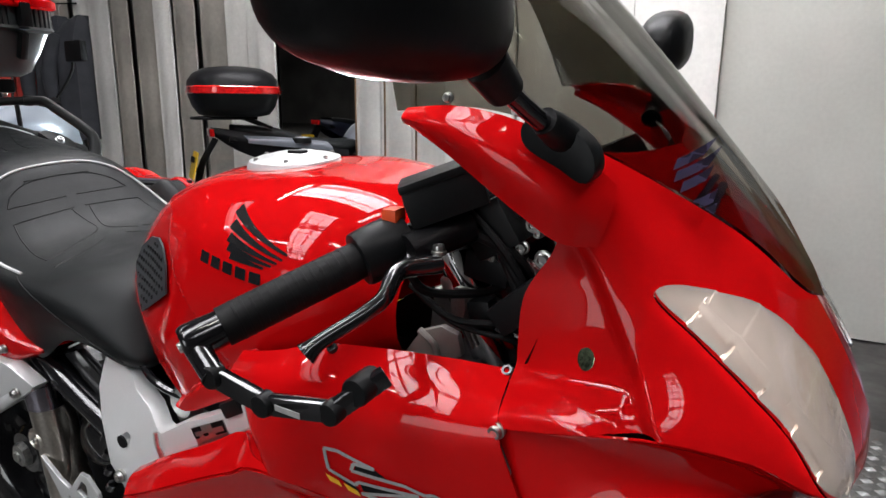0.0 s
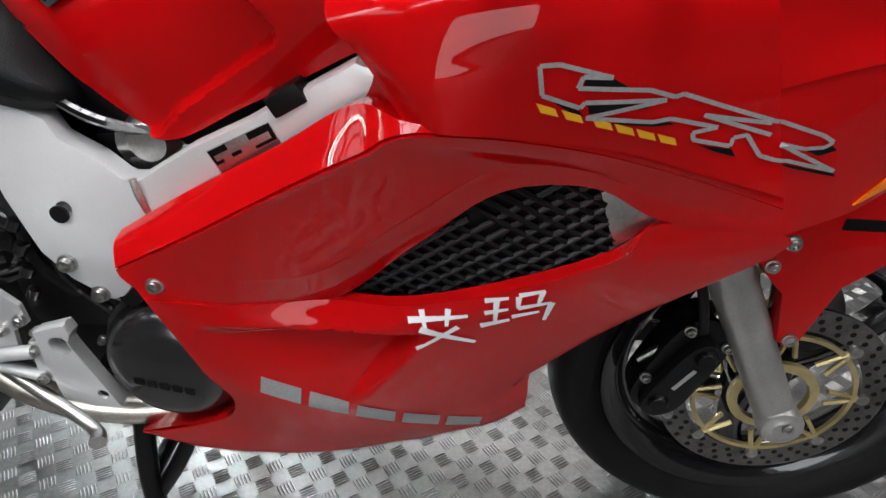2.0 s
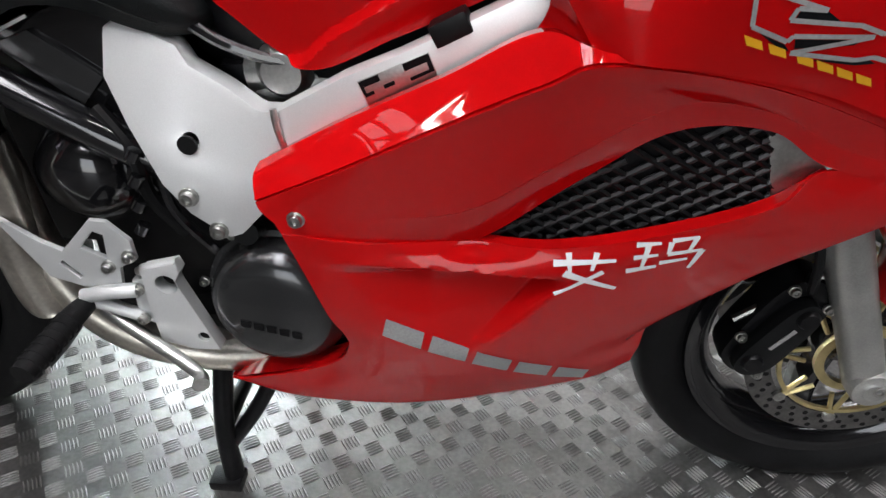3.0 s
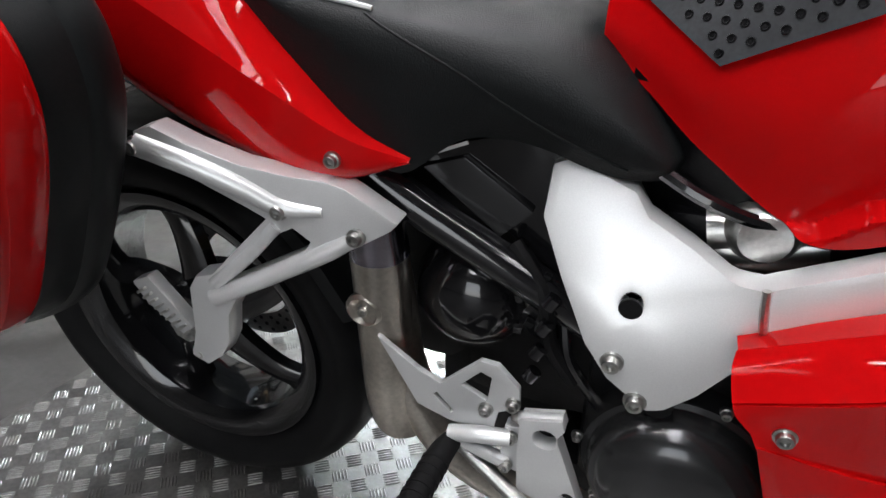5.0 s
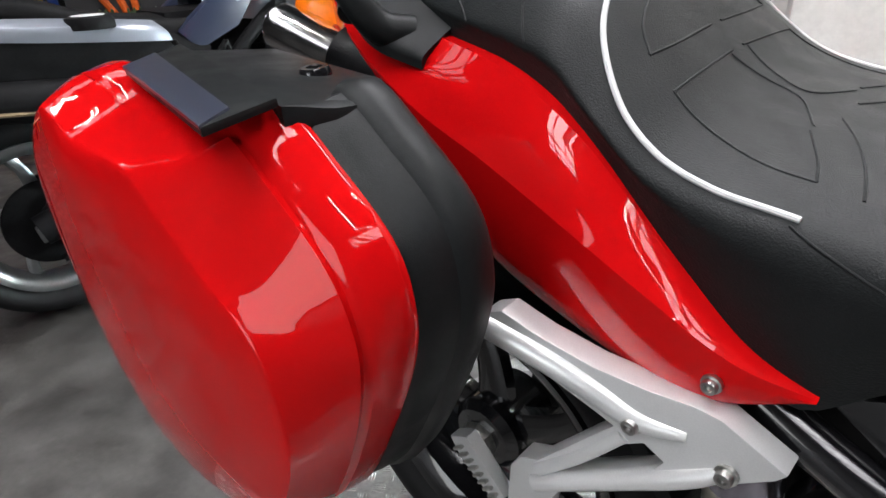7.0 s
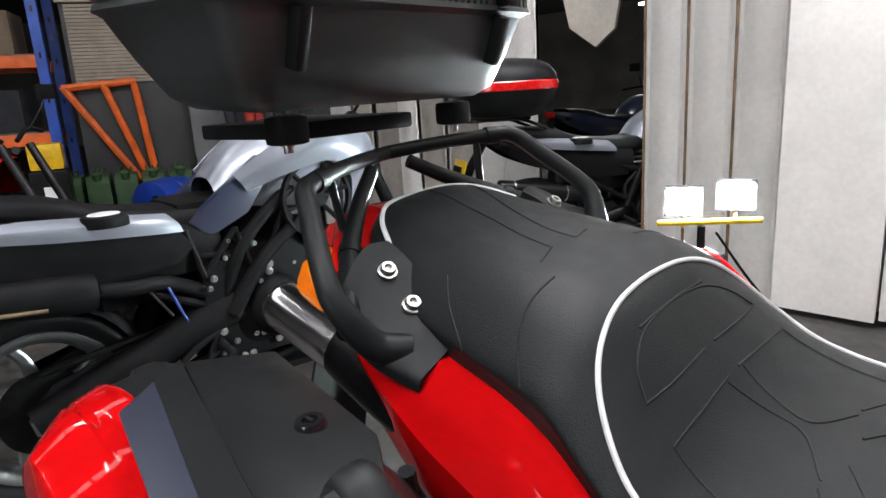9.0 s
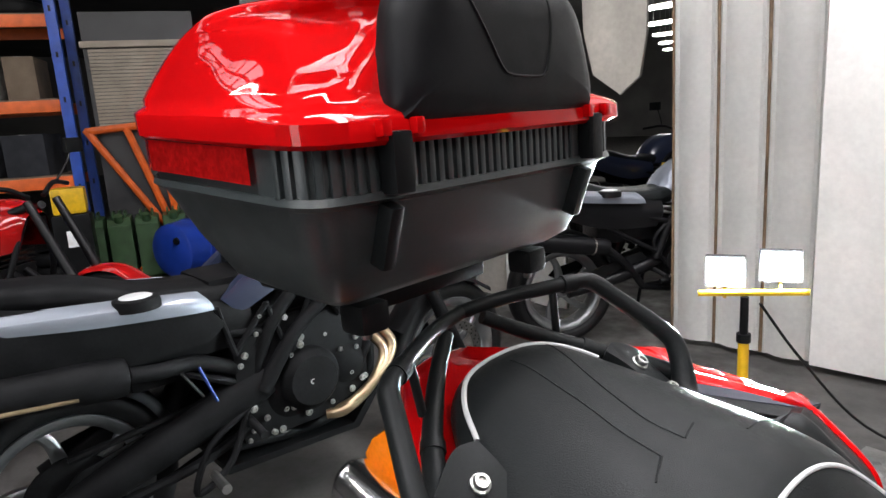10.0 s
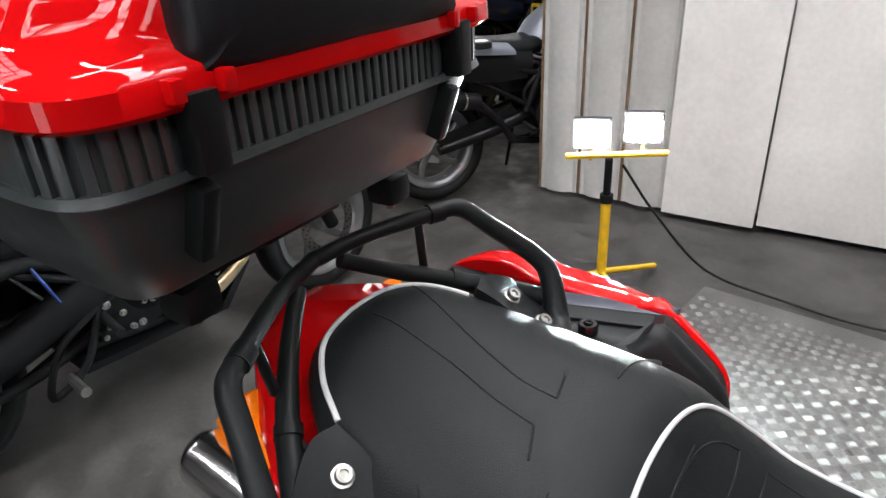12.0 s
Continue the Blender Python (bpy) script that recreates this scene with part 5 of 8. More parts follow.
# ---- handlebars and controls ----
for side in (-1, 1):
    inner, outer = Vector((0.455, side * 0.11, 1.01)), Vector((0.31, side * 0.352, 0.928))
    d = (outer - inner).normalized()
    bar = part("handlebar", tube([inner - d * 0.02, inner, outer], 0.011, n=14, seg=2), DARK, moto)
    part("grip", tube([outer - d * 0.145, outer - d * 0.142, outer - d * 0.03, outer - d * 0.026], [0.0165, 0.0175, 0.0175, 0.0165], n=20, seg=8), RUBBER, bar, "black rubber handlebar grip")
    for k in range(14):
        c = outer - d * (0.035 + k * 0.0078)
        ring = lathe([(0.0172, -0.0016), (0.0179, -0.0010), (0.0179, 0.0010), (0.0172, 0.0016)], n=18)
        ring.transform(Matrix.Translation(c) @ d.to_track_quat("Y", "Z").to_matrix().to_4x4())
        part("grip_ring", ring, RUBBER, bar)
    endw = part("bar_end", tube([outer - d * 0.024, outer + d * 0.006, outer + d * 0.012], [0.0155, 0.0165, 0.014], n=20, seg=6), GLOSSBLACK, bar)
    bolt(endw, outer + d * 0.013, 0.007, "bolt", d, 0.005)
    sw = part("switch_housing", tube([outer - d * 0.20, outer - d * 0.195, outer - d * 0.155, outer - d * 0.15], [0.022, 0.026, 0.026, 0.022], n=18, seg=9), BLACK, bar)
    part("kill_switch", box(outer - d * 0.185 + Vector((0.004, 0, 0.028)), (0.016, 0.018, 0.014), 0.004), mat("orange_switch", (0.7, 0.08, 0.02), 0.4, stain=0.1) if side < 0 else BLACK, sw)
    tilt = Matrix.Rotation(radians(-8 * side), 4, "X") @ Matrix.Rotation(radians(-16), 4, "Y") @ Matrix.Rotation(radians(-32 * side), 4, "Z")
    drop = 0.03 if side > 0 else 0.0
    res = part("brake_reservoir", box((0.44 - drop / 3, side * 0.165, 1.022 - drop), (0.075, 0.05, 0.036), 0.008, tilt), BLACK, bar, "black brake fluid reservoir")
    part("reservoir_lid", box((0.436 - drop / 3, side * 0.166, 1.042 - drop), (0.079, 0.054, 0.008), 0.003, tilt), BLACK, res)
    part("master_cylinder", tube([(0.455, side * 0.15, 0.99), (0.425, side * 0.21, 0.978)], 0.016, n=14, seg=2), DARK, bar)
    part("control_clamp", tube([(0.405, side * 0.19, 0.99), (0.418, side * 0.20, 0.972), (0.43, side * 0.21, 0.962)], 0.012, n=10), GLOSSBLACK, bar)
    lever = part("brake_lever", tube([(0.452, side * 0.20, 0.968), (0.432, side * 0.235, 0.968), (0.44, side * 0.275, 0.955), (0.42, side * 0.325, 0.938), (0.413, side * 0.337, 0.930)], [0.010, 0.0085, 0.007, 0.0065, 0.010], n=12), GLOSSBLACK, bar, "gloss black brake lever")
    bolt(lever, (0.452, side * 0.2, 0.98), 0.008, "pivot_bolt", (0, 0, 1))
    knots = [outer + d * 0.004, Vector((0.340, side * 0.364, 0.908)), Vector((0.382, side * 0.354, 0.889)), Vector((0.436, side * 0.338, 0.888)), Vector((0.462, side * 0.306, 0.908))]
    gd = part("lever_guard", tube([knots[0], knots[1]], 0.0105, n=10, seg=2), GLOSSBLACK, bar, "black jointed lever guard with white lettering bar")
    for k, (p, q) in enumerate(zip(knots[1:], knots[2:])):
        way = (q - p).normalized()
        seg_bm = box((0, 0, 0), ((q - p).length + 0.006, 0.010, 0.0165), 0.003)
        seg_bm.transform(Matrix.Translation((p + q) / 2) @ way.to_track_quat("X", "Z").to_matrix().to_4x4())
        part("guard_segment", seg_bm, GLOSSBLACK, gd)
        part("guard_joint", lathe([(0, -0.007), (0.009, -0.007), (0.010, -0.005), (0.010, 0.005), (0, 0.007)], p, n=14), BLACK, gd)
    part("guard_joint", lathe([(0, -0.014), (0.011, -0.014), (0.012, -0.012), (0.012, 0.012), (0, 0.012)], (0.45, side * 0.315, 0.902), n=14), BLACK, gd)
    part("guard_bar", slab([(0.395, 0.893), (0.42, 0.892), (0.42, 0.887), (0.395, 0.888)], side * 0.3565, side * 0.357, 0), DECALGREY, gd)
    part("throttle_cable", tube([outer - d * 0.18 + Vector((0.02, 0, -0.02)), (0.43, side * 0.18, 0.93), (0.47, side * 0.12, 0.92), (0.46, side * 0.05, 0.93)], 0.0045, n=8), RUBBER, bar)
    part("brake_hose", tube([(0.46, side * 0.15, 0.985), (0.50, side * 0.13, 0.955), (0.50, side * 0.10, 0.90), (0.47, side * 0.08, 0.80)], 0.0055, n=8), RUBBER, bar)
yoke = part("top_yoke", slab([(0.40, 0.985), (0.41, 1.0), (0.49, 0.97), (0.485, 0.945)], -0.13, 0.13, 0.01), GREY, moto, "grey top yoke and ignition lock")
for side in (-1, 1):
    part("fork_cap", tube([(0.425, side * 0.102, 0.955), (0.412, side * 0.102, 1.0), (0.405, side * 0.102, 1.015)], [0.026, 0.026, 0.02], n=16), GREY, yoke)
part("clock_housing", box((0.55, 0, 1.0), (0.06, 0.20, 0.10), 0.02, Matrix.Rotation(radians(-30), 4, "Y")), BLACK, moto)
part("steering_head", tube([(0.43, 0, 0.96), (0.50, 0, 0.80)], 0.04, n=16, seg=2), DARK, moto)
part("inner_tray", loft([[(0.37, -0.17, 0.835), (0.45, -0.19, 0.84), (0.52, -0.19, 0.84)], [(0.37, 0, 0.80), (0.45, 0, 0.80), (0.54, 0, 0.81)]], 12, 8, both=True), DARK, moto)
part("inner_fairing", loft([[(0.5, -0.18, 0.87), (0.53, -0.19, 0.8), (0.58, -0.2, 0.66)], [(0.56, -0.1, 0.87), (0.6, -0.12, 0.8), (0.64, -0.12, 0.66)], [(0.6, 0, 0.87), (0.66, 0, 0.8), (0.68, 0, 0.68)]], 12, 12, both=True), BLACK, moto)
for k, (x, y, z, sx, sy, sz) in enumerate(((0.47, -0.12, 0.985, 0.05, 0.04, 0.05), (0.47, -0.15, 0.905, 0.025, 0.02, 0.03), (0.46, -0.10, 0.94, 0.05, 0.05, 0.03), (0.49, -0.09, 0.915, 0.06, 0.04, 0.04), (0.515, -0.165, 0.925, 0.03, 0.02, 0.06))):
    part("switch_block", box((x, y, z), (sx, sy, sz), 0.006, Matrix.Rotation(radians(20 * k - 30), 4, "Y")), (BLACK, BLACK, DARK, GREY, BLACK)[k], moto)
for k in range(2):
    part("wiring_loom", tube([(0.40 + 0.015 * k, -0.17, 0.93 - 0.012 * k), (0.45, -0.175 + 0.01 * k, 0.905 - 0.01 * k), (0.50, -0.16, 0.90 - 0.012 * k), (0.53, -0.12, 0.86)], 0.0035, n=8), RUBBER, moto)
part("ignition_cover", lathe([(0, 0.01), (0.016, 0.01), (0.02, 0.006), (0.022, -0.02)], (0.455, 0, 0.995), "z", 20), CHROME, moto)
part("fork_clamp", tube([(0.43, -0.13, 0.90), (0.46, -0.08, 0.895), (0.46, 0.08, 0.895), (0.43, 0.13, 0.90)], 0.018, n=12), ALU, moto)
WARMGREY = mat("warm_grey_casting", (0.34, 0.31, 0.285), 0.36, metal=0.5, stain=0.3, stain_scale=20)
for side in (-1, 1):
    ft = part("fork_tube", tube([(0.452, side * 0.10, 0.840), (0.420, side * 0.10, 0.915)], 0.021, n=20, seg=2), POLISHED, moto)
    part("fork_tube_cap", tube([(0.421, side * 0.10, 0.912), (0.417, side * 0.10, 0.924), (0.414, side * 0.10, 0.930)], [0.0225, 0.022, 0.015], n=20), ALU, ft)
part("frame_gusset", slab([(0.360, 0.830), (0.386, 0.864), (0.412, 0.874), (0.432, 0.868), (0.436, 0.845), (0.41, 0.825)], -0.135, -0.125, 0.004), WARMGREY, moto)
part("gusset_rib", tube([(0.386, -0.136, 0.866), (0.404, -0.137, 0.852), (0.408, -0.136, 0.830)], 0.004, n=8), WARMGREY, moto)
part("airbox_snorkel", slab([(0.428, 0.935), (0.448, 0.975), (0.470, 0.965), (0.478, 0.935), (0.45, 0.925)], -0.075, -0.065, 0.006), WARMGREY, moto)
part("clock_rim", tube([(0.453, -0.11, 0.985), (0.460, -0.11, 1.015), (0.472, -0.11, 1.035), (0.482, -0.11, 1.03), (0.480, -0.11, 0.995)], 0.0042, n=8), GLOSSBLACK, moto)
part("clock_bezel", slab([(0.482, 1.030), (0.496, 1.034), (0.510, 1.012), (0.494, 0.996), (0.481, 0.996)], -0.125, -0.112, 0.005, smooth=24), BLACK, moto)
for k, (x, z) in enumerate(((0.466, 0.985), (0.474, 0.978), (0.512, 0.992), (0.518, 0.985), (0.500, 0.968), (0.522, 0.960), (0.470, 0.955))):
    bolt(moto, (x, -0.128 - 0.003 * (k % 2), z), 0.006 + 0.002 * (k % 3), "bolt", (0, -1, 0))
for k in range(3):
    part("brake_hose", tube([(0.44 + 0.012 * k, -0.14, 1.01 - 0.01 * k), (0.475, -0.145 + 0.01 * k, 0.985 - 0.012 * k), (0.50, -0.14, 0.95 - 0.01 * k), (0.52, -0.13, 0.90)], 0.004, n=8), RUBBER, moto)
part("radiator_block", box((0.33, -0.11, 0.62), (0.26, 0.10, 0.20), 0.01), DARK, moto)

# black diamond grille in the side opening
# lighter grey for the bars of one direction: glints put into colour
MESHGREY = mat("mesh_glint", (0.045, 0.045, 0.047), 0.42, metal=0.3, stain=0.3, stain_scale=60)
grille = part("side_grille", loft([[(0.18, -0.222, 0.58), (0.27, -0.228, 0.65), (0.35, -0.236, 0.712), (0.44, -0.234, 0.715)], [(0.20, -0.218, 0.53), (0.30, -0.224, 0.545), (0.38, -0.228, 0.57), (0.48, -0.226, 0.60)]], 20, 8), DARK, moto, "black diamond-mesh radiator grille")
gtree = skin(grille)
mesh_poly = [(0.205, 0.558), (0.265, 0.648), (0.345, 0.713), (0.42, 0.722), (0.437, 0.700), (0.462, 0.615), (0.40, 0.590), (0.30, 0.562)]
for k in range(-30, 60):
    for sgn in (-1, 1):
        a = Vector((0.15 + k * 0.0245, 0.5))
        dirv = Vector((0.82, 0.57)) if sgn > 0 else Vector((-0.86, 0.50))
        seg = [a + dirv * (s * 0.008) for s in range(-10, 60)]
        run = [p for p in seg if inside(p.x, p.y, mesh_poly)]
        if len(run) > 2:
            line = []
            for p in (run[0], run[len(run) // 2], run[-1]):
                hit, _, _, _ = gtree.ray_cast(Vector((p.x, -1, p.y)), Vector((0, 1, 0)))
                if hit is not None:
                    line.append(hit + Vector((0, -0.006, 0)))
            if len(line) > 1:
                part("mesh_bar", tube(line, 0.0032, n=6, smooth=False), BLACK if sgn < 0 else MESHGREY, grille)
part("inner_duct", slab([(0.430, 0.703), (0.497, 0.670), (0.475, 0.630), (0.456, 0.625)], -0.225, -0.238, 0.003), ALU, grille, "grey duct plate")
part("duct_tip", slab([(0.19, 0.568), (0.215, 0.582), (0.218, 0.572)], -0.222, -0.232, 0.002), ALU, grille)

# fasteners and stickers on the fairing
bolt(fair_a, (0.033, -0.272, 0.592), 0.010)
bolt(fair_l, (0.616, -0.222, 0.629), 0.009)
bolt(fair_u, (0.531, -0.252, 0.850), 0.009)
bolt(fair_u, (0.520, -0.203, 0.878), 0.008, normal=(0, -0.6, 0.8), material=GREY)
bolt(fair_u, (0.36, -0.245, 0.884), 0.008, normal=(0, -0.6, 0.8), material=GREY)
fskin = skin(fair_u, fair_a, fair_l, nose, chin)


def sticker(name, shapes, material, parent, lift=0.0012):
    bm = bmesh.new()
    for s in shapes:
        merge(bm, drape(flat_shape(s), fskin, lift=lift))
    return part(name, bm, material, parent)


for k in range(5):
    x, z = 0.112 + 0.0475 * k, 0.474 - 0.0235 * k
    sticker("letter_block", [[(x, z), (x + 0.039, z - 0.019), (x + 0.035, z - 0.043), (x - 0.005, z - 0.024)]], DECALGREY, fair_l)
# white brush strokes in two groups
marks = []
for ox, oz, group in ((0.266, 0.579, 0), (0.337, 0.597, 1)):
    if group == 0:
        rows_ = [((0, 0.008), (0.062, 0.018), 0.006), ((0.014, 0.024), (0.018, -0.004), 0.005), ((0.042, 0.028), (0.04, 0.0), 0.005), ((0.052, -0.002), (0.006, -0.048), 0.005), ((0.012, -0.006), (0.07, -0.036), 0.007)]
    else:
        rows_ = [((0.0, 0.018), (0.024, 0.022), 0.005), ((0.0, -0.002), (0.024, 0.003), 0.005), ((-0.004, -0.026), (0.026, -0.018), 0.006), ((0.012, 0.02), (0.011, -0.022), 0.005), ((0.034, 0.026), (0.06, 0.032), 0.005), ((0.058, 0.032), (0.054, 0.006), 0.005), ((0.034, 0.024), (0.034, 0.004), 0.005), ((0.034, 0.004), (0.068, 0.01), 0.005), ((0.068, 0.01), (0.062, -0.026), 0.006), ((0.028, -0.012), (0.056, -0.006), 0.005)]
    for p, q, w in rows_:
        marks.append(stroke((ox + 0.004 + p[0] * 0.9, oz + p[1] * 0.72 - 0.022), (ox + 0.004 + q[0] * 0.9, oz + q[1] * 0.72 - 0.022), w * 1.15, w * 0.65))
for mark in marks:
    sticker("brush_stroke", [mark], WHITE, fair_l, 0.0016)
# angular grey-edged model badge
lines = [[(0.406, 0.799), (0.427, 0.798), (0.389, 0.808), (0.375, 0.807), (0.378, 0.786), (0.406, 0.776), (0.409, 0.780), (0.468, 0.780), (0.411, 0.768), (0.461, 0.763), (0.474, 0.765), (0.512, 0.755), (0.493, 0.752), (0.495, 0.746), (0.526, 0.738)],
         [(0.406, 0.799), (0.403, 0.791), (0.455, 0.788), (0.474, 0.782), (0.480, 0.784), (0.554, 0.757), (0.601, 0.741), (0.611, 0.735), (0.606, 0.730), (0.590, 0.729), (0.569, 0.734), (0.622, 0.707), (0.566, 0.722), (0.553, 0.727), (0.538, 0.746), (0.527, 0.745), (0.526, 0.738)],
         [(0.499, 0.766), (0.556, 0.754)], [(0.499, 0.766), (0.558, 0.744)]]
for line in lines:
    for p, q in zip(line, line[1:]):
        sticker("badge_edge", [stroke(p, q, 0.0034)], DECALGREY, fair_u, 0.0016)
for shape in ([(0.408, 0.798), (0.428, 0.797), (0.440, 0.790), (0.406, 0.791)], [(0.411, 0.778), (0.462, 0.778), (0.455, 0.774), (0.413, 0.771)], [(0.384, 0.782), (0.405, 0.774), (0.410, 0.769), (0.400, 0.772)], [(0.425, 0.763), (0.462, 0.759), (0.478, 0.760), (0.470, 0.764)],
              [(0.500, 0.741), (0.528, 0.735), (0.533, 0.728), (0.515, 0.734)], [(0.570, 0.717), (0.622, 0.705), (0.626, 0.701), (0.585, 0.711)], [(0.592, 0.727), (0.612, 0.731), (0.617, 0.727), (0.604, 0.722)]):
    sticker("badge_shadow", [shape], DECALDARK, fair_u, 0.0013)
for k in (0, 1, 2.2, 3.1, 4.0, 4.9):
    x, z = 0.374 + 0.0188 * k, 0.777 - 0.0056 * k
    sticker("yellow_bar", [[(x, z + 0.0035), (x + 0.014, z - 0.001), (x + 0.017, z - 0.0075), (x + 0.004, z - 0.004)]], YELLOW, fair_u, 0.0016)
st = part("round_sticker", drape(flat_shape([(0.590 + 0.0072 * math.cos(t), 0.908 + 0.0085 * math.sin(t)) for t in (2 * math.pi * k / 24 for k in range(24))]), fskin, lift=0.0015), HOLO, nose, "small round holographic sticker")


# ---- luggage ----
right_case = thing("pannier", "glossy red hard pannier with black inner shell", "pannier", LEAN.copy(), "panniers")
# outlines in x and z, from the upper front corner down the front, under the belly and up the rear
RIM = [(-0.576, 0.934), (-0.528, 0.901), (-0.488, 0.861), (-0.477, 0.820), (-0.484, 0.775), (-0.516, 0.703), (-0.567, 0.615), (-0.62, 0.572), (-0.70, 0.535), (-0.79, 0.520), (-0.88, 0.545), (-0.935, 0.65), (-0.945, 0.79), (-0.918, 0.893), (-0.86, 0.937), (-0.76, 0.946), (-0.67, 0.942)]
FOLD = [(-0.660, 0.906), (-0.622, 0.876), (-0.588, 0.848), (-0.552, 0.824), (-0.532, 0.790), (-0.535, 0.715), (-0.576, 0.640), (-0.625, 0.600), (-0.70, 0.568), (-0.785, 0.556), (-0.86, 0.580), (-0.908, 0.665), (-0.916, 0.79), (-0.888, 0.868), (-0.82, 0.920), (-0.760, 0.935), (-0.705, 0.925)]
FACE = [(-0.690, 0.850), (-0.670, 0.835), (-0.650, 0.815), (-0.635, 0.790), (-0.625, 0.765), (-0.630, 0.715), (-0.655, 0.675), (-0.685, 0.655), (-0.72, 0.642), (-0.76, 0.638), (-0.80, 0.652), (-0.825, 0.70), (-0.83, 0.77), (-0.81, 0.82), (-0.782, 0.845), (-0.745, 0.857), (-0.715, 0.858)]


def case_ring(a, b, f, y, inset=0.0, n=96):
    """One ring of the pannier between two outlines, drawn in by inset."""
    c = Vector((-0.72, 0, 0.73))
    out = []
    for p, q in zip(ring_cr([(x, 0, z) for x, z in a], n), ring_cr([(x, 0, z) for x, z in b], n)):
        r = p.lerp(q, f)
        d = r - c
        r = c + d * ((d.length - inset) / d.length)
        out.append(Vector((r.x, y, r.z)))
    return out


def case_shell(spec, cap=True):
    bm = grid([case_ring(*q) for q in spec], wrap=True, cap=cap)
    bmesh.ops.recalc_face_normals(bm, faces=bm.faces)
    return bm


def plate_on(corners, thick, bevel=0.003):
    """A flat plate with its corners given and a thickness downwards."""
    bm = bmesh.new()
    bm.faces.new([bm.verts.new(p) for p in corners])
    ext = bmesh.ops.extrude_face_region(bm, geom=list(bm.faces))
    for v in (g for g in ext["geom"] if isinstance(g, bmesh.types.BMVert)):
        v.co.z -= thick
    bmesh.ops.recalc_face_normals(bm, faces=bm.faces)
    return bevelled(bm, bevel)


shell_bm = case_shell([(RIM, FOLD, 0, y, inset) for y, inset in ((-0.205, 0.13), (-0.235, 0.085), (-0.265, 0.040), (-0.285, 0.012), (-0.296, -0.006), (-0.304, -0.0115), (-0.318, -0.0125), (-0.326, -0.0105), (-0.330, -0.0055), (-0.345, -0.0030), (-0.360, 0.001), (-0.366, 0.006))])
for v in shell_bm.verts:
    f = max(0.0, min(1.0, (-0.565 - v.co.x) / 0.02))
    v.co.z -= 0.9 * f * max(0.0, v.co.z - 0.918)
part("inner_shell", shell_bm, CASE, right_case, "black textured inner shell")
lid_spec = [(RIM, FOLD, 0, -0.360, 0.010), (RIM, FOLD, 0, -0.3625, 0.0015), (RIM, FOLD, 0, -0.365, 0.0), (RIM, FOLD, 0, -0.369, -0.0008), (RIM, FOLD, 0.08, -0.384, 0.0), (RIM, FOLD, 0.15, -0.3935, 0.0), (RIM, FOLD, 0.165, -0.3955, 0.0025), (RIM, FOLD, 0.18, -0.398, 0.0040), (RIM, FOLD, 0.195, -0.4005, 0.0025), (RIM, FOLD, 0.21, -0.4025, 0.0002),
            (RIM, FOLD, 0.45, -0.4150, -0.0006), (RIM, FOLD, 0.72, -0.4285, -0.0006), (RIM, FOLD, 0.95, -0.4400, 0.0), (RIM, FOLD, 0.985, -0.4419, 0.0), (FOLD, FACE, 0.005, -0.4434, 0.0), (FOLD, FACE, 0.03, -0.4444, 0.0), (FOLD, FACE, 0.10, -0.4456, 0.0), (FOLD, FACE, 0.25, -0.4480, 0.0), (FOLD, FACE, 0.5, -0.4515, 0.0), (FOLD, FACE, 0.75, -0.4542, 0.0), (FOLD, FACE, 1.0, -0.4560, 0.0), (FOLD, FACE, 1.0, -0.4570, 0.05)]
lid_bm = case_shell(lid_spec)
for v in lid_bm.verts:
    # the pocket under the carrying handle
    rear = max(0.0, min(1.0, (-0.588 - v.co.x) / 0.006)) * max(0.0, min(1.0, (v.co.x + 0.80) / 0.05))
    high = max(0.0, v.co.z - (0.924 - 0.02 * max(0.0, min(1.0, (-v.co.y - 0.38) / 0.06))))
    v.co.z -= 0.8 * rear * high
lid = part("lid", lid_bm, RED, right_case, "glossy red pannier lid with a pressed groove and a ridge")
hand = part("carry_handle", plate_on([(-0.770, -0.383, 0.946), (-0.827, -0.307, 0.946), (-0.559, -0.378, 0.944), (-0.554, -0.431, 0.942)], 0.006, 0.002), CASE, right_case, "black carrying handle across the top")
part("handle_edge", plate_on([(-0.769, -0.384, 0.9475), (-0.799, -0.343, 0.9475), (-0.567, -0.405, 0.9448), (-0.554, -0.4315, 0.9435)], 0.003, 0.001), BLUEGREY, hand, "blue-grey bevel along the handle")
lockp = part("lock_plate", plate_on([(-0.836, -0.302, 0.938), (-0.700, -0.341, 0.940), (-0.560, -0.377, 0.939), (-0.548, -0.345, 0.930), (-0.545, -0.300, 0.924), (-0.60, -0.262, 0.924), (-0.80, -0.225, 0.926)], 0.02, 0.005), CASE, right_case, "black plate with the key lock")
lk = part("lock_barrel", lathe([(0, 0.001), (0.006, 0.001), (0.0065, 0.004), (0.011, 0.004), (0.013, 0.0), (0.013, -0.01)], (-0.645, -0.290, 0.931), "z", 24), GLOSSBLACK, lockp)
part("key_slot", box((-0.645, -0.290, 0.9345), (0.009, 0.0025, 0.003), 0), GREY, lk)
part("mount_lug", plate_on([(-0.575, -0.345, 0.930), (-0.540, -0.338, 0.916), (-0.535, -0.290, 0.908), (-0.61, -0.275, 0.92)], 0.018, 0.005), CASE, right_case)
part("pannier_rail", tube([(-0.62, -0.225, 0.86), (-0.63, -0.215, 0.78), (-0.65, -0.20, 0.72)], 0.008, n=8), CASE, right_case)
left_case = copy_thing(right_case, LEAN @ Matrix.Translation((-0.03, -0.02, -0.05)))
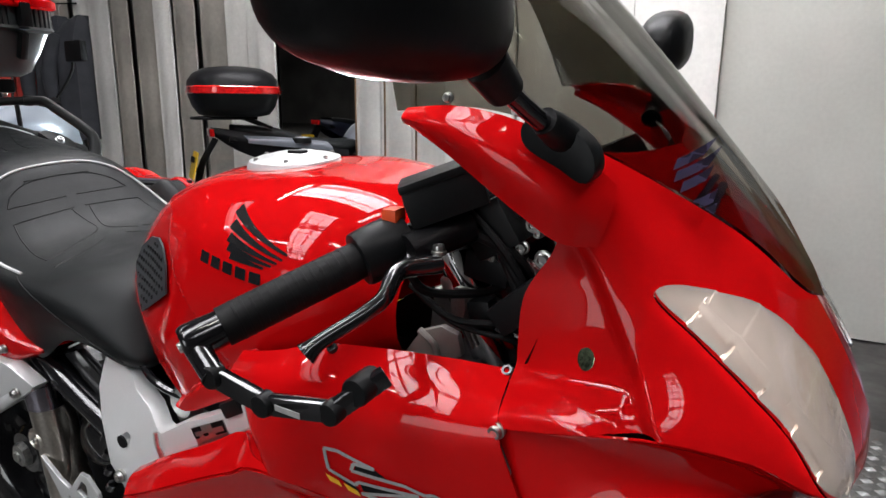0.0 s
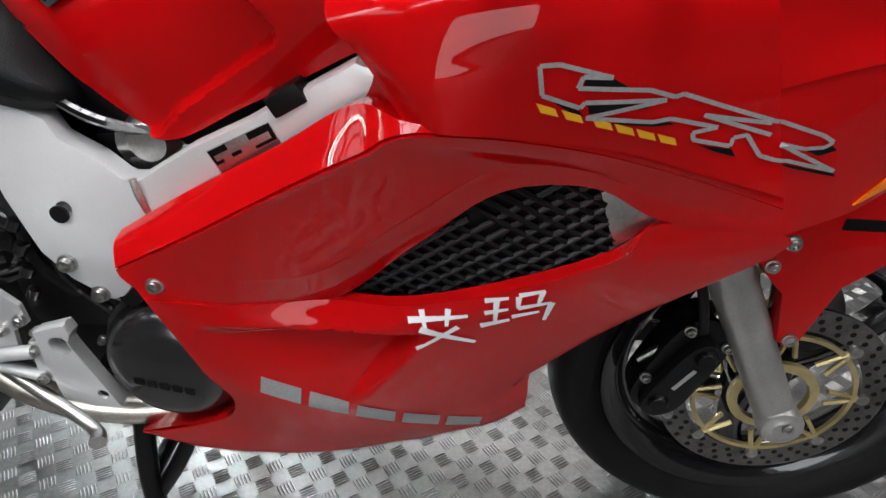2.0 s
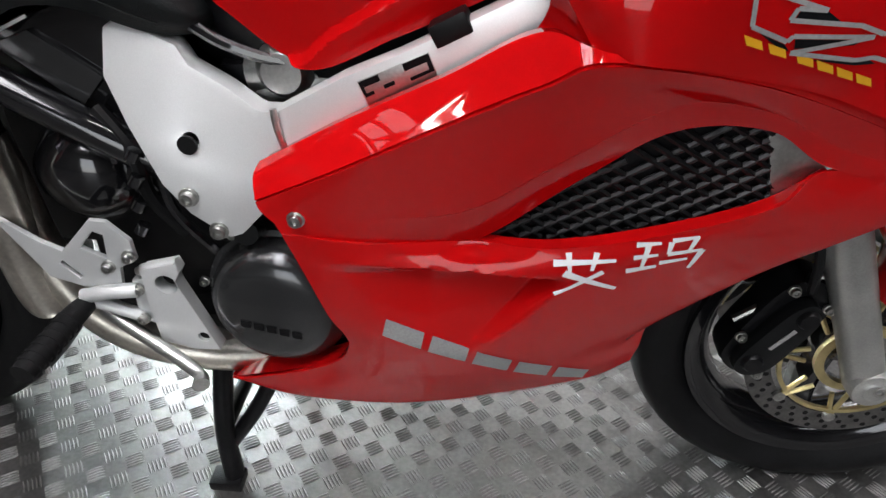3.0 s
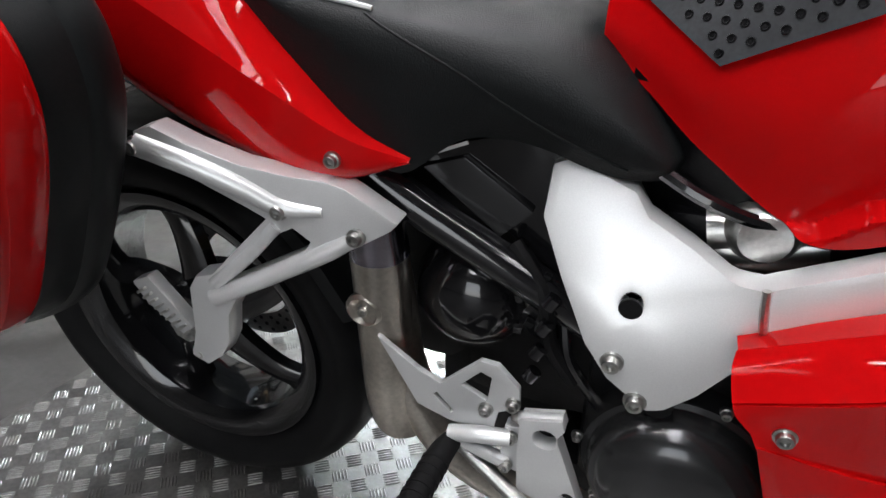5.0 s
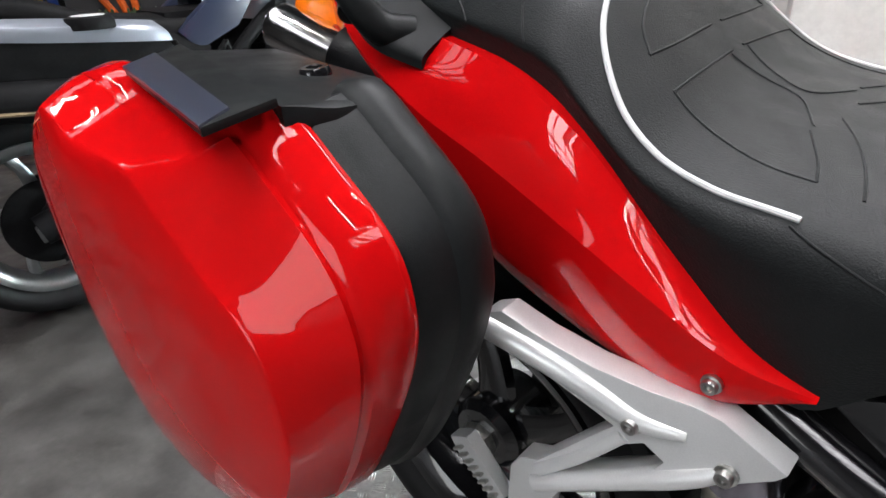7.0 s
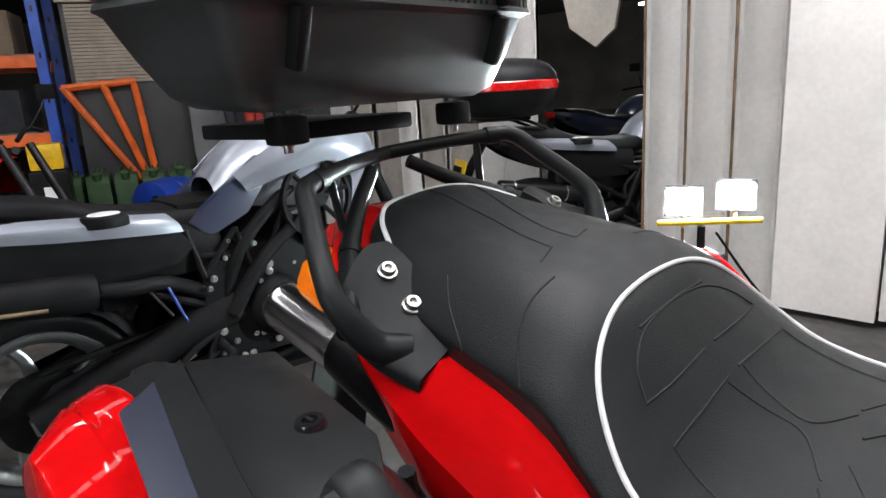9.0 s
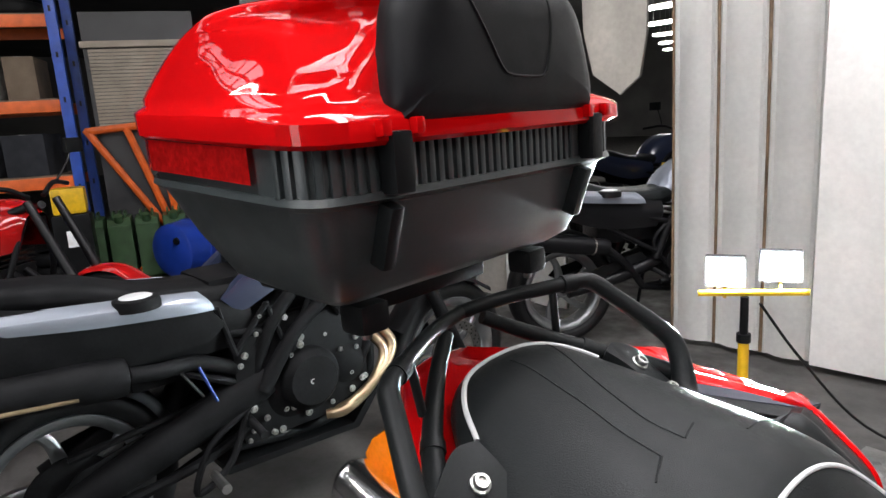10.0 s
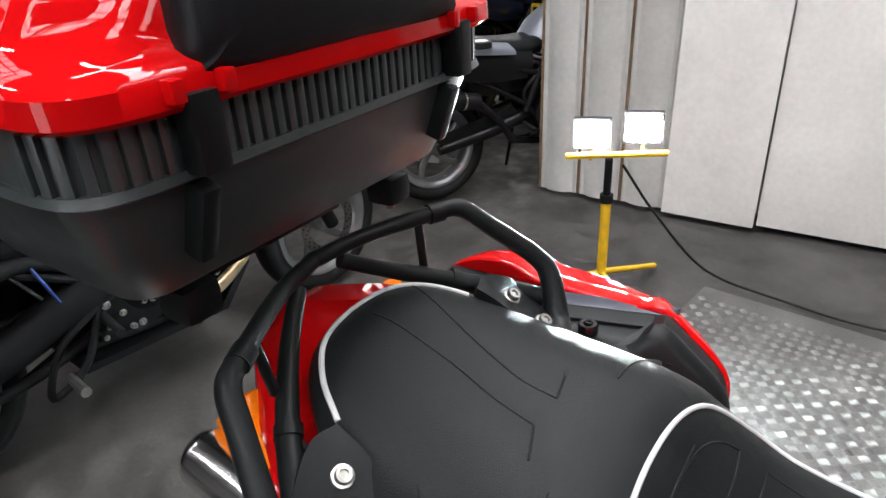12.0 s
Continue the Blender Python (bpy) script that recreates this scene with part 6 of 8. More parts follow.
for ob in left_case.children_recursive:
    me = ob.data.copy()
    me.transform(Matrix.Diagonal((1, -1, 1, 1)))
    me.flip_normals()
    ob.data = me
    if ob.name.split(".")[0] in ("carry_handle", "handle_edge", "lock_plate"):
        me.transform(Matrix.Translation((0, -0.045, -0.018)))

CASE_TURN = Matrix.Translation((-0.755, -0.148, 1.30)) @ pose(0, 0, 0, -4.0, 0, 2.0) @ Matrix.Translation((0.755, 0.148, -1.30))
top = thing("top_case", "large red top case with black base and backrest pad", "top case", LEAN @ CASE_TURN)


def plan_ring(z, front, rear, half, n=144):
    """A rounded outline in x and y at one height."""
    low = max(0.0, min(1.0, (1.332 - z) / 0.02))
    rear += 0.034 + 0.040 * low
    pts = []
    for k in range(n):
        t = 2 * math.pi * k / n
        c, s = math.cos(t), math.sin(t)
        e = 0.33 - 0.09 * low if c > 0 else 0.42
        sx = math.copysign(abs(c) ** e, c)
        sy = math.copysign(abs(s) ** e, s)
        mid, ext = (front + rear) / 2, (front - rear) / 2
        x = mid + ext * sx
        y = half * sy
        if c < 0:
            y *= 1 - (0.44 + 0.06 * low) * max(0.0, -sx - 0.35) ** 1.5
        if c > 0:
            x += 0.006 * (1 - sy * sy) + 0.015 * low * abs(sy) ** 5
        up = max(0.0, min(1.0, (z - 1.325) / 0.08))
        near = max(0.0, min(1.0, (x + 0.95) / 0.17))
        y *= 1 - 0.23 * up * near * (2 - near)
        pts.append(Vector((x, y, z + 0.066 * (-0.76 - x) * (1 - 0.6 * up))))
    return pts


def plan_shell(spec, cap=True):
    bm = grid([plan_ring(*s) for s in spec], wrap=True, cap=cap)
    bmesh.ops.recalc_face_normals(bm, faces=bm.faces)
    return bm


# the lit sheen of the base is put into a paler, teal-tinged colour
GREYCASE = mat("sheen_grey_case_plastic", (0.036, 0.043, 0.044), 0.36, spec=0.7, bump=0.14, bump_scale=1100, grain=0.2, grain_scale=300, stain=0.25, stain_scale=6, rough_var=0.08)
part("base", plan_shell([(1.145, -0.87, -1.02, 0.13), (1.148, -0.826, -1.07, 0.17), (1.160, -0.808, -1.10, 0.188), (1.20, -0.79, -1.145, 0.207), (1.244, -0.775, -1.185, 0.224), (1.250, -0.763, -1.197, 0.233), (1.256, -0.765, -1.195, 0.231)]), GREYCASE, top, "black textured plastic base")
part("rib_band", plan_shell([(1.250, -0.770, -1.190, 0.228), (1.300, -0.770, -1.190, 0.228)]), GREYCASE, top)
ring = plan_ring(1.277, -0.770, -1.190, 0.228, 1600)
ribs = []
left = 0.0
for p, q in zip(ring, ring[1:] + ring[:1]):
    d = q - p
    while left < d.length:
        r = p + d * (left / d.length)
        if r.x > -0.805 and not (r.x > -0.80 and any(abs(r.y - k) < 0.0145 for k in (-0.148, 0.148))):
            ribs.append((r, math.atan2(d.y, d.x)))
        left += 0.0112
    left -= d.length
for p, a in ribs:
    part("rib", box(p, (0.0070, 0.009, 0.045), 0.0022, Matrix.Rotation(a, 4, "Z")), GREYCASE, top)
LID = [(1.292, -0.764, -1.198, 0.228), (1.293, -0.756, -1.206, 0.234), (1.297, -0.752, -1.210, 0.238), (1.312, -0.753, -1.211, 0.238), (1.317, -0.755, -1.209, 0.236), (1.321, -0.762, -1.202, 0.228), (1.324, -0.768, -1.196, 0.222), (1.332, -0.772, -1.190, 0.218), (1.352, -0.775, -1.172, 0.211), (1.375, -0.778, -1.143, 0.204), (1.394, -0.782, -1.108, 0.198), (1.405, -0.783, -1.080, 0.193), (1.413, -0.782, -1.055, 0.187), (1.420, -0.784, -1.025, 0.176), (1.426, -0.79, -1.0, 0.15), (1.431, -0.80, -0.97, 0.11), (1.433, -0.82, -0.95, 0.05)]
lid_rows = LID[:8]
upper = cr([(q[1], q[2], q[3]) for q in LID[7:]], 54)
heights = cr([(q[0], 0, 0) for q in LID[7:]], 54)
lid_rows += [(h.x, p.x, p.y, p.z) for h, p in zip(heights[1:], upper[1:])]
lid_bm = grid([plan_ring(*q, n=300) for q in lid_rows], wrap=True, cap=True)


def step(v):
    v = max(0.0, min(1.0, v))
    return v * v * (3 - 2 * v)


EDGE = [(1.325, -0.812), (1.354, -0.818), (1.368, -0.833), (1.385, -0.860), (1.400, -0.902), (1.420, -0.958)]
for v in lid_bm.verts:
    # hollow flank between the rounded rear and the backrest
    z = v.co.z - 0.066 * (-0.76 - v.co.x) * 0.4
    edge = EDGE[-1][1]
    for (z0, x0), (z1, x1) in zip(EDGE, EDGE[1:]):
        if z < z1:
            edge = x0 + (x1 - x0) * max(0.0, z - z0) / (z1 - z0)
            break
    u = max(0.0, min(1.0, (v.co.x - edge) / 0.055))
    f = (1 - (1 - u) ** 2) * step((-0.770 - v.co.x) / 0.03) * step((z - 1.326) / 0.016) * step((1.424 - z) / 0.032) * step((abs(v.co.y) - 0.09) / 0.03)
    v.co.y -= math.copysign(0.027 * f, v.co.y)
bmesh.ops.recalc_face_normals(lid_bm, faces=lid_bm.faces)
part("lid", lid_bm, RED, top, "glossy red domed lid with hollow flanks")
pad_out = ring_cr([(0, y, z) for y, z in ((-0.128, 1.306), (-0.142, 1.314), (-0.144, 1.335), (-0.133, 1.39), (-0.122, 1.415), (-0.106, 1.427), (-0.06, 1.430), (0.06, 1.430), (0.106, 1.427), (0.122, 1.415), (0.133, 1.39), (0.144, 1.335), (0.142, 1.314), (0.128, 1.306), (0, 1.305))], 60)
rows = []
for shrink, xx in ((0.004, -0.778), (0.0, -0.764), (0.0, -0.758), (0.003, -0.749), (0.010, -0.7425), (0.020, -0.739), (0.032, -0.7375), (0.07, -0.7365), (0.12, -0.736)):
    row = []
    for p in pad_out:
        d = Vector((0, p.y, p.z - 1.372))
        hz = min(1.0, shrink / 0.155)
        q = Vector((xx - 0.34 * max(0.0, p.z - 1.32), p.y * (1 - hz), 1.372 + (p.z - 1.372) * (1 - min(0.98, shrink / 0.066 if shrink < 0.02 else 0.30 + (shrink - 0.02) * 6.3))))
        q.x = xx - 0.06 * max(0.0, q.z - 1.315)
        row.append(q)
    rows.append(row)
pad_bm = grid(rows, wrap=True, cap=True)
bmesh.ops.recalc_face_normals(pad_bm, faces=pad_bm.faces)
pad2 = part("backrest_pad", pad_bm, mat("pad_rubber", (0.008, 0.008, 0.009), 0.42, spec=0.15, bump=0.10, bump_scale=900, grain=0.2, grain_scale=200, stain=0.25, stain_scale=7, rough_var=0.1), top, "black moulded backrest pad")
ptree = skin(pad2)
seam = []
for y, z, down in ((-0.082, 1.44, 1.6), (-0.074, 1.435, 0.9), (-0.062, 1.412, 0), (-0.045, 1.385, 0), (-0.030, 1.360, 0), (-0.022, 1.349, 0), (-0.010, 1.344, 0), (0.03, 1.342, 0), (0.042, 1.345, 0), (0.050, 1.358, 0), (0.058, 1.385, 0), (0.061, 1.412, 0), (0.062, 1.435, 0.9), (0.058, 1.44, 1.6)):
    hit, _, _, _ = ptree.ray_cast(Vector((-0.70, y, z + 0.05 * down)), Vector((-1, 0, -down)).normalized())
    if hit is not None:
        seam.append(hit + Vector((0.0003, 0, 0.0003 * down)))
part("pad_seam", tube(seam, 0.0013, n=6, seg=60), DARK, pad2)
for side in (-1, 1):
    latch = part("latch", box((-0.7525, side * 0.148, 1.278), (0.02, 0.022, 0.05), 0.004), BLACK, top, "black latch with red hinge tabs")
    part("hinge_tab", box((-0.7465, side * 0.148 - 0.018, 1.306), (0.014, 0.010, 0.014), 0.003), RED, latch)
    part("hinge_tab", box((-0.7465, side * 0.148 + 0.018, 1.306), (0.014, 0.010, 0.014), 0.003), RED, latch)
    part("base_rib", box((-0.776, side * 0.148, 1.218), (0.026, 0.015, 0.058), 0.004, Matrix.Rotation(radians(20), 4, "Y")), CASE, top, "worn black moulded rib")
ring = [p for p in plan_ring(1.277, -0.762, -1.200, 0.234, 240)]
sel = [p for p in ring if p.x < -0.824]
sel.sort(key=lambda p: math.atan2(p.y, -(p.x + 1.0)))
lens_bm = grid([[p + Vector((0, 0, h)) for p in sel] for h in (-0.013, -0.009, 0.006, 0.018, 0.021)])
bmesh.ops.solidify(lens_bm, geom=list(lens_bm.faces), thickness=0.004)
part("reflector_band", lens_bm, REDLENS, top, "red reflective band round the rear")
part("mount_plate", box((-0.98, 0, 1.128), (0.22, 0.18, 0.02), 0.006), CASE, top, "black mounting plate")
for side in (-1, 1):
    part("mount_foot", box((-0.835, side * 0.13, 1.132), (0.035, 0.035, 0.03), 0.008), BLACK, top)
    bolt(top, (-0.835, side * 0.13, 1.115), 0.008, "bolt", (0, 0, -1), 0.01)

# ---- setting ----
CONCRETE = mat("concrete_floor", (0.046, 0.043, 0.040), 0.5, grain=0.3, grain_scale=60, stain=0.6, stain_scale=2.2, bump=0.3, bump_scale=60, rough_var=0.22)
PLATE = mat("tread_plate_steel", (0.22, 0.216, 0.209), 0.42, metal=0.85, grain=0.2, grain_scale=120, stain=0.3, stain_scale=3.5, bump=0.1, bump_scale=150, rough_var=0.12)
# bars a little lighter than the plate between them
BARS = mat("lighter_tread_bar", (0.27, 0.267, 0.26), 0.5, metal=0.8, grain=0.2, grain_scale=120, stain=0.35, stain_scale=5, rough_var=0.1)
PANEL = mat("painted_sheet_panel", (0.87, 0.86, 0.83), 0.5, stain=0.18, stain_scale=1.2, grain=0.06, grain_scale=40, bump=0.05, bump_scale=30)
GREYWALL = mat("painted_block_wall", (0.55, 0.55, 0.51), 0.6, stain=0.12, stain_scale=1.5, grain=0.05, grain_scale=50, bump=0.1, bump_scale=25)
DIRTY = mat("dirty_sheet_panel", (0.50, 0.47, 0.42), 0.6, stain=0.4, stain_scale=1.4, grain=0.1, grain_scale=30)
ROOFM = mat("roof_sheet", (0.12, 0.12, 0.12), 0.6, stain=0.3, stain_scale=0.8, grain=0.1, grain_scale=20)
BRICKY = mat("far_wall", (0.16, 0.155, 0.15), 0.7, stain=0.3, stain_scale=0.7, grain=0.1, grain_scale=20)


def structure(name, bm, material, label=""):
    ob = part(name, bm, material)
    return tagged(ob, label, "", "", "structure")


structure("floor", box((-9.0, 10, -0.06), (40, 34, 0.1), 0), CONCRETE, "worn grey concrete workshop floor")
structure("wall_back", box((-9.0, 26.95, 2.3), (40, 0.1, 4.7), 0), BRICKY, "far wall of the hall")
structure("wall_rear", box((-28.95, 10, 2.3), (0.1, 34, 4.7), 0), BRICKY)
structure("wall_front", box((10.95, 10, 2.3), (0.1, 34, 4.7), 0), BRICKY)
# the doorway is unseen, cut only to hold the side fill
for x0, x1, z0, z1 in ((-29.0, -1.52, -0.05, 4.65), (1.12, 11.0, -0.05, 4.65), (-1.52, 1.12, 3.12, 4.65)):
    structure("wall_behind", box(((x0 + x1) / 2, -6.95, (z0 + z1) / 2), (x1 - x0, 0.1, z1 - z0), 0), BRICKY, "wall with an added opening for the side fill")
# roof with roof lights, the back one added for fill, glazing bars, steel trusses
roof = bmesh.new()
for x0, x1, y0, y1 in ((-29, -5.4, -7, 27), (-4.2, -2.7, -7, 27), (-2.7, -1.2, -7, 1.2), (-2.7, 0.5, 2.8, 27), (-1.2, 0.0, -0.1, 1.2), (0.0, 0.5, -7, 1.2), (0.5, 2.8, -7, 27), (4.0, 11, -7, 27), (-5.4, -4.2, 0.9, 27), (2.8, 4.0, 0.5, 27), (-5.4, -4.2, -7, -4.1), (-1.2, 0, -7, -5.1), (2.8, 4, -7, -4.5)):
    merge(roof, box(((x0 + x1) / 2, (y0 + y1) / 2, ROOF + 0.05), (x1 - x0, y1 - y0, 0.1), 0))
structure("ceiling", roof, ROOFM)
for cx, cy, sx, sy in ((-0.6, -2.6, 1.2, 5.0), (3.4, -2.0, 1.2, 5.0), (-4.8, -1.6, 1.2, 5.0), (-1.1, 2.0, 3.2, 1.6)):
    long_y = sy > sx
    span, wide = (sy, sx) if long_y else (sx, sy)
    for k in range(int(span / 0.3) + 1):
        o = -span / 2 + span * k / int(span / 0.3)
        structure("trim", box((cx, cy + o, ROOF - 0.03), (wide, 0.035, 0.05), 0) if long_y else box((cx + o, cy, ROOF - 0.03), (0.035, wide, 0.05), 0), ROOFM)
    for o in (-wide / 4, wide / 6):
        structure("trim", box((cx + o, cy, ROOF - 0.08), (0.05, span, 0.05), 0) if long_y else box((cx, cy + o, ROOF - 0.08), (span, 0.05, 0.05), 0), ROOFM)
for y in (-5.4, -3.4, -1.1, 2.35):
    for z in (ROOF - 0.16, ROOF - 0.62):
        structure("roof_beam", box((-2.0, y, z), (16, 0.07, 0.07), 0), ROOFM)
    for k in range(26):
        x = -10 + 16 * k / 26
        structure("roof_beam", tube([(x, y, ROOF - (0.16 if k % 2 else 0.62)), (x + 16 / 26, y, ROOF - (0.62 if k % 2 else 0.16))], 0.02, n=6, seg=2), ROOFM)

# tread plate under the motorcycle, its bars in crossed groups of five
TURN = Matrix.Translation((-1.22, -0.3, 0)) @ Matrix.Rotation(radians(-8.5), 4, "Z")
plate_ob = structure("tread_plate", box((0, 0.315, -0.0045), (3.9, 2.67, 0.007), 0.001), PLATE, "steel five-bar tread plate on the floor")
plate_ob.data.transform(TURN @ Matrix.Translation((1.95, 0.72, 0)))
tab = []
for k in range(5):
    f = k / 4
    h = 0.0026 * (0.25 + 0.75 * math.sin(math.pi * f) ** 0.6)
    w = 0.0021 * (0.30 + 0.70 * math.sin(math.pi * f) ** 0.6)
    xx = 0.0135 * (2 * f - 1)
    tab.append([Vector((xx, -w, -0.001)), Vector((xx, -w * 0.45, h)), Vector((xx, w * 0.45, h)), Vector((xx, w, -0.001))])
vs = [p for row in tab for p in row]
fs = [[4 * r + q, 4 * r + q + 1, 4 * r + q + 5, 4 * r + q + 4] for r in range(4) for q in range(3)]
verts, faces = [], []
pitch = 0.041
for i in range(94):
    for j in range(78):
        cx, cy = 0.03 + i * pitch, -0.89 + j * pitch
        p = TURN @ Vector((cx, cy, 0))
        if cy < -0.29 or p.x > 2.4:
            continue
        a = radians(45 if (i + j) % 2 else -45)
        c, s = math.cos(a), math.sin(a)
        for b in range(5):
            o = (b - 2) * 0.0058
            base = len(verts)
            for v in vs:
                x, y = v.x, v.y + o
                verts.append((cx + c * x - s * y, cy + s * x + c * y, v.z - 0.0008))
            faces += [[base + q for q in f] for f in fs]
me = bpy.data.meshes.new("tread_bars")
me.from_pydata(verts, [], faces)
me.transform(TURN)
me.materials.append(BARS)
me.polygons.foreach_set("use_smooth", [True] * len(me.polygons))
bars = new("tread_bars", me)
bars.parent = plate_ob
tagged(bars, kind="stuff")


# ---- wall of sheet panels ----


def sheet(name, x0, x1, y, z0, z1, material, parent=None, bulge=0.02):
    """One formed sheet: slightly bowed, with folded edges."""
    w = x1 - x0
    prof = [(0, 0.03), (0.0, 0.004), (0.012, -0.004), (0.03, 0.0), (w * 0.3, -bulge * 0.8), (w * 0.5, -bulge), (w * 0.7, -bulge * 0.8), (w - 0.03, 0.0), (w - 0.012, -0.004), (w, 0.004), (w, 0.03)]
    bm = grid([[Vector((x0 + a, y + b, z)) for a, b in prof] for z in (z0, z0 + 0.3, (z0 + z1) / 2, z1)])
    bmesh.ops.solidify(bm, geom=list(bm.faces), thickness=0.003)
    return part(name, bm, material, parent)


back_rail = structure("wall_left", box((-4.2, 2.86, 2.9), (4.6, 0.04, 0.12), 0.003), DIRTY, "fence of pale formed steel sheets")
for k, (x0, x1) in enumerate(((-1.97, -1.735), (-1.735, -1.495), (-1.495, -1.25))):
    sheet("panel", x0 + 0.006, x1 - 0.006, 2.74, 0.02, 3.3, PANEL, back_rail, 0.028)
x = -2.72
k = 0
while x > -6.4:
    w = (0.27, 0.24, 0.29, 0.25, 0.22)[k % 5]
    gap = 0.05 if k in (3, 6, 10) else 0.008
    sheet("panel", x - w, x, 2.80 + 0.02 * (k % 3), 0.03, 3.2, DIRTY if k in (2, 3, 5, 6, 9) else PANEL, back_rail, 0.018)
    x -= w + gap
    k += 1
RUSTY = mat("rusty_seam", (0.16, 0.10, 0.055), 0.75, stain=0.5, stain_scale=9, grain=0.3, grain_scale=60)
for x in (-1.97, -1.735, -1.495, -1.25):
    part("seam_strip", tube([(x, 2.744, 0.02), (x + 0.004, 2.742, 1.2), (x - 0.003, 2.744, 2.2), (x, 2.744, 3.3)], [0.010, 0.008, 0.011, 0.009], n=8), RUSTY, back_rail)
for x0, x1, y, tilt in ((-1.24, -0.80, 2.70, 0.4), (-0.797, -0.17, 2.74, 0.2), (-0.168, 0.26, 2.75, 0.1)):
    structure("wall_board", box(((x0 + x1) / 2, y, 1.62), (x1 - x0, 0.03, 3.2), 0.004, Matrix.Rotation(radians(tilt), 4, "Y")), PANEL, "white board standing against the wall")
structure("wall_right", box((0.70, 2.84, 1.7), (0.88, 0.12, 3.4), 0.002), GREYWALL, "pale painted wall")
structure("wall_post", box((1.152, 2.82, 1.7), (0.022, 0.14, 3.4), 0.004), mat("dark_post", (0.12, 0.125, 0.115), 0.5, stain=0.2))
structure("wall_rear_board", box((-0.3, 2.95, 1.7), (2.9, 0.05, 3.4), 0), GREYWALL)
BANNER = bpy.data.materials.new("landscape_print")
BANNER.use_nodes = True
bt = BANNER.node_tree
co = bt.nodes.new("ShaderNodeTexCoord")
sep = bt.nodes.new("ShaderNodeSeparateXYZ")
nz = bt.nodes.new("ShaderNodeTexNoise")
nz.inputs["Scale"].default_value = 3.0
ad = bt.nodes.new("ShaderNodeMath")
ad.operation = "MULTIPLY_ADD"
ad.inputs[1].default_value, ad.inputs[2].default_value = 0.25, 0.0
rp = bt.nodes.new("ShaderNodeValToRGB")
mp = bt.nodes.new("ShaderNodeMapRange")
mp.inputs["From Max"].default_value = 2.6
bt.links.new(co.outputs["Object"], sep.inputs[0])
bt.links.new(co.outputs["Object"], nz.inputs["Vector"])
bt.links.new(nz.outputs["Fac"], ad.inputs[0])
bt.links.new(sep.outputs["Z"], mp.inputs["Value"])
plus = bt.nodes.new("ShaderNodeMath")
bt.links.new(mp.outputs[0], plus.inputs[0])
bt.links.new(ad.outputs[0], plus.inputs[1])
bt.links.new(plus.outputs[0], rp.inputs[0])
el = rp.color_ramp.elements
el[0].position, el[0].color = 0.1, (0.10, 0.09, 0.07, 1)
el[1].position, el[1].color = 0.95, (0.35, 0.42, 0.5, 1)
for pos, c in ((0.28, (0.13, 0.09, 0.045, 1)), (0.42, (0.17, 0.17, 0.05, 1)), (0.55, (0.22, 0.12, 0.045, 1)), (0.68, (0.16, 0.09, 0.04, 1)), (0.76, (0.3, 0.3, 0.3, 1))):
    e = el.new(pos)
    e.color = c
bt.links.new(rp.outputs[0], bt.nodes["Principled BSDF"].inputs["Base Color"])
bt.nodes["Principled BSDF"].inputs["Roughness"].default_value = 0.5
ban = part("display_banner", box((4.2, 6.0, 1.25), (6.2, 0.03, 2.5), 0.003), BANNER)
tagged(ban, "large printed banner of brown fields and hills", "banner")
CARPET = mat("blue_grey_carpet", (0.15, 0.155, 0.2), 0.8, grain=0.25, grain_scale=250, stain=0.2, stain_scale=2, bump=0.4, bump_scale=300)
structure("carpet", box((4.2, 4.0, -0.006), (6.1, 3.95, 0.004), 0), CARPET, "blue-grey carpet tiles")
structure("hanging_sheet", slab([(-2.90, 3.3), (-2.40, 3.3), (-2.41, 1.75), (-2.46, 1.48), (-2.60, 1.38), (-2.80, 1.52), (-2.87, 1.8)], 3.29, 3.32, 0.008), DIRTY, "beige sheet hanging in the opening")
# far hall lamps
NEAR_TUBE = mat("strip_lamp_tube", (1, 0.97, 0.93), 0.4, emit=55)
TUBE = mat("lamp_tube", (1, 0.98, 0.95), 0.4, emit=14)
for base, step, count in ((Vector((-8.7, 8.2, 3.1)), Vector((-1.9, 1.97, 0)), 7), (Vector((-5.2, 9.0, 3.1)), Vector((-1.0, 2.3, 0)), 6)):
    for k in range(count):
        t = part("ceiling_lamp", box(base + step * k, (1.3, 0.25, 0.06), 0.01), TUBE)
        for sx in (-0.5, 0.5):
            part("drop_rod", tube([base + step * k + Vector((sx, 0, 0.02)), base + step * k + Vector((sx, 0, ROOF - 3.1))], 0.01, n=6, seg=2), BOLT, t)
        tagged(t, "bright white strip lamp hung from the roof", "ceiling lamp", "hall lamps")

for x, y, z, turned in ((-1.5, -2.1, 3.6, 0), (1.3, -1.5, 3.6, 0), (-3.3, -0.9, 3.6, 12), (-2.2, 1.2, 3.7, 90), (0.7, 0.9, 3.7, 90)):
    m = pose(x, y, z, 0, 0, turned)
    lamp_ = thing("ceiling_lamp", "twin-tube strip lamp hung from the roof beams", "ceiling lamp", m, "workshop lamps")
    part("lamp_tray", box((0, 0, 0.04), (1.6, 0.16, 0.04), 0.008), ROOFM, lamp_)
    for dy in (-0.04, 0.04):
        part("tube", tube([(-0.75, dy, 0), (0.75, dy, 0)], 0.014, n=10, seg=2), NEAR_TUBE, lamp_)
    for dx in (-0.6, 0.6):
        part("drop_rod", tube([(dx, 0, 0.05), (dx, 0, ROOF - z)], 0.008, n=6, seg=2), BOLT, lamp_)

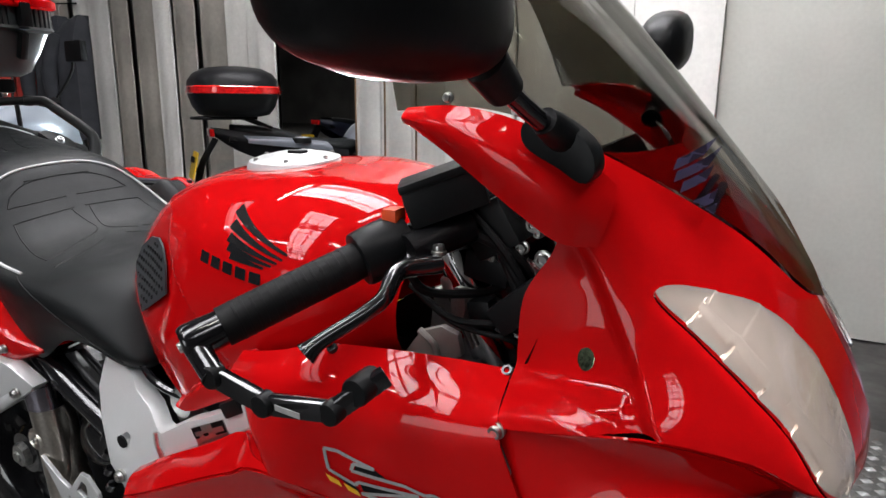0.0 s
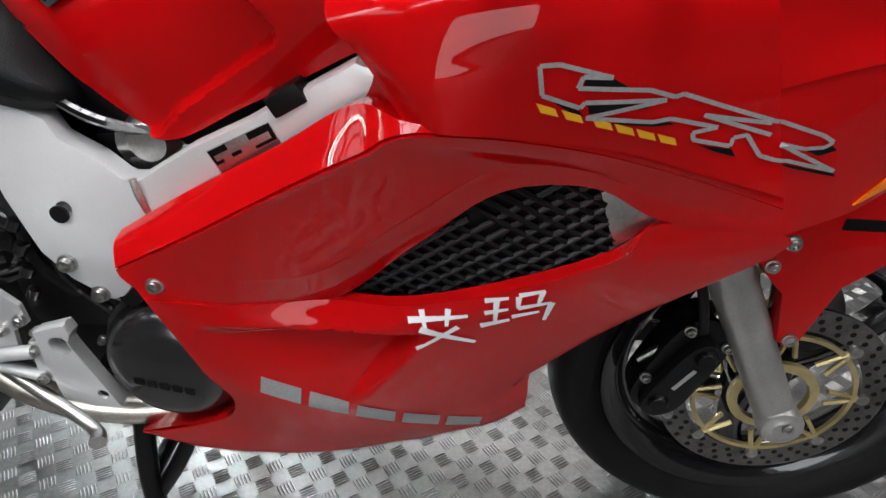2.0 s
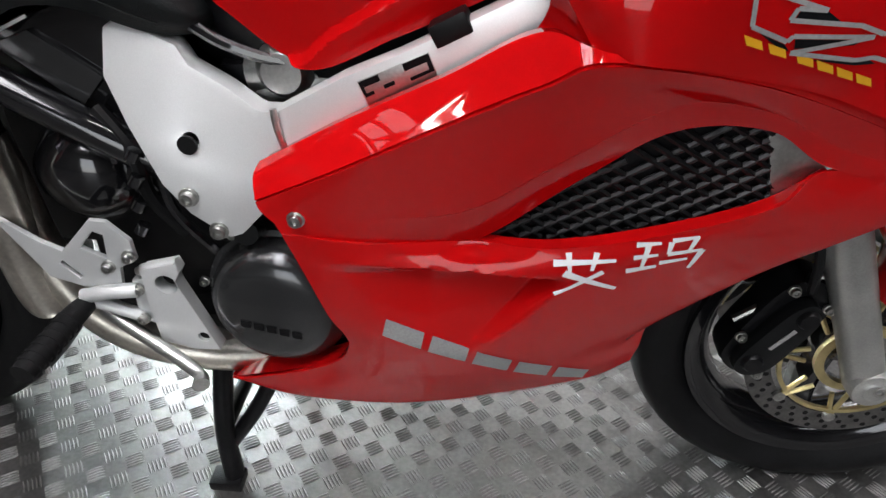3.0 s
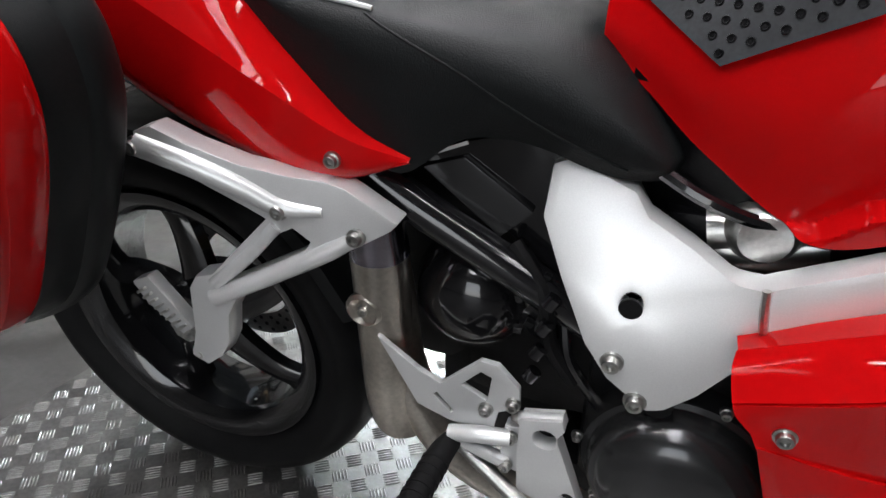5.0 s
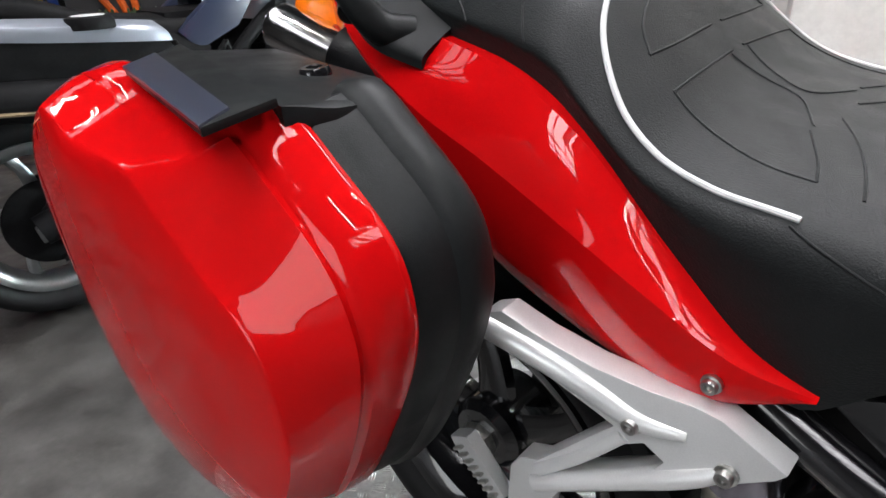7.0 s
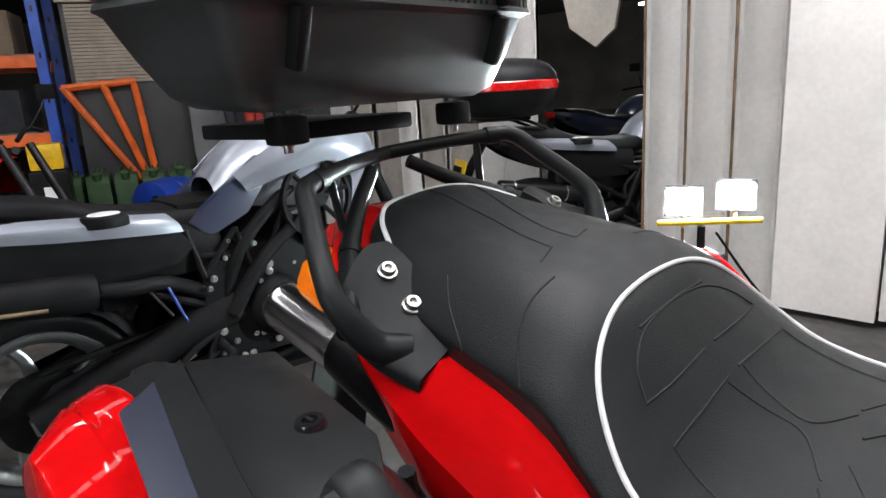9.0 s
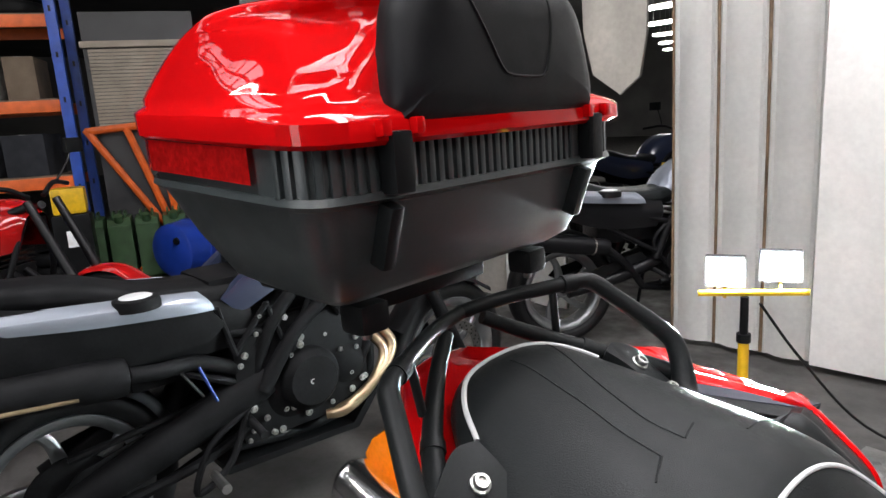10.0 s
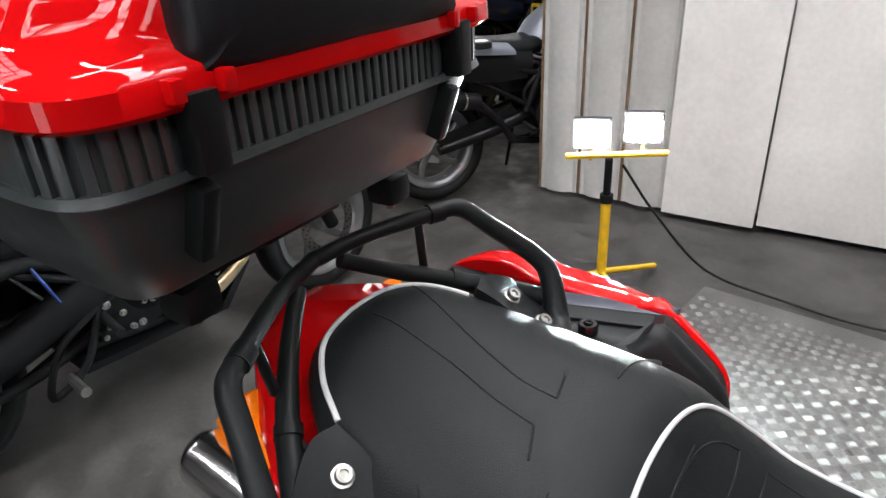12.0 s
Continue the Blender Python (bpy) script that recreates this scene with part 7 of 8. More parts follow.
# ---- work lamp ----
YEL = mat("yellow_paint", (0.75, 0.45, 0.01), 0.4, stain=0.2, stain_scale=20)
lampc = Vector((-1.14, 1.61, 0.735))
work = thing("work_lamp", "yellow tripod work lamp with two lit LED floodlights", "work lamp")
base = lampc - Vector((0.02, 0.01, 0))
part("mast", tube([(base.x, base.y, 0.12), (base.x, base.y, 0.49)], 0.018, n=14, seg=2), YEL, work)
part("inner_mast", tube([(base.x, base.y, 0.47), (base.x, base.y, 0.64)], 0.014, n=12, seg=2), DARK, work)
part("clamp_collar", tube([(base.x, base.y, 0.48), (base.x, base.y, 0.51)], 0.024, n=12, seg=2), DARK, work)
for a in (83, 203, 323):
    q = base + Vector((0.5 * math.cos(radians(a)), 0.5 * math.sin(radians(a)), 0))
    part("tripod_leg", tube([(base.x, base.y, 0.2), (q.x, q.y, 0.014)], 0.012, n=10, seg=2), YEL, work)
side_v = Vector((0.93, 0.36, 0))
part("crossbar", tube([lampc - side_v * 0.17 + Vector((0, 0, -0.09)), lampc + side_v * 0.17 + Vector((0, 0, -0.07))], 0.011, n=10, seg=2), YEL, work)
GLOW = mat("led_face", (0.85, 0.97, 1.0), 0.3, emit=1400)
HEAT = mat("lamp_housing", (0.05, 0.05, 0.055), 0.4, metal=0.5, stain=0.2)
aim = Vector((0.36, -0.93, 0.05)).normalized()
turn = aim.to_track_quat("-Y", "Z").to_matrix().to_4x4()
for sgn in (-1, 1):
    c = lampc + side_v * 0.085 * sgn + Vector((0, 0, 0.012 * sgn))
    head = part("lamp_head", box((0, 0, 0), (0.13, 0.04, 0.11), 0.008), HEAT, work)
    head.data.transform(Matrix.Translation(c + aim * -0.03) @ turn)
    face = part("led_face", box((0, 0, 0), (0.105, 0.008, 0.085), 0.002), GLOW, head)
    face.data.transform(Matrix.Translation(c + aim * -0.006) @ turn)
    part("bracket", tube([c + Vector((0, 0, -0.09)), c + Vector((0, 0, -0.05)) - aim * 0.03], 0.006, n=8, seg=2), YEL, work)
cable = part("power_cable", tube([lampc + Vector((0.02, 0.02, -0.12)), (-1.02, 1.75, 0.40), (-0.86, 1.95, 0.12), (-0.6, 2.05, 0.012), (-0.2, 2.0, 0.012), (0.4, 2.2, 0.012)], 0.005, n=8), RUBBER)
tagged(cable, "black power cable trailing from the work lamp", "cable")

# ---- other motorcycles ----


def other_bike(name, m, label, body, seat_mat, rim, tank_h=1.0, case=False, silver=None, fairing=True, silencer=True, group="parked motorcycles"):
    """A parked motorcycle; its rear axle stands over the origin and it points along x."""
    b = thing(name, label, "motorcycle", m, group)
    ra, fa = Vector((0, 0, 0.31)), Vector((1.48, 0, 0.31))
    wheel(ra, b, 0.31, 0.15, 0.085, rim, 5, 0.02, name="rear_wheel")
    w2 = wheel(fa, b, 0.31, 0.11, 0.08, rim, 5, 0.018, name="front_wheel")
    brake_disc(fa + Vector((0, -0.07, 0)), -1, w2, 0.14, 0.10, 20)
    for s in (-1, 1):
        leg = part("fork_leg", tube([fa + Vector((0, s * 0.1, 0)), fa + Vector((-0.12, s * 0.1, 0.26)), fa + Vector((-0.33, s * 0.1, 0.70))], [0.028, 0.028, 0.022], n=12), DARK, b)
        part("handlebar", tube([(1.12, s * 0.05, 1.03), (1.08, s * 0.18, 1.09), (1.0, s * 0.38, 1.07)], 0.013, n=10), DARK, b)
        mir = part("mirror", tube([(1.08, s * 0.2, 1.09), (1.12, s * 0.27, 1.2), (1.12, s * 0.30, 1.26)], 0.006, n=8), DARK, b)
        part("mirror_head", box((1.12, s * 0.33, 1.29), (0.03, 0.13, 0.085), 0.012), BLACK, mir)
        part("swing_arm", tube([(0, s * 0.11, 0.31), (0.3, s * 0.12, 0.37), (0.56, s * 0.1, 0.44)], [0.03, 0.035, 0.04], n=12), DARK, b)
        part("frame_tube", tube([(0.52, s * 0.14, 0.46), (0.62, s * 0.17, 0.70), (0.85, s * 0.15, 0.88), (1.1, s * 0.05, 0.98)], 0.022, n=12), DARK, b)
        part("frame_tube", tube([(0.60, s * 0.16, 0.66), (0.3, s * 0.15, 0.74), (0.0, s * 0.14, 0.82), (-0.22, s * 0.12, 0.86)], 0.016, n=10), DARK, b)
        part("frame_tube", tube([(1.08, s * 0.06, 0.92), (1.0, s * 0.16, 0.6), (0.85, s * 0.15, 0.36), (0.55, s * 0.14, 0.32)], 0.016, n=10), DARK, b)
        part("footpeg", tube([(0.5, s * 0.16, 0.40), (0.49, s * 0.30, 0.39)], 0.013, n=10, seg=2), RUBBER, b)
        part("trellis_tube", tube([(0.62, s * 0.17, 0.70), (0.50, s * 0.15, 0.56), (0.60, s * 0.15, 0.40)], 0.012, n=8), DARK, b)
        part("seat_stay", tube([(0.52, s * 0.15, 0.50), (0.30, s * 0.15, 0.62), (0.02, s * 0.14, 0.80)], 0.013, n=8), DARK, b)
        part("chain_guard", slab([(-0.02, 0.36), (0.02, 0.40), (0.44, 0.50), (0.48, 0.46), (0.04, 0.33)], s * 0.118, s * 0.126, 0.003), BLACK, b)
    part("battery_box", box((0.36, 0, 0.66), (0.34, 0.20, 0.20), 0.02), DARK, b)
    part("rear_shock", tube([(0.30, 0, 0.40), (0.42, 0, 0.66)], 0.04, n=14, seg=6), DARK, b)
    part("hugger", loft([[ra + Vector((r * math.cos(a), y, r * math.sin(a))) for a in [radians(q) for q in (20, 50, 80, 110, 135)]] for y, r in ((-0.085, 0.305), (-0.07, 0.33), (0, 0.342))], 20, 6, both=True, thick=0.003), BLACK, b)
    eng = part("engine", box((0.75, 0, 0.50), (0.36, 0.26, 0.32), 0.04), DARK, b)
    for x, z, r in ((0.66, 0.44, 0.09), (0.88, 0.47, 0.07)):
        part("engine_cover", lathe([(0, -0.19), (r * 0.7, -0.185), (r, -0.17), (r, -0.1)], (x, 0, z), n=24), DARK, eng)
        part("engine_cover", lathe([(0, 0.19), (r * 0.7, 0.185), (r, 0.17), (r, 0.1)], (x, 0, z), n=24), DARK, eng)
    for k in range(4):
        part("cylinder_fin", box((0.80, 0, 0.64 + 0.03 * k), (0.24, 0.27, 0.012), 0.004), DARK, eng)
    for k in range(8):
        bolt(eng, (0.6 + 0.05 * k, -0.16 - 0.01 * (k % 3), 0.40 + 0.05 * ((k * 5) % 7) / 1.5), 0.01)
    for s in (-0.04, 0.04):
        part("header_pipe", tube([(0.93, s, 0.62), (1.04, s * 1.4, 0.50), (0.98, s * 2, 0.30), (0.75, s * 2, 0.25), (0.45, -0.12, 0.30)], 0.02, n=12), DARK, eng)
    if silencer:
        muf = part("exhaust", tube([(0.20, -0.17, 0.56), (0.18, -0.17, 0.563), (-0.22, -0.18, 0.63), (-0.24, -0.18, 0.633)], [0.03, 0.046, 0.046, 0.034], n=20), DARK, b, "black exhaust silencer")
        part("exhaust_band", tube([(-0.17, -0.178, 0.622), (-0.18, -0.178, 0.6235)], 0.0475, n=20, seg=2), STEEL, muf)
        part("exhaust_band", tube([(0.13, -0.171, 0.571), (0.12, -0.171, 0.573)], 0.0475, n=20, seg=2), STEEL, muf)
        part("link_pipe", tube([(0.45, -0.12, 0.30), (0.34, -0.15, 0.44), (0.20, -0.17, 0.56)], 0.02, n=12), DARK, muf)
    tk = [[(1.10, 0, tank_h - 0.06), (1.10, -0.06, tank_h - 0.07), (1.08, -0.10, tank_h - 0.16), (1.06, -0.10, tank_h - 0.24)], [(0.98, 0, tank_h + 0.01), (0.98, -0.1, tank_h - 0.01), (0.98, -0.19, tank_h - 0.13), (0.98, -0.17, tank_h - 0.26)],
          [(0.82, 0, tank_h + 0.02), (0.82, -0.1, tank_h), (0.82, -0.18, tank_h - 0.12), (0.82, -0.16, tank_h - 0.26)], [(0.66, 0, tank_h - 0.05), (0.66, -0.08, tank_h - 0.07), (0.66, -0.13, tank_h - 0.14), (0.66, -0.13, tank_h - 0.24)], [(0.58, 0, tank_h - 0.14), (0.58, -0.06, tank_h - 0.15), (0.58, -0.1, tank_h - 0.19), (0.58, -0.1, tank_h - 0.24)]]
    part("tank", loft(tk, 24, 24, both=True), silver or body, b)
    st = [[(0.66, 0, 0.86), (0.66, -0.08, 0.855), (0.66, -0.12, 0.82), (0.66, -0.11, 0.77)], [(0.5, 0, 0.85), (0.5, -0.12, 0.84), (0.5, -0.155, 0.80), (0.5, -0.14, 0.76)], [(0.28, 0, 0.87), (0.28, -0.11, 0.86), (0.28, -0.14, 0.825), (0.28, -0.13, 0.79)], [(0.08, 0, 0.93), (0.08, -0.1, 0.92), (0.08, -0.125, 0.885), (0.08, -0.12, 0.85)], [(-0.18, 0, 0.95), (-0.18, -0.08, 0.945), (-0.18, -0.1, 0.92), (-0.18, -0.09, 0.89)]]
    part("seat", loft(st, 20, 24, both=True), seat_mat, b)
    tl = [[(0.55, -0.15, 0.78), (0.2, -0.165, 0.84), (-0.1, -0.145, 0.90), (-0.30, -0.07, 0.93)], [(0.55, -0.17, 0.72), (0.2, -0.19, 0.76), (-0.1, -0.165, 0.84), (-0.30, -0.08, 0.90)], [(0.52, -0.15, 0.64), (0.2, -0.17, 0.66), (-0.1, -0.14, 0.76), (-0.28, -0.07, 0.87)]]
    part("tail_panel", loft(tl, 24, 12, both=True), body, b)
    if silver:
        part("side_trim", loft([[(0.40, -0.150, 0.838), (0.36, -0.158, 0.845), (0.1, -0.160, 0.873), (-0.14, -0.14, 0.888)], [(0.42, -0.19, 0.810), (0.34, -0.205, 0.828), (0.1, -0.215, 0.853), (-0.12, -0.19, 0.868)], [(0.43, -0.195, 0.782), (0.34, -0.208, 0.790), (0.1, -0.215, 0.814), (-0.12, -0.19, 0.840)]], 16, 6, both=True, thick=0.006), silver, b)
        part("fuel_cap", lathe([(0, 0.014), (0.045, 0.014), (0.060, 0.010), (0.064, 0), (0.064, -0.02)], (0.22, -0.185, 0.856), "z", 24), BLACK, b)
        part("fuel_cap_disc", lathe([(0, 0.0145), (0.040, 0.0142), (0.044, 0.012)], (0.22, -0.185, 0.858), "z", 20), SILVER, b)
    part("rear_light", box((-0.31, 0, 0.90), (0.03, 0.12, 0.05), 0.01), REDLENS, b)
    part("mudguard", loft([[(-0.28, -0.07, 0.86), (-0.36, -0.07, 0.72), (-0.40, -0.06, 0.58)], [(-0.30, 0, 0.87), (-0.39, 0, 0.72), (-0.43, 0, 0.58)]], 12, 4, both=True, thick=0.004), BLACK, b)
    pl = part("number_plate", box((-0.425, 0, 0.70), (0.006, 0.22, 0.17), 0.002, Matrix.Rotation(radians(14), 4, "Y")), mat("yellow_plate", (0.8, 0.5, 0.02), 0.4, stain=0.1) if "plate_mat" not in BOOK else BOOK["plate_mat"], b, "yellow plate with dark bars")
    BOOK["plate_mat"] = pl.data.materials[0]
    for zz in (0.735, 0.675):
        part("plate_bar", box((-0.4295 - (0.735 - zz) * -0.2, 0, zz), (0.003, 0.16, 0.035), 0, Matrix.Rotation(radians(14), 4, "Y")), DECALDARK, pl)
    if fairing:
        fr = [[(1.30, 0, 1.02), (1.24, -0.10, 1.04), (1.08, -0.18, 1.0)], [(1.36, 0, 0.92), (1.28, -0.13, 0.92), (1.06, -0.21, 0.88)], [(1.32, 0, 0.82), (1.22, -0.12, 0.80), (1.02, -0.2, 0.72)]]
        part("fairing", loft(fr, 16, 16, both=True, thick=0.004), silver or body, b)
        part("headlight", box((1.345, 0, 0.90), (0.03, 0.16, 0.09), 0.02), CHROME, b)
        part("screen", loft([[(1.22, -0.13, 1.04), (1.30, 0, 1.03), (1.22, 0.13, 1.04)], [(1.14, -0.10, 1.2), (1.18, 0, 1.21), (1.14, 0.10, 1.2)]], 12, 8, thick=0.003), SMOKE, b)
    part("front_mudguard", loft([[fa + Vector((r * math.cos(a), y, r * math.sin(a))) for a in [radians(q) for q in (150, 115, 80, 45)]] for y, r in ((-0.07, 0.315), (-0.05, 0.335), (0, 0.345))], 16, 6, both=True), body, b)
    part("side_stand", tube([(0.6, 0.13, 0.33), (0.62, 0.26, 0.015)], 0.011, n=8, seg=2), DARK, b)
    if case:
        part("rack", tube([(0.05, -0.12, 0.93), (-0.12, -0.13, 0.99), (-0.35, -0.12, 0.99), (-0.42, 0, 0.99), (-0.35, 0.12, 0.99), (-0.12, 0.13, 0.99), (0.05, 0.12, 0.93)], 0.009, n=8), DARK, b)
    return b


MAROON = mat("dark_red_paint", (0.32, 0.006, 0.006), 0.4, spec=0.0, coat=0.9, stain=0.15)
BLUE_ANO = mat("blue_anodised", (0.015, 0.035, 0.16), 0.4, metal=0.5, stain=0.2)
GSGREY = mat("silver_paint", (0.24, 0.26, 0.30), 0.35, metal=0.5, coat=0.4, stain=0.1)
BLUEBLK = mat("dark_blue_paint", (0.015, 0.02, 0.04), 0.3, coat=0.6, stain=0.15)
BLACKP = mat("black_paint", (0.008, 0.008, 0.009), 0.38, spec=0.12, stain=0.2)
ALURIM = mat("grey_alloy_rim", (0.22, 0.225, 0.23), 0.35, metal=0.8, stain=0.2, stain_scale=10)
gs = other_bike("parked_motorcycle", pose(-2.4, -0.2, 0, 0, 0, 86), "silver and black adventure motorcycle parked on concrete", BLACKP, VINYL, ALURIM, silver=GSGREY, tank_h=1.06, fairing=False, silencer=False)
HEADER = mat("heat_tint_and_glint", (0.42, 0.32, 0.20), 0.3, metal=0.9, stain=0.4, stain_scale=12)
for side in (-1, 1):
    part("tail_body", slab([(-0.45, 0.90), (-0.36, 0.87), (-0.10, 0.845), (0.20, 0.82), (0.42, 0.785), (0.46, 0.73), (0.40, 0.685), (0.20, 0.675), (-0.10, 0.70), (-0.34, 0.77), (-0.46, 0.85)], side * 0.165, side * 0.195, 0.012), BLACKP, gs, "black tail panel below the silver trim")
    part("swing_arm_beam", tube([(-0.04, side * 0.125, 0.30), (0.15, side * 0.13, 0.36), (0.40, side * 0.135, 0.44), (0.58, side * 0.13, 0.50)], [0.045, 0.058, 0.062, 0.065], n=14), BLACK, gs)
    part("frame_spar", tube([(1.10, side * 0.08, 0.96), (0.92, side * 0.17, 0.80), (0.70, side * 0.185, 0.66), (0.55, side * 0.18, 0.48)], [0.026, 0.024, 0.024, 0.028], n=12), BLACK, gs)
    zig = [(0.98, 0.86), (0.86, 0.66), (0.78, 0.80), (0.66, 0.56), (0.60, 0.76), (0.48, 0.62), (0.44, 0.78)]
    for p, q in zip(zig, zig[1:]):
        part("trellis_tube", tube([(p[0], side * 0.178, p[1]), (q[0], side * 0.172, q[1])], 0.0105, n=8, seg=2), BLACK, gs)
    part("footrest_loop", tube([(0.52, side * 0.17, 0.50), (0.42, side * 0.20, 0.30), (0.30, side * 0.20, 0.235), (0.36, side * 0.20, 0.37), (0.50, side * 0.18, 0.44)], 0.011, n=8), BLACK, gs)
    part("rider_peg", tube([(0.36, side * 0.19, 0.27), (0.355, side * 0.30, 0.268)], [0.014, 0.016], n=8, seg=2), ALU, gs)
    for k, (x, z) in enumerate(((0.98, 0.62), (0.94, 0.60))):
        part("header_pipe", tube([(x, side * 0.10, z), (x + 0.10, side * 0.16, z - 0.12), (x + 0.02, side * 0.185, 0.40 - 0.03 * k), (x - 0.10, side * 0.19, 0.335 - 0.02 * k), (x - 0.16, side * 0.16, 0.31)], 0.019, n=12), HEADER, gs, "heat-tinted header pipe")
    part("tank_shroud", loft([[(0.62, side * 0.165, 0.93), (0.76, side * 0.215, 1.02), (0.94, side * 0.245, 1.07), (1.12, side * 0.22, 1.02), (1.20, side * 0.15, 0.90)], [(0.64, side * 0.18, 0.90), (0.78, side * 0.235, 0.965), (0.95, side * 0.265, 1.00), (1.08, side * 0.24, 0.95), (1.14, side * 0.17, 0.86)], [(0.66, side * 0.175, 0.87), (0.78, side * 0.225, 0.915), (0.94, side * 0.25, 0.945), (1.03, side * 0.23, 0.88), (1.06, side * 0.17, 0.76)]], 30, 14, thick=0.005), GSGREY, gs, "silver curved tank shroud")
    fan = part("radiator_fan", lathe([(0.125, -0.012), (0.138, -0.012), (0.138, 0.012), (0.125, 0.012), (0.125, -0.012)], (0.90, side * 0.20, 0.815), n=36), BLACK, gs, "round black fan cowl")
    part("fan_hub", lathe([(0, -0.012), (0.03, -0.012), (0.034, 0.0), (0.034, 0.01), (0, 0.01)], (0.90, side * 0.20, 0.815), n=20), BLACK, fan)
    for k in range(6):
        a = k * math.pi / 3 + 0.2
        part("fan_blade", tube([(0.90 + 0.03 * math.cos(a), side * 0.20, 0.815 + 0.03 * math.sin(a)), (0.90 + 0.128 * math.cos(a), side * 0.20, 0.815 + 0.128 * math.sin(a))], 0.009, n=8, seg=2), BLACK, fan)
    part("knee_panel", slab([(0.46, 0.80), (0.60, 0.90), (0.72, 0.985), (0.74, 0.90), (0.66, 0.80), (0.52, 0.74)], side * 0.12, side * 0.165, 0.012), BLUEBLK, gs)
    part("crankcase_cover", lathe([(0, -0.225), (0.085, -0.22), (0.10, -0.205), (0.11, -0.19), (0.112, -0.12)] if side < 0 else [(0, 0.225), (0.085, 0.22), (0.10, 0.205), (0.11, 0.19), (0.112, 0.12)], (0.72, 0, 0.47), n=32), DARK, gs)
part("sprocket_carrier", lathe([(0.03, -0.105), (0.10, -0.10), (0.125, -0.092), (0.128, -0.085), (0.03, -0.08)], (0, 0, 0.31), n=36), DARK, gs, "dark sprocket carrier and chain wheel")
part("chain_run", tube([(0.0, -0.10, 0.19), (0.25, -0.11, 0.27), (0.56, -0.115, 0.38)], 0.012, n=8), DARK, gs)
part("chain_run", tube([(0.0, -0.10, 0.43), (0.25, -0.11, 0.46), (0.56, -0.115, 0.49)], 0.012, n=8), DARK, gs)
part("torque_rod", tube([(0.02, -0.15, 0.27), (0.30, -0.16, 0.30), (0.50, -0.16, 0.36)], 0.016, n=8), BLACK, gs)
part("axle_block", box((-0.005, -0.145, 0.305), (0.09, 0.03, 0.05), 0.008, Matrix.Rotation(radians(-12), 4, "Y")), ALURIM, gs)
# black with little shine: the unlit corner's dimness is put into the material
GSBLACK = mat("dimmed_black_casting", (0.006, 0.006, 0.0065), 0.6, spec=0.07, stain=0.4, stain_scale=14, grain=0.3, grain_scale=120, bump=0.15, bump_scale=400)
part("engine_block", box((0.72, 0, 0.50), (0.50, 0.34, 0.40), 0.05), DARK, gs)
part("airbox", box((0.62, 0, 0.78), (0.36, 0.26, 0.16), 0.03), BLACK, gs)
part("skid_plate", slab([(0.42, 0.22), (0.92, 0.20), (1.04, 0.34), (1.02, 0.36), (0.90, 0.225), (0.42, 0.245)], -0.14, 0.14, 0.004), DARK, gs)
random.seed(8)
for k in range(34):
    x, z = random.uniform(0.46, 0.94), random.uniform(0.32, 0.74)
    bolt(gs, (x, -0.183 - 0.04 * max(0.0, 1 - math.hypot(x - 0.72, z - 0.47) / 0.12), z), random.uniform(0.009, 0.016), "bolt")
part("spring_rod", tube([(0.36, -0.19, 0.62), (0.40, -0.195, 0.50)], 0.005, n=8, seg=2), BLUE_ANO, gs)
part("brake_rod", tube([(0.30, -0.19, 0.63), (0.36, -0.195, 0.53)], 0.005, n=8, seg=2), GREY, gs)
part("brake_canister", tube([(0.24, -0.185, 0.645), (0.275, -0.185, 0.64)], 0.020, n=14, seg=2), mat("amber_fluid_cup", (0.55, 0.36, 0.06), 0.3, stain=0.2), gs)
rear_can = part("silencer", tube([(0.16, -0.205, 0.660), (0.13, -0.205, 0.663), (-0.14, -0.21, 0.692), (-0.52, -0.215, 0.732), (-0.55, -0.215, 0.735)], [0.03, 0.055, 0.050, 0.050, 0.042], n=24), DARK, gs, "black silencer with steel straps")
# golden reflection along the silencer, drawn as a coloured strip
part("heat_strip", tube([(0.03, -0.255, 0.650), (-0.20, -0.265, 0.676), (-0.50, -0.268, 0.708)], 0.006, n=8), HEADER, rear_can)
part("strap", tube([(0.115, -0.205, 0.665), (0.09, -0.205, 0.667)], 0.054, n=24, seg=2), STEEL, rear_can)
part("link_pipe", tube([(0.50, -0.14, 0.56), (0.36, -0.17, 0.63), (0.25, -0.20, 0.645), (0.16, -0.205, 0.660)], 0.024, n=12), DARK, rear_can)
# all blacks of this machine take the dimmed one
for ob in gs.children_recursive:
    if ob.data.materials[0] in (DARK, BLACK, BLACKP, VINYL):
        ob.data.materials[0] = GSBLACK
other_bike("parked_motorcycle", pose(-2.45, 2.35, 0, 0, 0, 58), "dark motorcycle with yellow number plate in the opening", BLACKP, VINYL, ALURIM, silver=GSGREY, case=True)
far_case = thing("top_case", "small black top case with red trim on a parked motorcycle", "top case", pose(-2.45, 2.35, 0, 0, 0, 58) @ Matrix.Translation((-0.16, 0, 1.0)) @ Matrix.Scale(1.22, 4) @ Matrix.Translation((0.16, 0, -1.0)))
def pod(rows):
    """A rounded case: outline half lengths at several heights."""
    return grid([[Vector((-0.16 + ax * math.copysign(abs(math.cos(t)) ** 0.7, math.cos(t)), ay * math.copysign(abs(math.sin(t)) ** 0.7, math.sin(t)), z)) for t in (2 * math.pi * k / 40 for k in range(40))] for z, ax, ay in rows], wrap=True, cap=True)


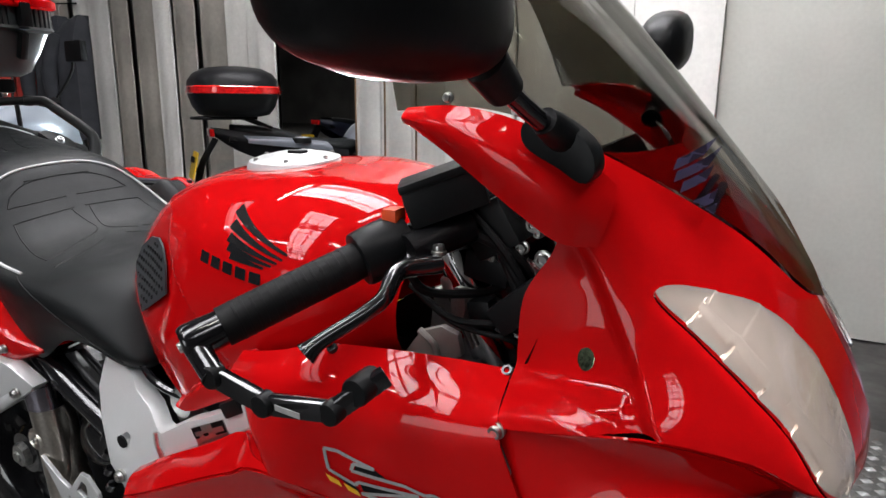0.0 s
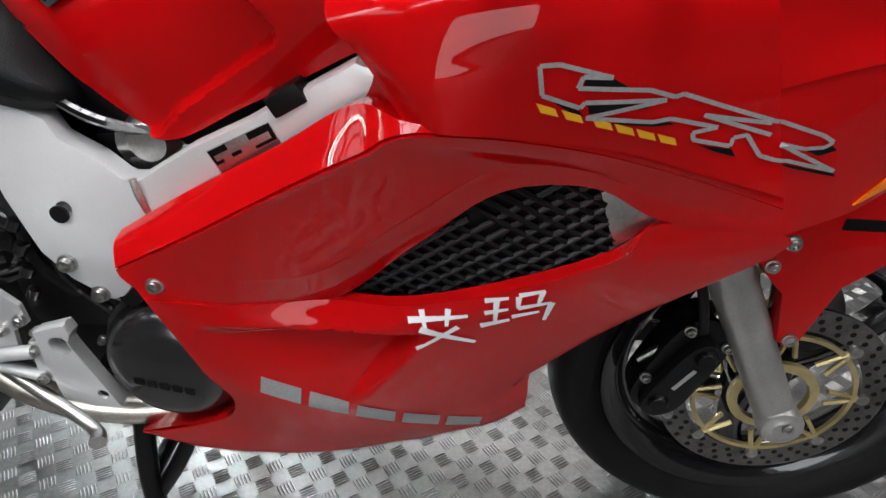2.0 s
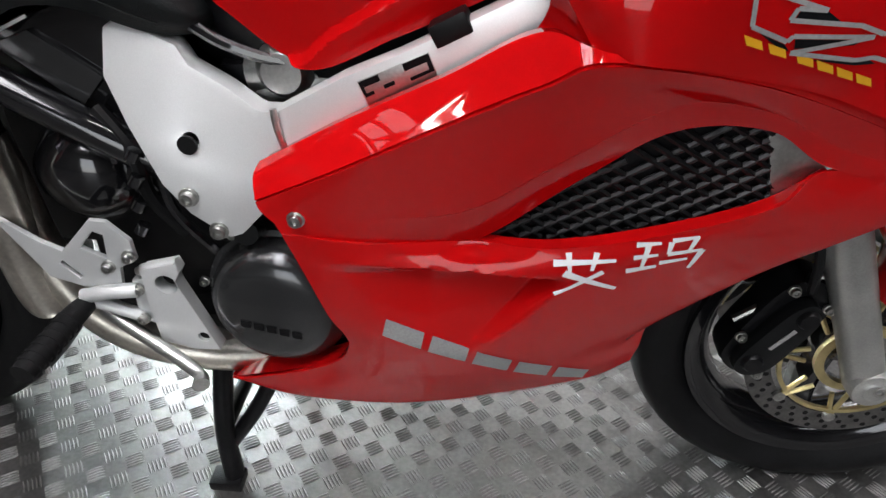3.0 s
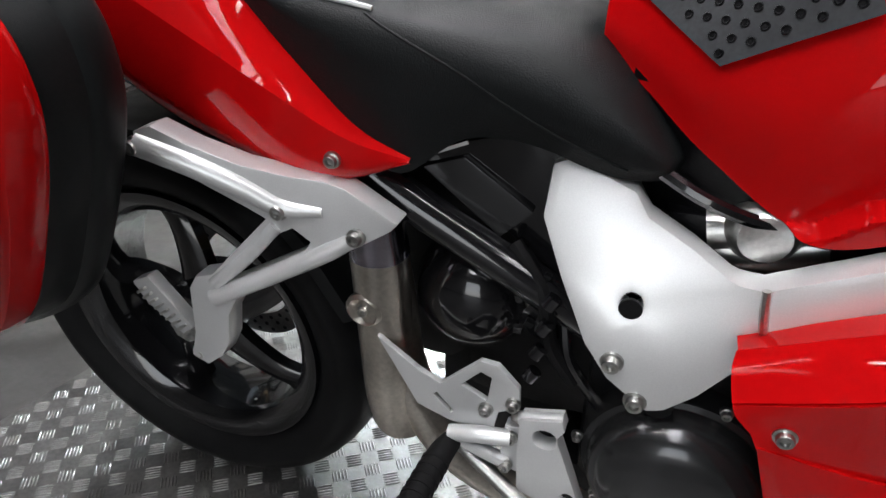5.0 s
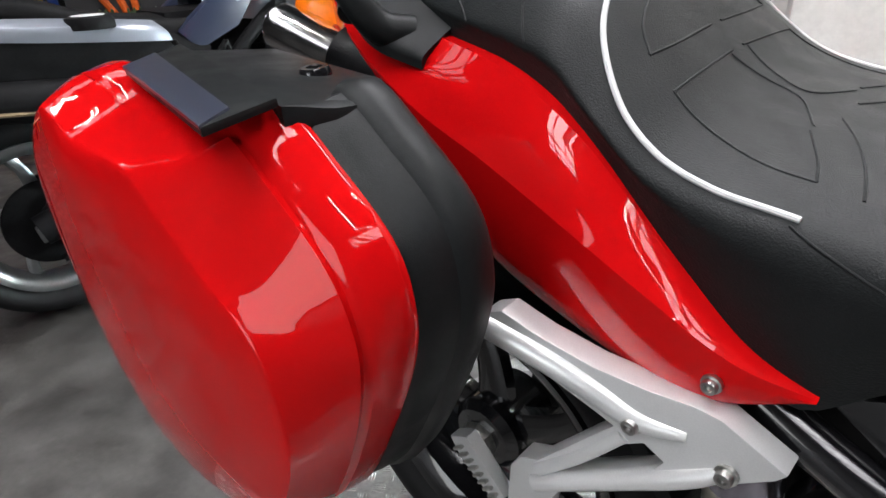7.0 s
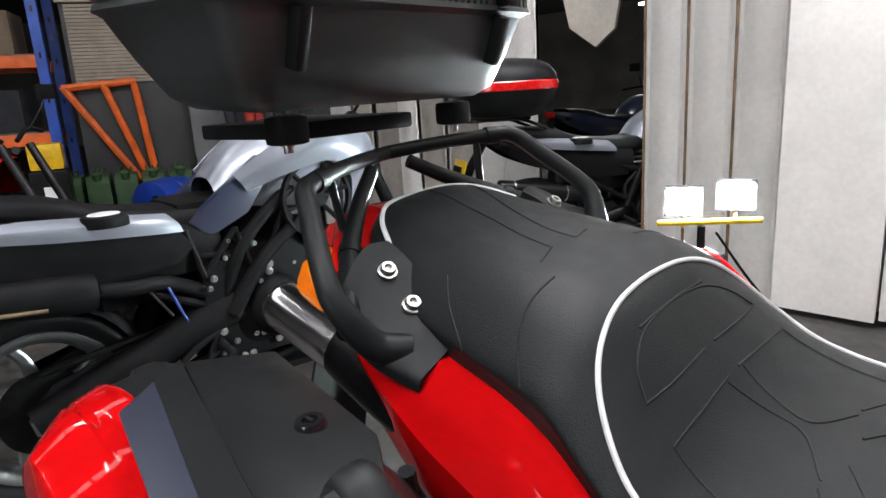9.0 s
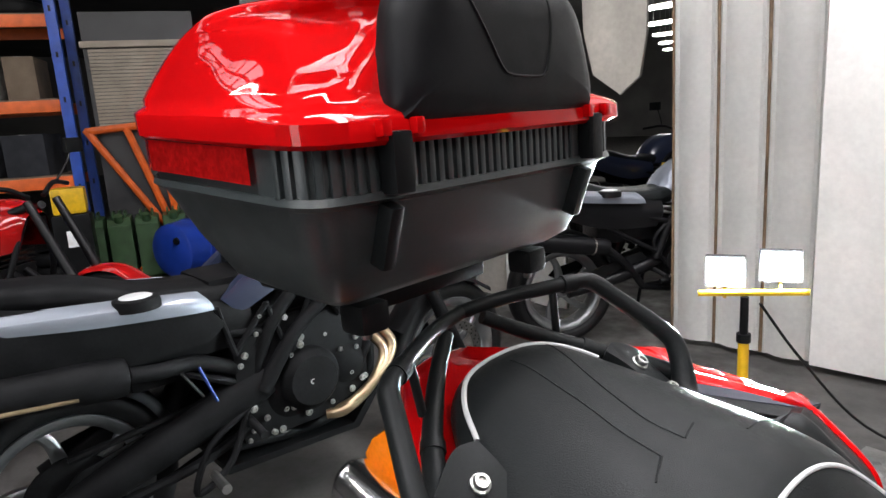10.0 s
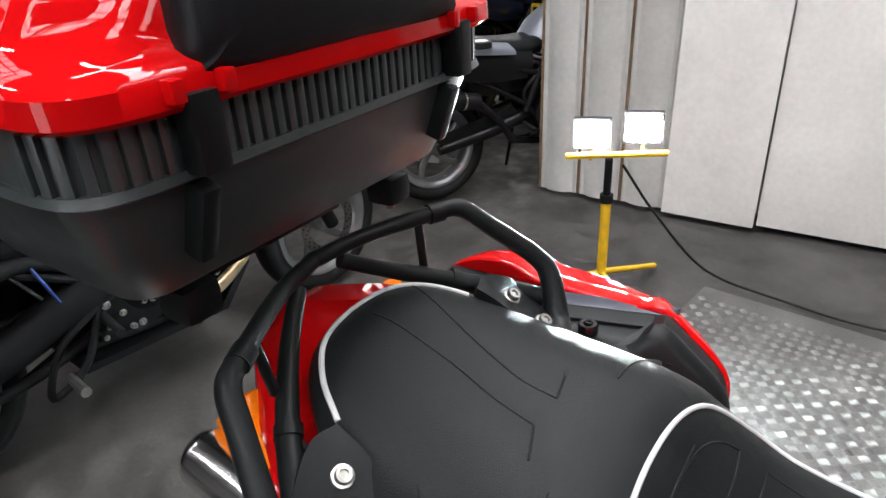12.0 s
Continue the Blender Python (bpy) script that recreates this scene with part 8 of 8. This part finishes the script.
part("case_base", pod([(1.0, 0.13, 0.15), (1.01, 0.17, 0.20), (1.05, 0.20, 0.24), (1.10, 0.215, 0.26), (1.118, 0.22, 0.265)]), CASE, far_case)
part("trim_band", pod([(1.112, 0.222, 0.267), (1.116, 0.226, 0.271), (1.145, 0.226, 0.271), (1.15, 0.222, 0.267)]), REDLENS, far_case)
part("case_lid", pod([(1.148, 0.221, 0.266), (1.18, 0.215, 0.258), (1.215, 0.19, 0.225), (1.24, 0.14, 0.17), (1.25, 0.06, 0.08)]), BLACKP, far_case)
part("case_foot", box((-0.16, 0, 0.995), (0.2, 0.2, 0.02), 0.005), CASE, far_case)
other_bike("parked_motorcycle", pose(-5.3, -0.35, 0, 0, 0, 35), "red road motorcycle parked near the shelves", MAROON, VINYL, ALURIM, fairing=False)
other_bike("parked_motorcycle", pose(-3.6, 4.6, 0, 0, 0, 75), "dark motorcycle standing in the far hall", BLUEBLK, VINYL, ALURIM)
other_bike("parked_motorcycle", pose(-3.0, 5.4, 0, 0, 0, 80), "dark motorcycle standing in the far hall", BLACKP, VINYL, ALURIM)

# ---- storage at the far side ----
BLUE = mat("blue_rack_paint", (0.02, 0.08, 0.45), 0.4, stain=0.25, stain_scale=8)
ORANGE = mat("orange_rack_paint", (0.75, 0.13, 0.015), 0.45, stain=0.25, stain_scale=8)
CARD = mat("cardboard", (0.17, 0.125, 0.085), 0.75, stain=0.25, stain_scale=6, grain=0.1)
CLOTH = mat("dark_cloth", (0.02, 0.022, 0.028), 0.85, stain=0.35, stain_scale=8, bump=0.5, bump_scale=60)
REDCLOTH = mat("red_cloth", (0.35, 0.03, 0.02), 0.8, stain=0.3, stain_scale=8, bump=0.4, bump_scale=60)
POLY = mat("clear_wrap", (0.5, 0.5, 0.48), 0.25, stain=0.3, stain_scale=12, bump=0.8, bump_scale=25)
GREEN = mat("olive_green_paint", (0.035, 0.075, 0.03), 0.45, stain=0.3, stain_scale=12)
rackx = Matrix.Translation((-7.15, 1.28, 0)) @ Matrix.Rotation(radians(65), 4, "Z")
rack = thing("storage_rack", "blue and orange pallet racking filled with parts", "shelving", rackx)
for x in (0.0, -1.0, -2.6):
    for y in (0.0, 0.8):
        p = part("upright", box((x, y, 1.6), (0.09, 0.08, 3.2), 0.006), BLUE, rack)
        for k in range(6):
            part("slot", box((x, y - 0.0405, 0.5 + 0.4 * k), (0.02, 0.002, 0.05), 0), DARK, p)
for z in (0.95, 1.65, 2.4):
    for y in (0.0, 0.8):
        part("beam", box((-1.3, y, z), (2.6, 0.05, 0.11), 0.006), ORANGE, rack)
    part("deck", box((-1.3, 0.4, z + 0.06), (2.5, 0.8, 0.02), 0.003), CARD, rack)
random.seed(4)
for z in (0.0, 1.02, 1.72, 2.47):
    x = -0.2
    while x > -2.4:
        w = random.uniform(0.25, 0.5)
        h = random.uniform(0.2, 0.48)
        kind = random.choice(("box", "box", "bag", "tyre"))
        m = rackx @ Matrix.Translation((x - w / 2, 0.35, z)) @ Matrix.Rotation(random.uniform(-0.2, 0.2), 4, "Z")
        if kind == "box":
            cb = thing("storage_box", "cardboard box on the storage rack", "box", m)
            part("carton", box((0, 0, h / 2), (w * 0.9, 0.5, h), 0.01), random.choice((CARD, CARD, POLY, CLOTH)), cb)
            part("tape", box((0, 0, h + 0.001), (0.05, 0.5, 0.003), 0), POLY, cb)
        elif kind == "bag":
            rows = [[(w * 0.46 * c * s, 0.22 * c * q, z2) for s, q in ((-1, -0.6), (-0.4, -1), (0.4, -1), (1, -0.6), (1, 0.6), (0.4, 1), (-0.4, 1), (-1, 0.6))] for z2, c in ((0.0, 0.8), (h * 0.3, 1.05), (h * 0.7, 0.9), (h * 0.95, 0.5), (h, 0.15))]
            bg = thing("stuffed_bag", "dark stuffed bag on the storage rack", "bag", m)
            part("bag_body", grid([cr(r + [r[0]], 24)[:-1] for r in rows], wrap=True, cap=True), CLOTH, bg)
            part("bag_handle", tube([(-0.08, 0, h - 0.01), (0, 0, h + 0.05), (0.08, 0, h - 0.01)], 0.008, n=6), CLOTH, bg)
        else:
            ty = thing("spare_tyre", "black spare motorcycle tyre lying on the rack", "tyre", m)
            for k in range(2):
                part("tyre", lathe(tyre_profile(0.27, 0.13, 0.08), (0, 0, 0.07 + 0.14 * k), "z", 32), RUBBER, ty)
        x -= w + 0.04
trestle = thing("orange_trestle", "orange steel frame leaning by the racking", "trestle", Matrix.Translation((-7.15, 1.40, 0)) @ Matrix.Rotation(radians(65), 4, "Z"))
for x0, x1 in ((0.0, 0.62), (0.35, 0.66), (0.62, 0.70)):
    part("frame_bar", tube([(x0, 0, 1.42), (x1, 0.05, 0.35)], 0.035, n=8, seg=2), ORANGE, trestle)
part("frame_bar", tube([(0.0, 0, 1.40), (0.64, 0, 1.44)], 0.035, n=8, seg=2), ORANGE, trestle)
part("frame_foot", tube([(0.3, -0.2, 0.03), (0.68, 0.05, 0.36), (0.7, 0.3, 0.03)], 0.03, n=8), ORANGE, trestle)


def jerry_can(m):
    c = thing("jerry_can", "olive green metal jerry can on the floor", "jerry can", m, "jerry cans")
    part("can_body", slab([(-0.17, 0.02), (-0.15, 0.0), (0.15, 0.0), (0.17, 0.02), (0.17, 0.40), (0.12, 0.45), (-0.15, 0.45), (-0.17, 0.43)], -0.08, 0.08, 0.02), GREEN, c)
    part("spout_cap", tube([(0.135, 0, 0.43), (0.155, 0, 0.475)], 0.03, n=12, seg=2), GREEN, c)
    for y in (-0.04, 0, 0.04):
        part("carry_bar", tube([(-0.1, y, 0.445), (-0.09, y, 0.485), (0.06, y, 0.485), (0.07, y, 0.445)], 0.008, n=8), GREEN, c)
    for s in (-1, 1):
        part("pressed_cross", tube([(-0.11, s * 0.081, 0.09), (0.11, s * 0.081, 0.36)], 0.006, n=6, seg=2), GREEN, c)
    return c


for k in range(5):
    p = Vector((-7.12, 1.32, 0)) + Vector((0.10, 0.22, 0)) * k - Vector((-0.07, 0.028, 0)) * k * 0.6
    jerry_can(Matrix.Translation(p) @ Matrix.Rotation(radians(-22), 4, "Z") @ Matrix.Scale(1.28, 4))
cab = thing("roller_shutter_cabinet", "beige cabinet with a roller shutter front", "cabinet", Matrix.Translation((-6.75, 2.35, 0)) @ Matrix.Rotation(radians(65), 4, "Z"))
BEIGE = mat("beige_shutter", (0.33, 0.28, 0.22), 0.5, stain=0.2, stain_scale=5)
part("cabinet_body", box((-0.45, 0.35, 1.25), (1.0, 0.6, 2.5), 0.01), mat("dark_cabinet", (0.035, 0.035, 0.037), 0.5, stain=0.2), cab)
part("cabinet_top", box((-0.45, 0.33, 2.2), (1.04, 0.66, 0.06), 0.01), BEIGE, cab)
for k in range(22):
    part("shutter_slat", box((-0.45, 0.035, 1.45 + k * 0.033), (0.92, 0.02, 0.028), 0.006), BEIGE, cab)
grey = thing("metal_cabinet", "grey metal cabinet with red and white stickers", "cabinet", Matrix.Translation((-6.35, 2.72, 0)) @ Matrix.Rotation(radians(65), 4, "Z"))
GREYM = mat("grey_cabinet_paint", (0.16, 0.165, 0.17), 0.45, stain=0.25, stain_scale=5)
part("cabinet_body", box((0, 0.3, 1.15), (0.9, 0.5, 2.3), 0.01), GREYM, grey)
for s in (-1, 1):
    dr = part("cabinet_door", box((s * 0.222, 0.04, 1.15), (0.435, 0.025, 2.2), 0.006), GREYM, grey)
    part("door_handle", box((s * 0.03, 0.02, 1.2), (0.015, 0.02, 0.12), 0.004), BOLT, dr)
for x, z, mt in ((-0.06, 1.86, "r"), (0.16, 1.93, "r"), (-0.12, 2.05, "w"), (0.02, 2.1, "w"), (0.06, 1.78, "w"), (-0.2, 1.82, "w")):
    part("sticker", lathe([(0, -0.002), (0.055 if mt == "r" else 0.035, -0.002), (0.055 if mt == "r" else 0.035, 0.0)], (x, 0.026, z), n=18), REDLENS if mt == "r" else WHITE, grey)
for k, (dx, dy, mt) in enumerate(((0, 0, CLOTH), (0.22, 0.26, REDCLOTH), (0.42, 0.5, CLOTH), (0.66, 0.72, CLOTH))):
    jk = thing("hanging_jacket", ("red" if mt is REDCLOTH else "dark") + " riding jacket hanging on a rail", "jacket", Matrix.Translation((-5.7 + dx, 2.62 + dy * 0.3, 0)) @ Matrix.Rotation(radians(50), 4, "Z"))
    rows = [[(w * c, 0.09 * s * (1 + 0.3 * math.sin(5 * c + k)), z) for c, s in ((math.cos(t), math.sin(t)) for t in (2 * math.pi * q / 20 for q in range(20)))] for z, w in ((0.75, 0.27), (1.0, 0.25), (1.35, 0.24), (1.62, 0.26), (1.75, 0.16), (1.82, 0.06))]
    part("jacket_body", grid(rows, wrap=True, cap=True), mt, jk)
    for s in (-1, 1):
        part("sleeve", tube([(s * 0.22, 0, 1.66), (s * 0.31, 0.02, 1.35), (s * 0.30, 0.03, 1.0)], [0.07, 0.065, 0.05], n=12), mt, jk)
    part("hanger_hook", tube([(0, 0, 1.8), (0, 0, 1.9), (0.03, 0, 1.93)], 0.004, n=6), BOLT, jk)
rail_ = part("clothes_rail", tube([(-6.0, 2.5, 0.0), (-6.0, 2.5, 1.93), (-4.9, 2.9, 1.93), (-4.9, 2.9, 0.0)], 0.016, n=10, smooth=False), DARK)
tagged(rail_, "dark steel clothes rail on the floor", "clothes rail")
drum = thing("blue_drum", "blue plastic drum lying beside the cans", "drum", pose(-6.4, 2.0, 0.27, 0, 0, 20))
part("drum_body", lathe([(0, -0.33), (0.22, -0.33), (0.25, -0.31), (0.26, -0.1), (0.27, -0.09), (0.26, -0.08), (0.26, 0.1), (0.27, 0.11), (0.26, 0.12), (0.25, 0.31), (0.22, 0.33), (0, 0.33)], (0, 0, 0), n=32), mat("blue_plastic", (0.01, 0.04, 0.3), 0.35, stain=0.2, stain_scale=8), drum)
part("bung", lathe([(0, -0.35), (0.03, -0.35), (0.035, -0.33)], (0.1, 0, 0.1), n=14), BLACK, drum)
vac = thing("yellow_black_machine", "yellow and black workshop machine on the floor", "machine", pose(-6.6, 1.02, 0, 0, 0, -20))
part("machine_body", box((0, 0, 0.36), (0.3, 0.3, 0.7), 0.04), BLACK, vac)
part("machine_head", box((0, 0, 0.82), (0.26, 0.26, 0.22), 0.03), YEL, vac)
part("label", box((0.152, 0, 0.5), (0.004, 0.1, 0.14), 0), WHITE, vac)
part("wheel", lathe([(0, -0.03), (0.07, -0.03), (0.08, 0.0), (0.07, 0.03), (0, 0.03)], (0.08, -0.16, 0.08), n=18), RUBBER, vac)
part("wheel", lathe([(0, -0.03), (0.07, -0.03), (0.08, 0.0), (0.07, 0.03), (0, 0.03)], (-0.08, -0.16, 0.08), n=18), RUBBER, vac)
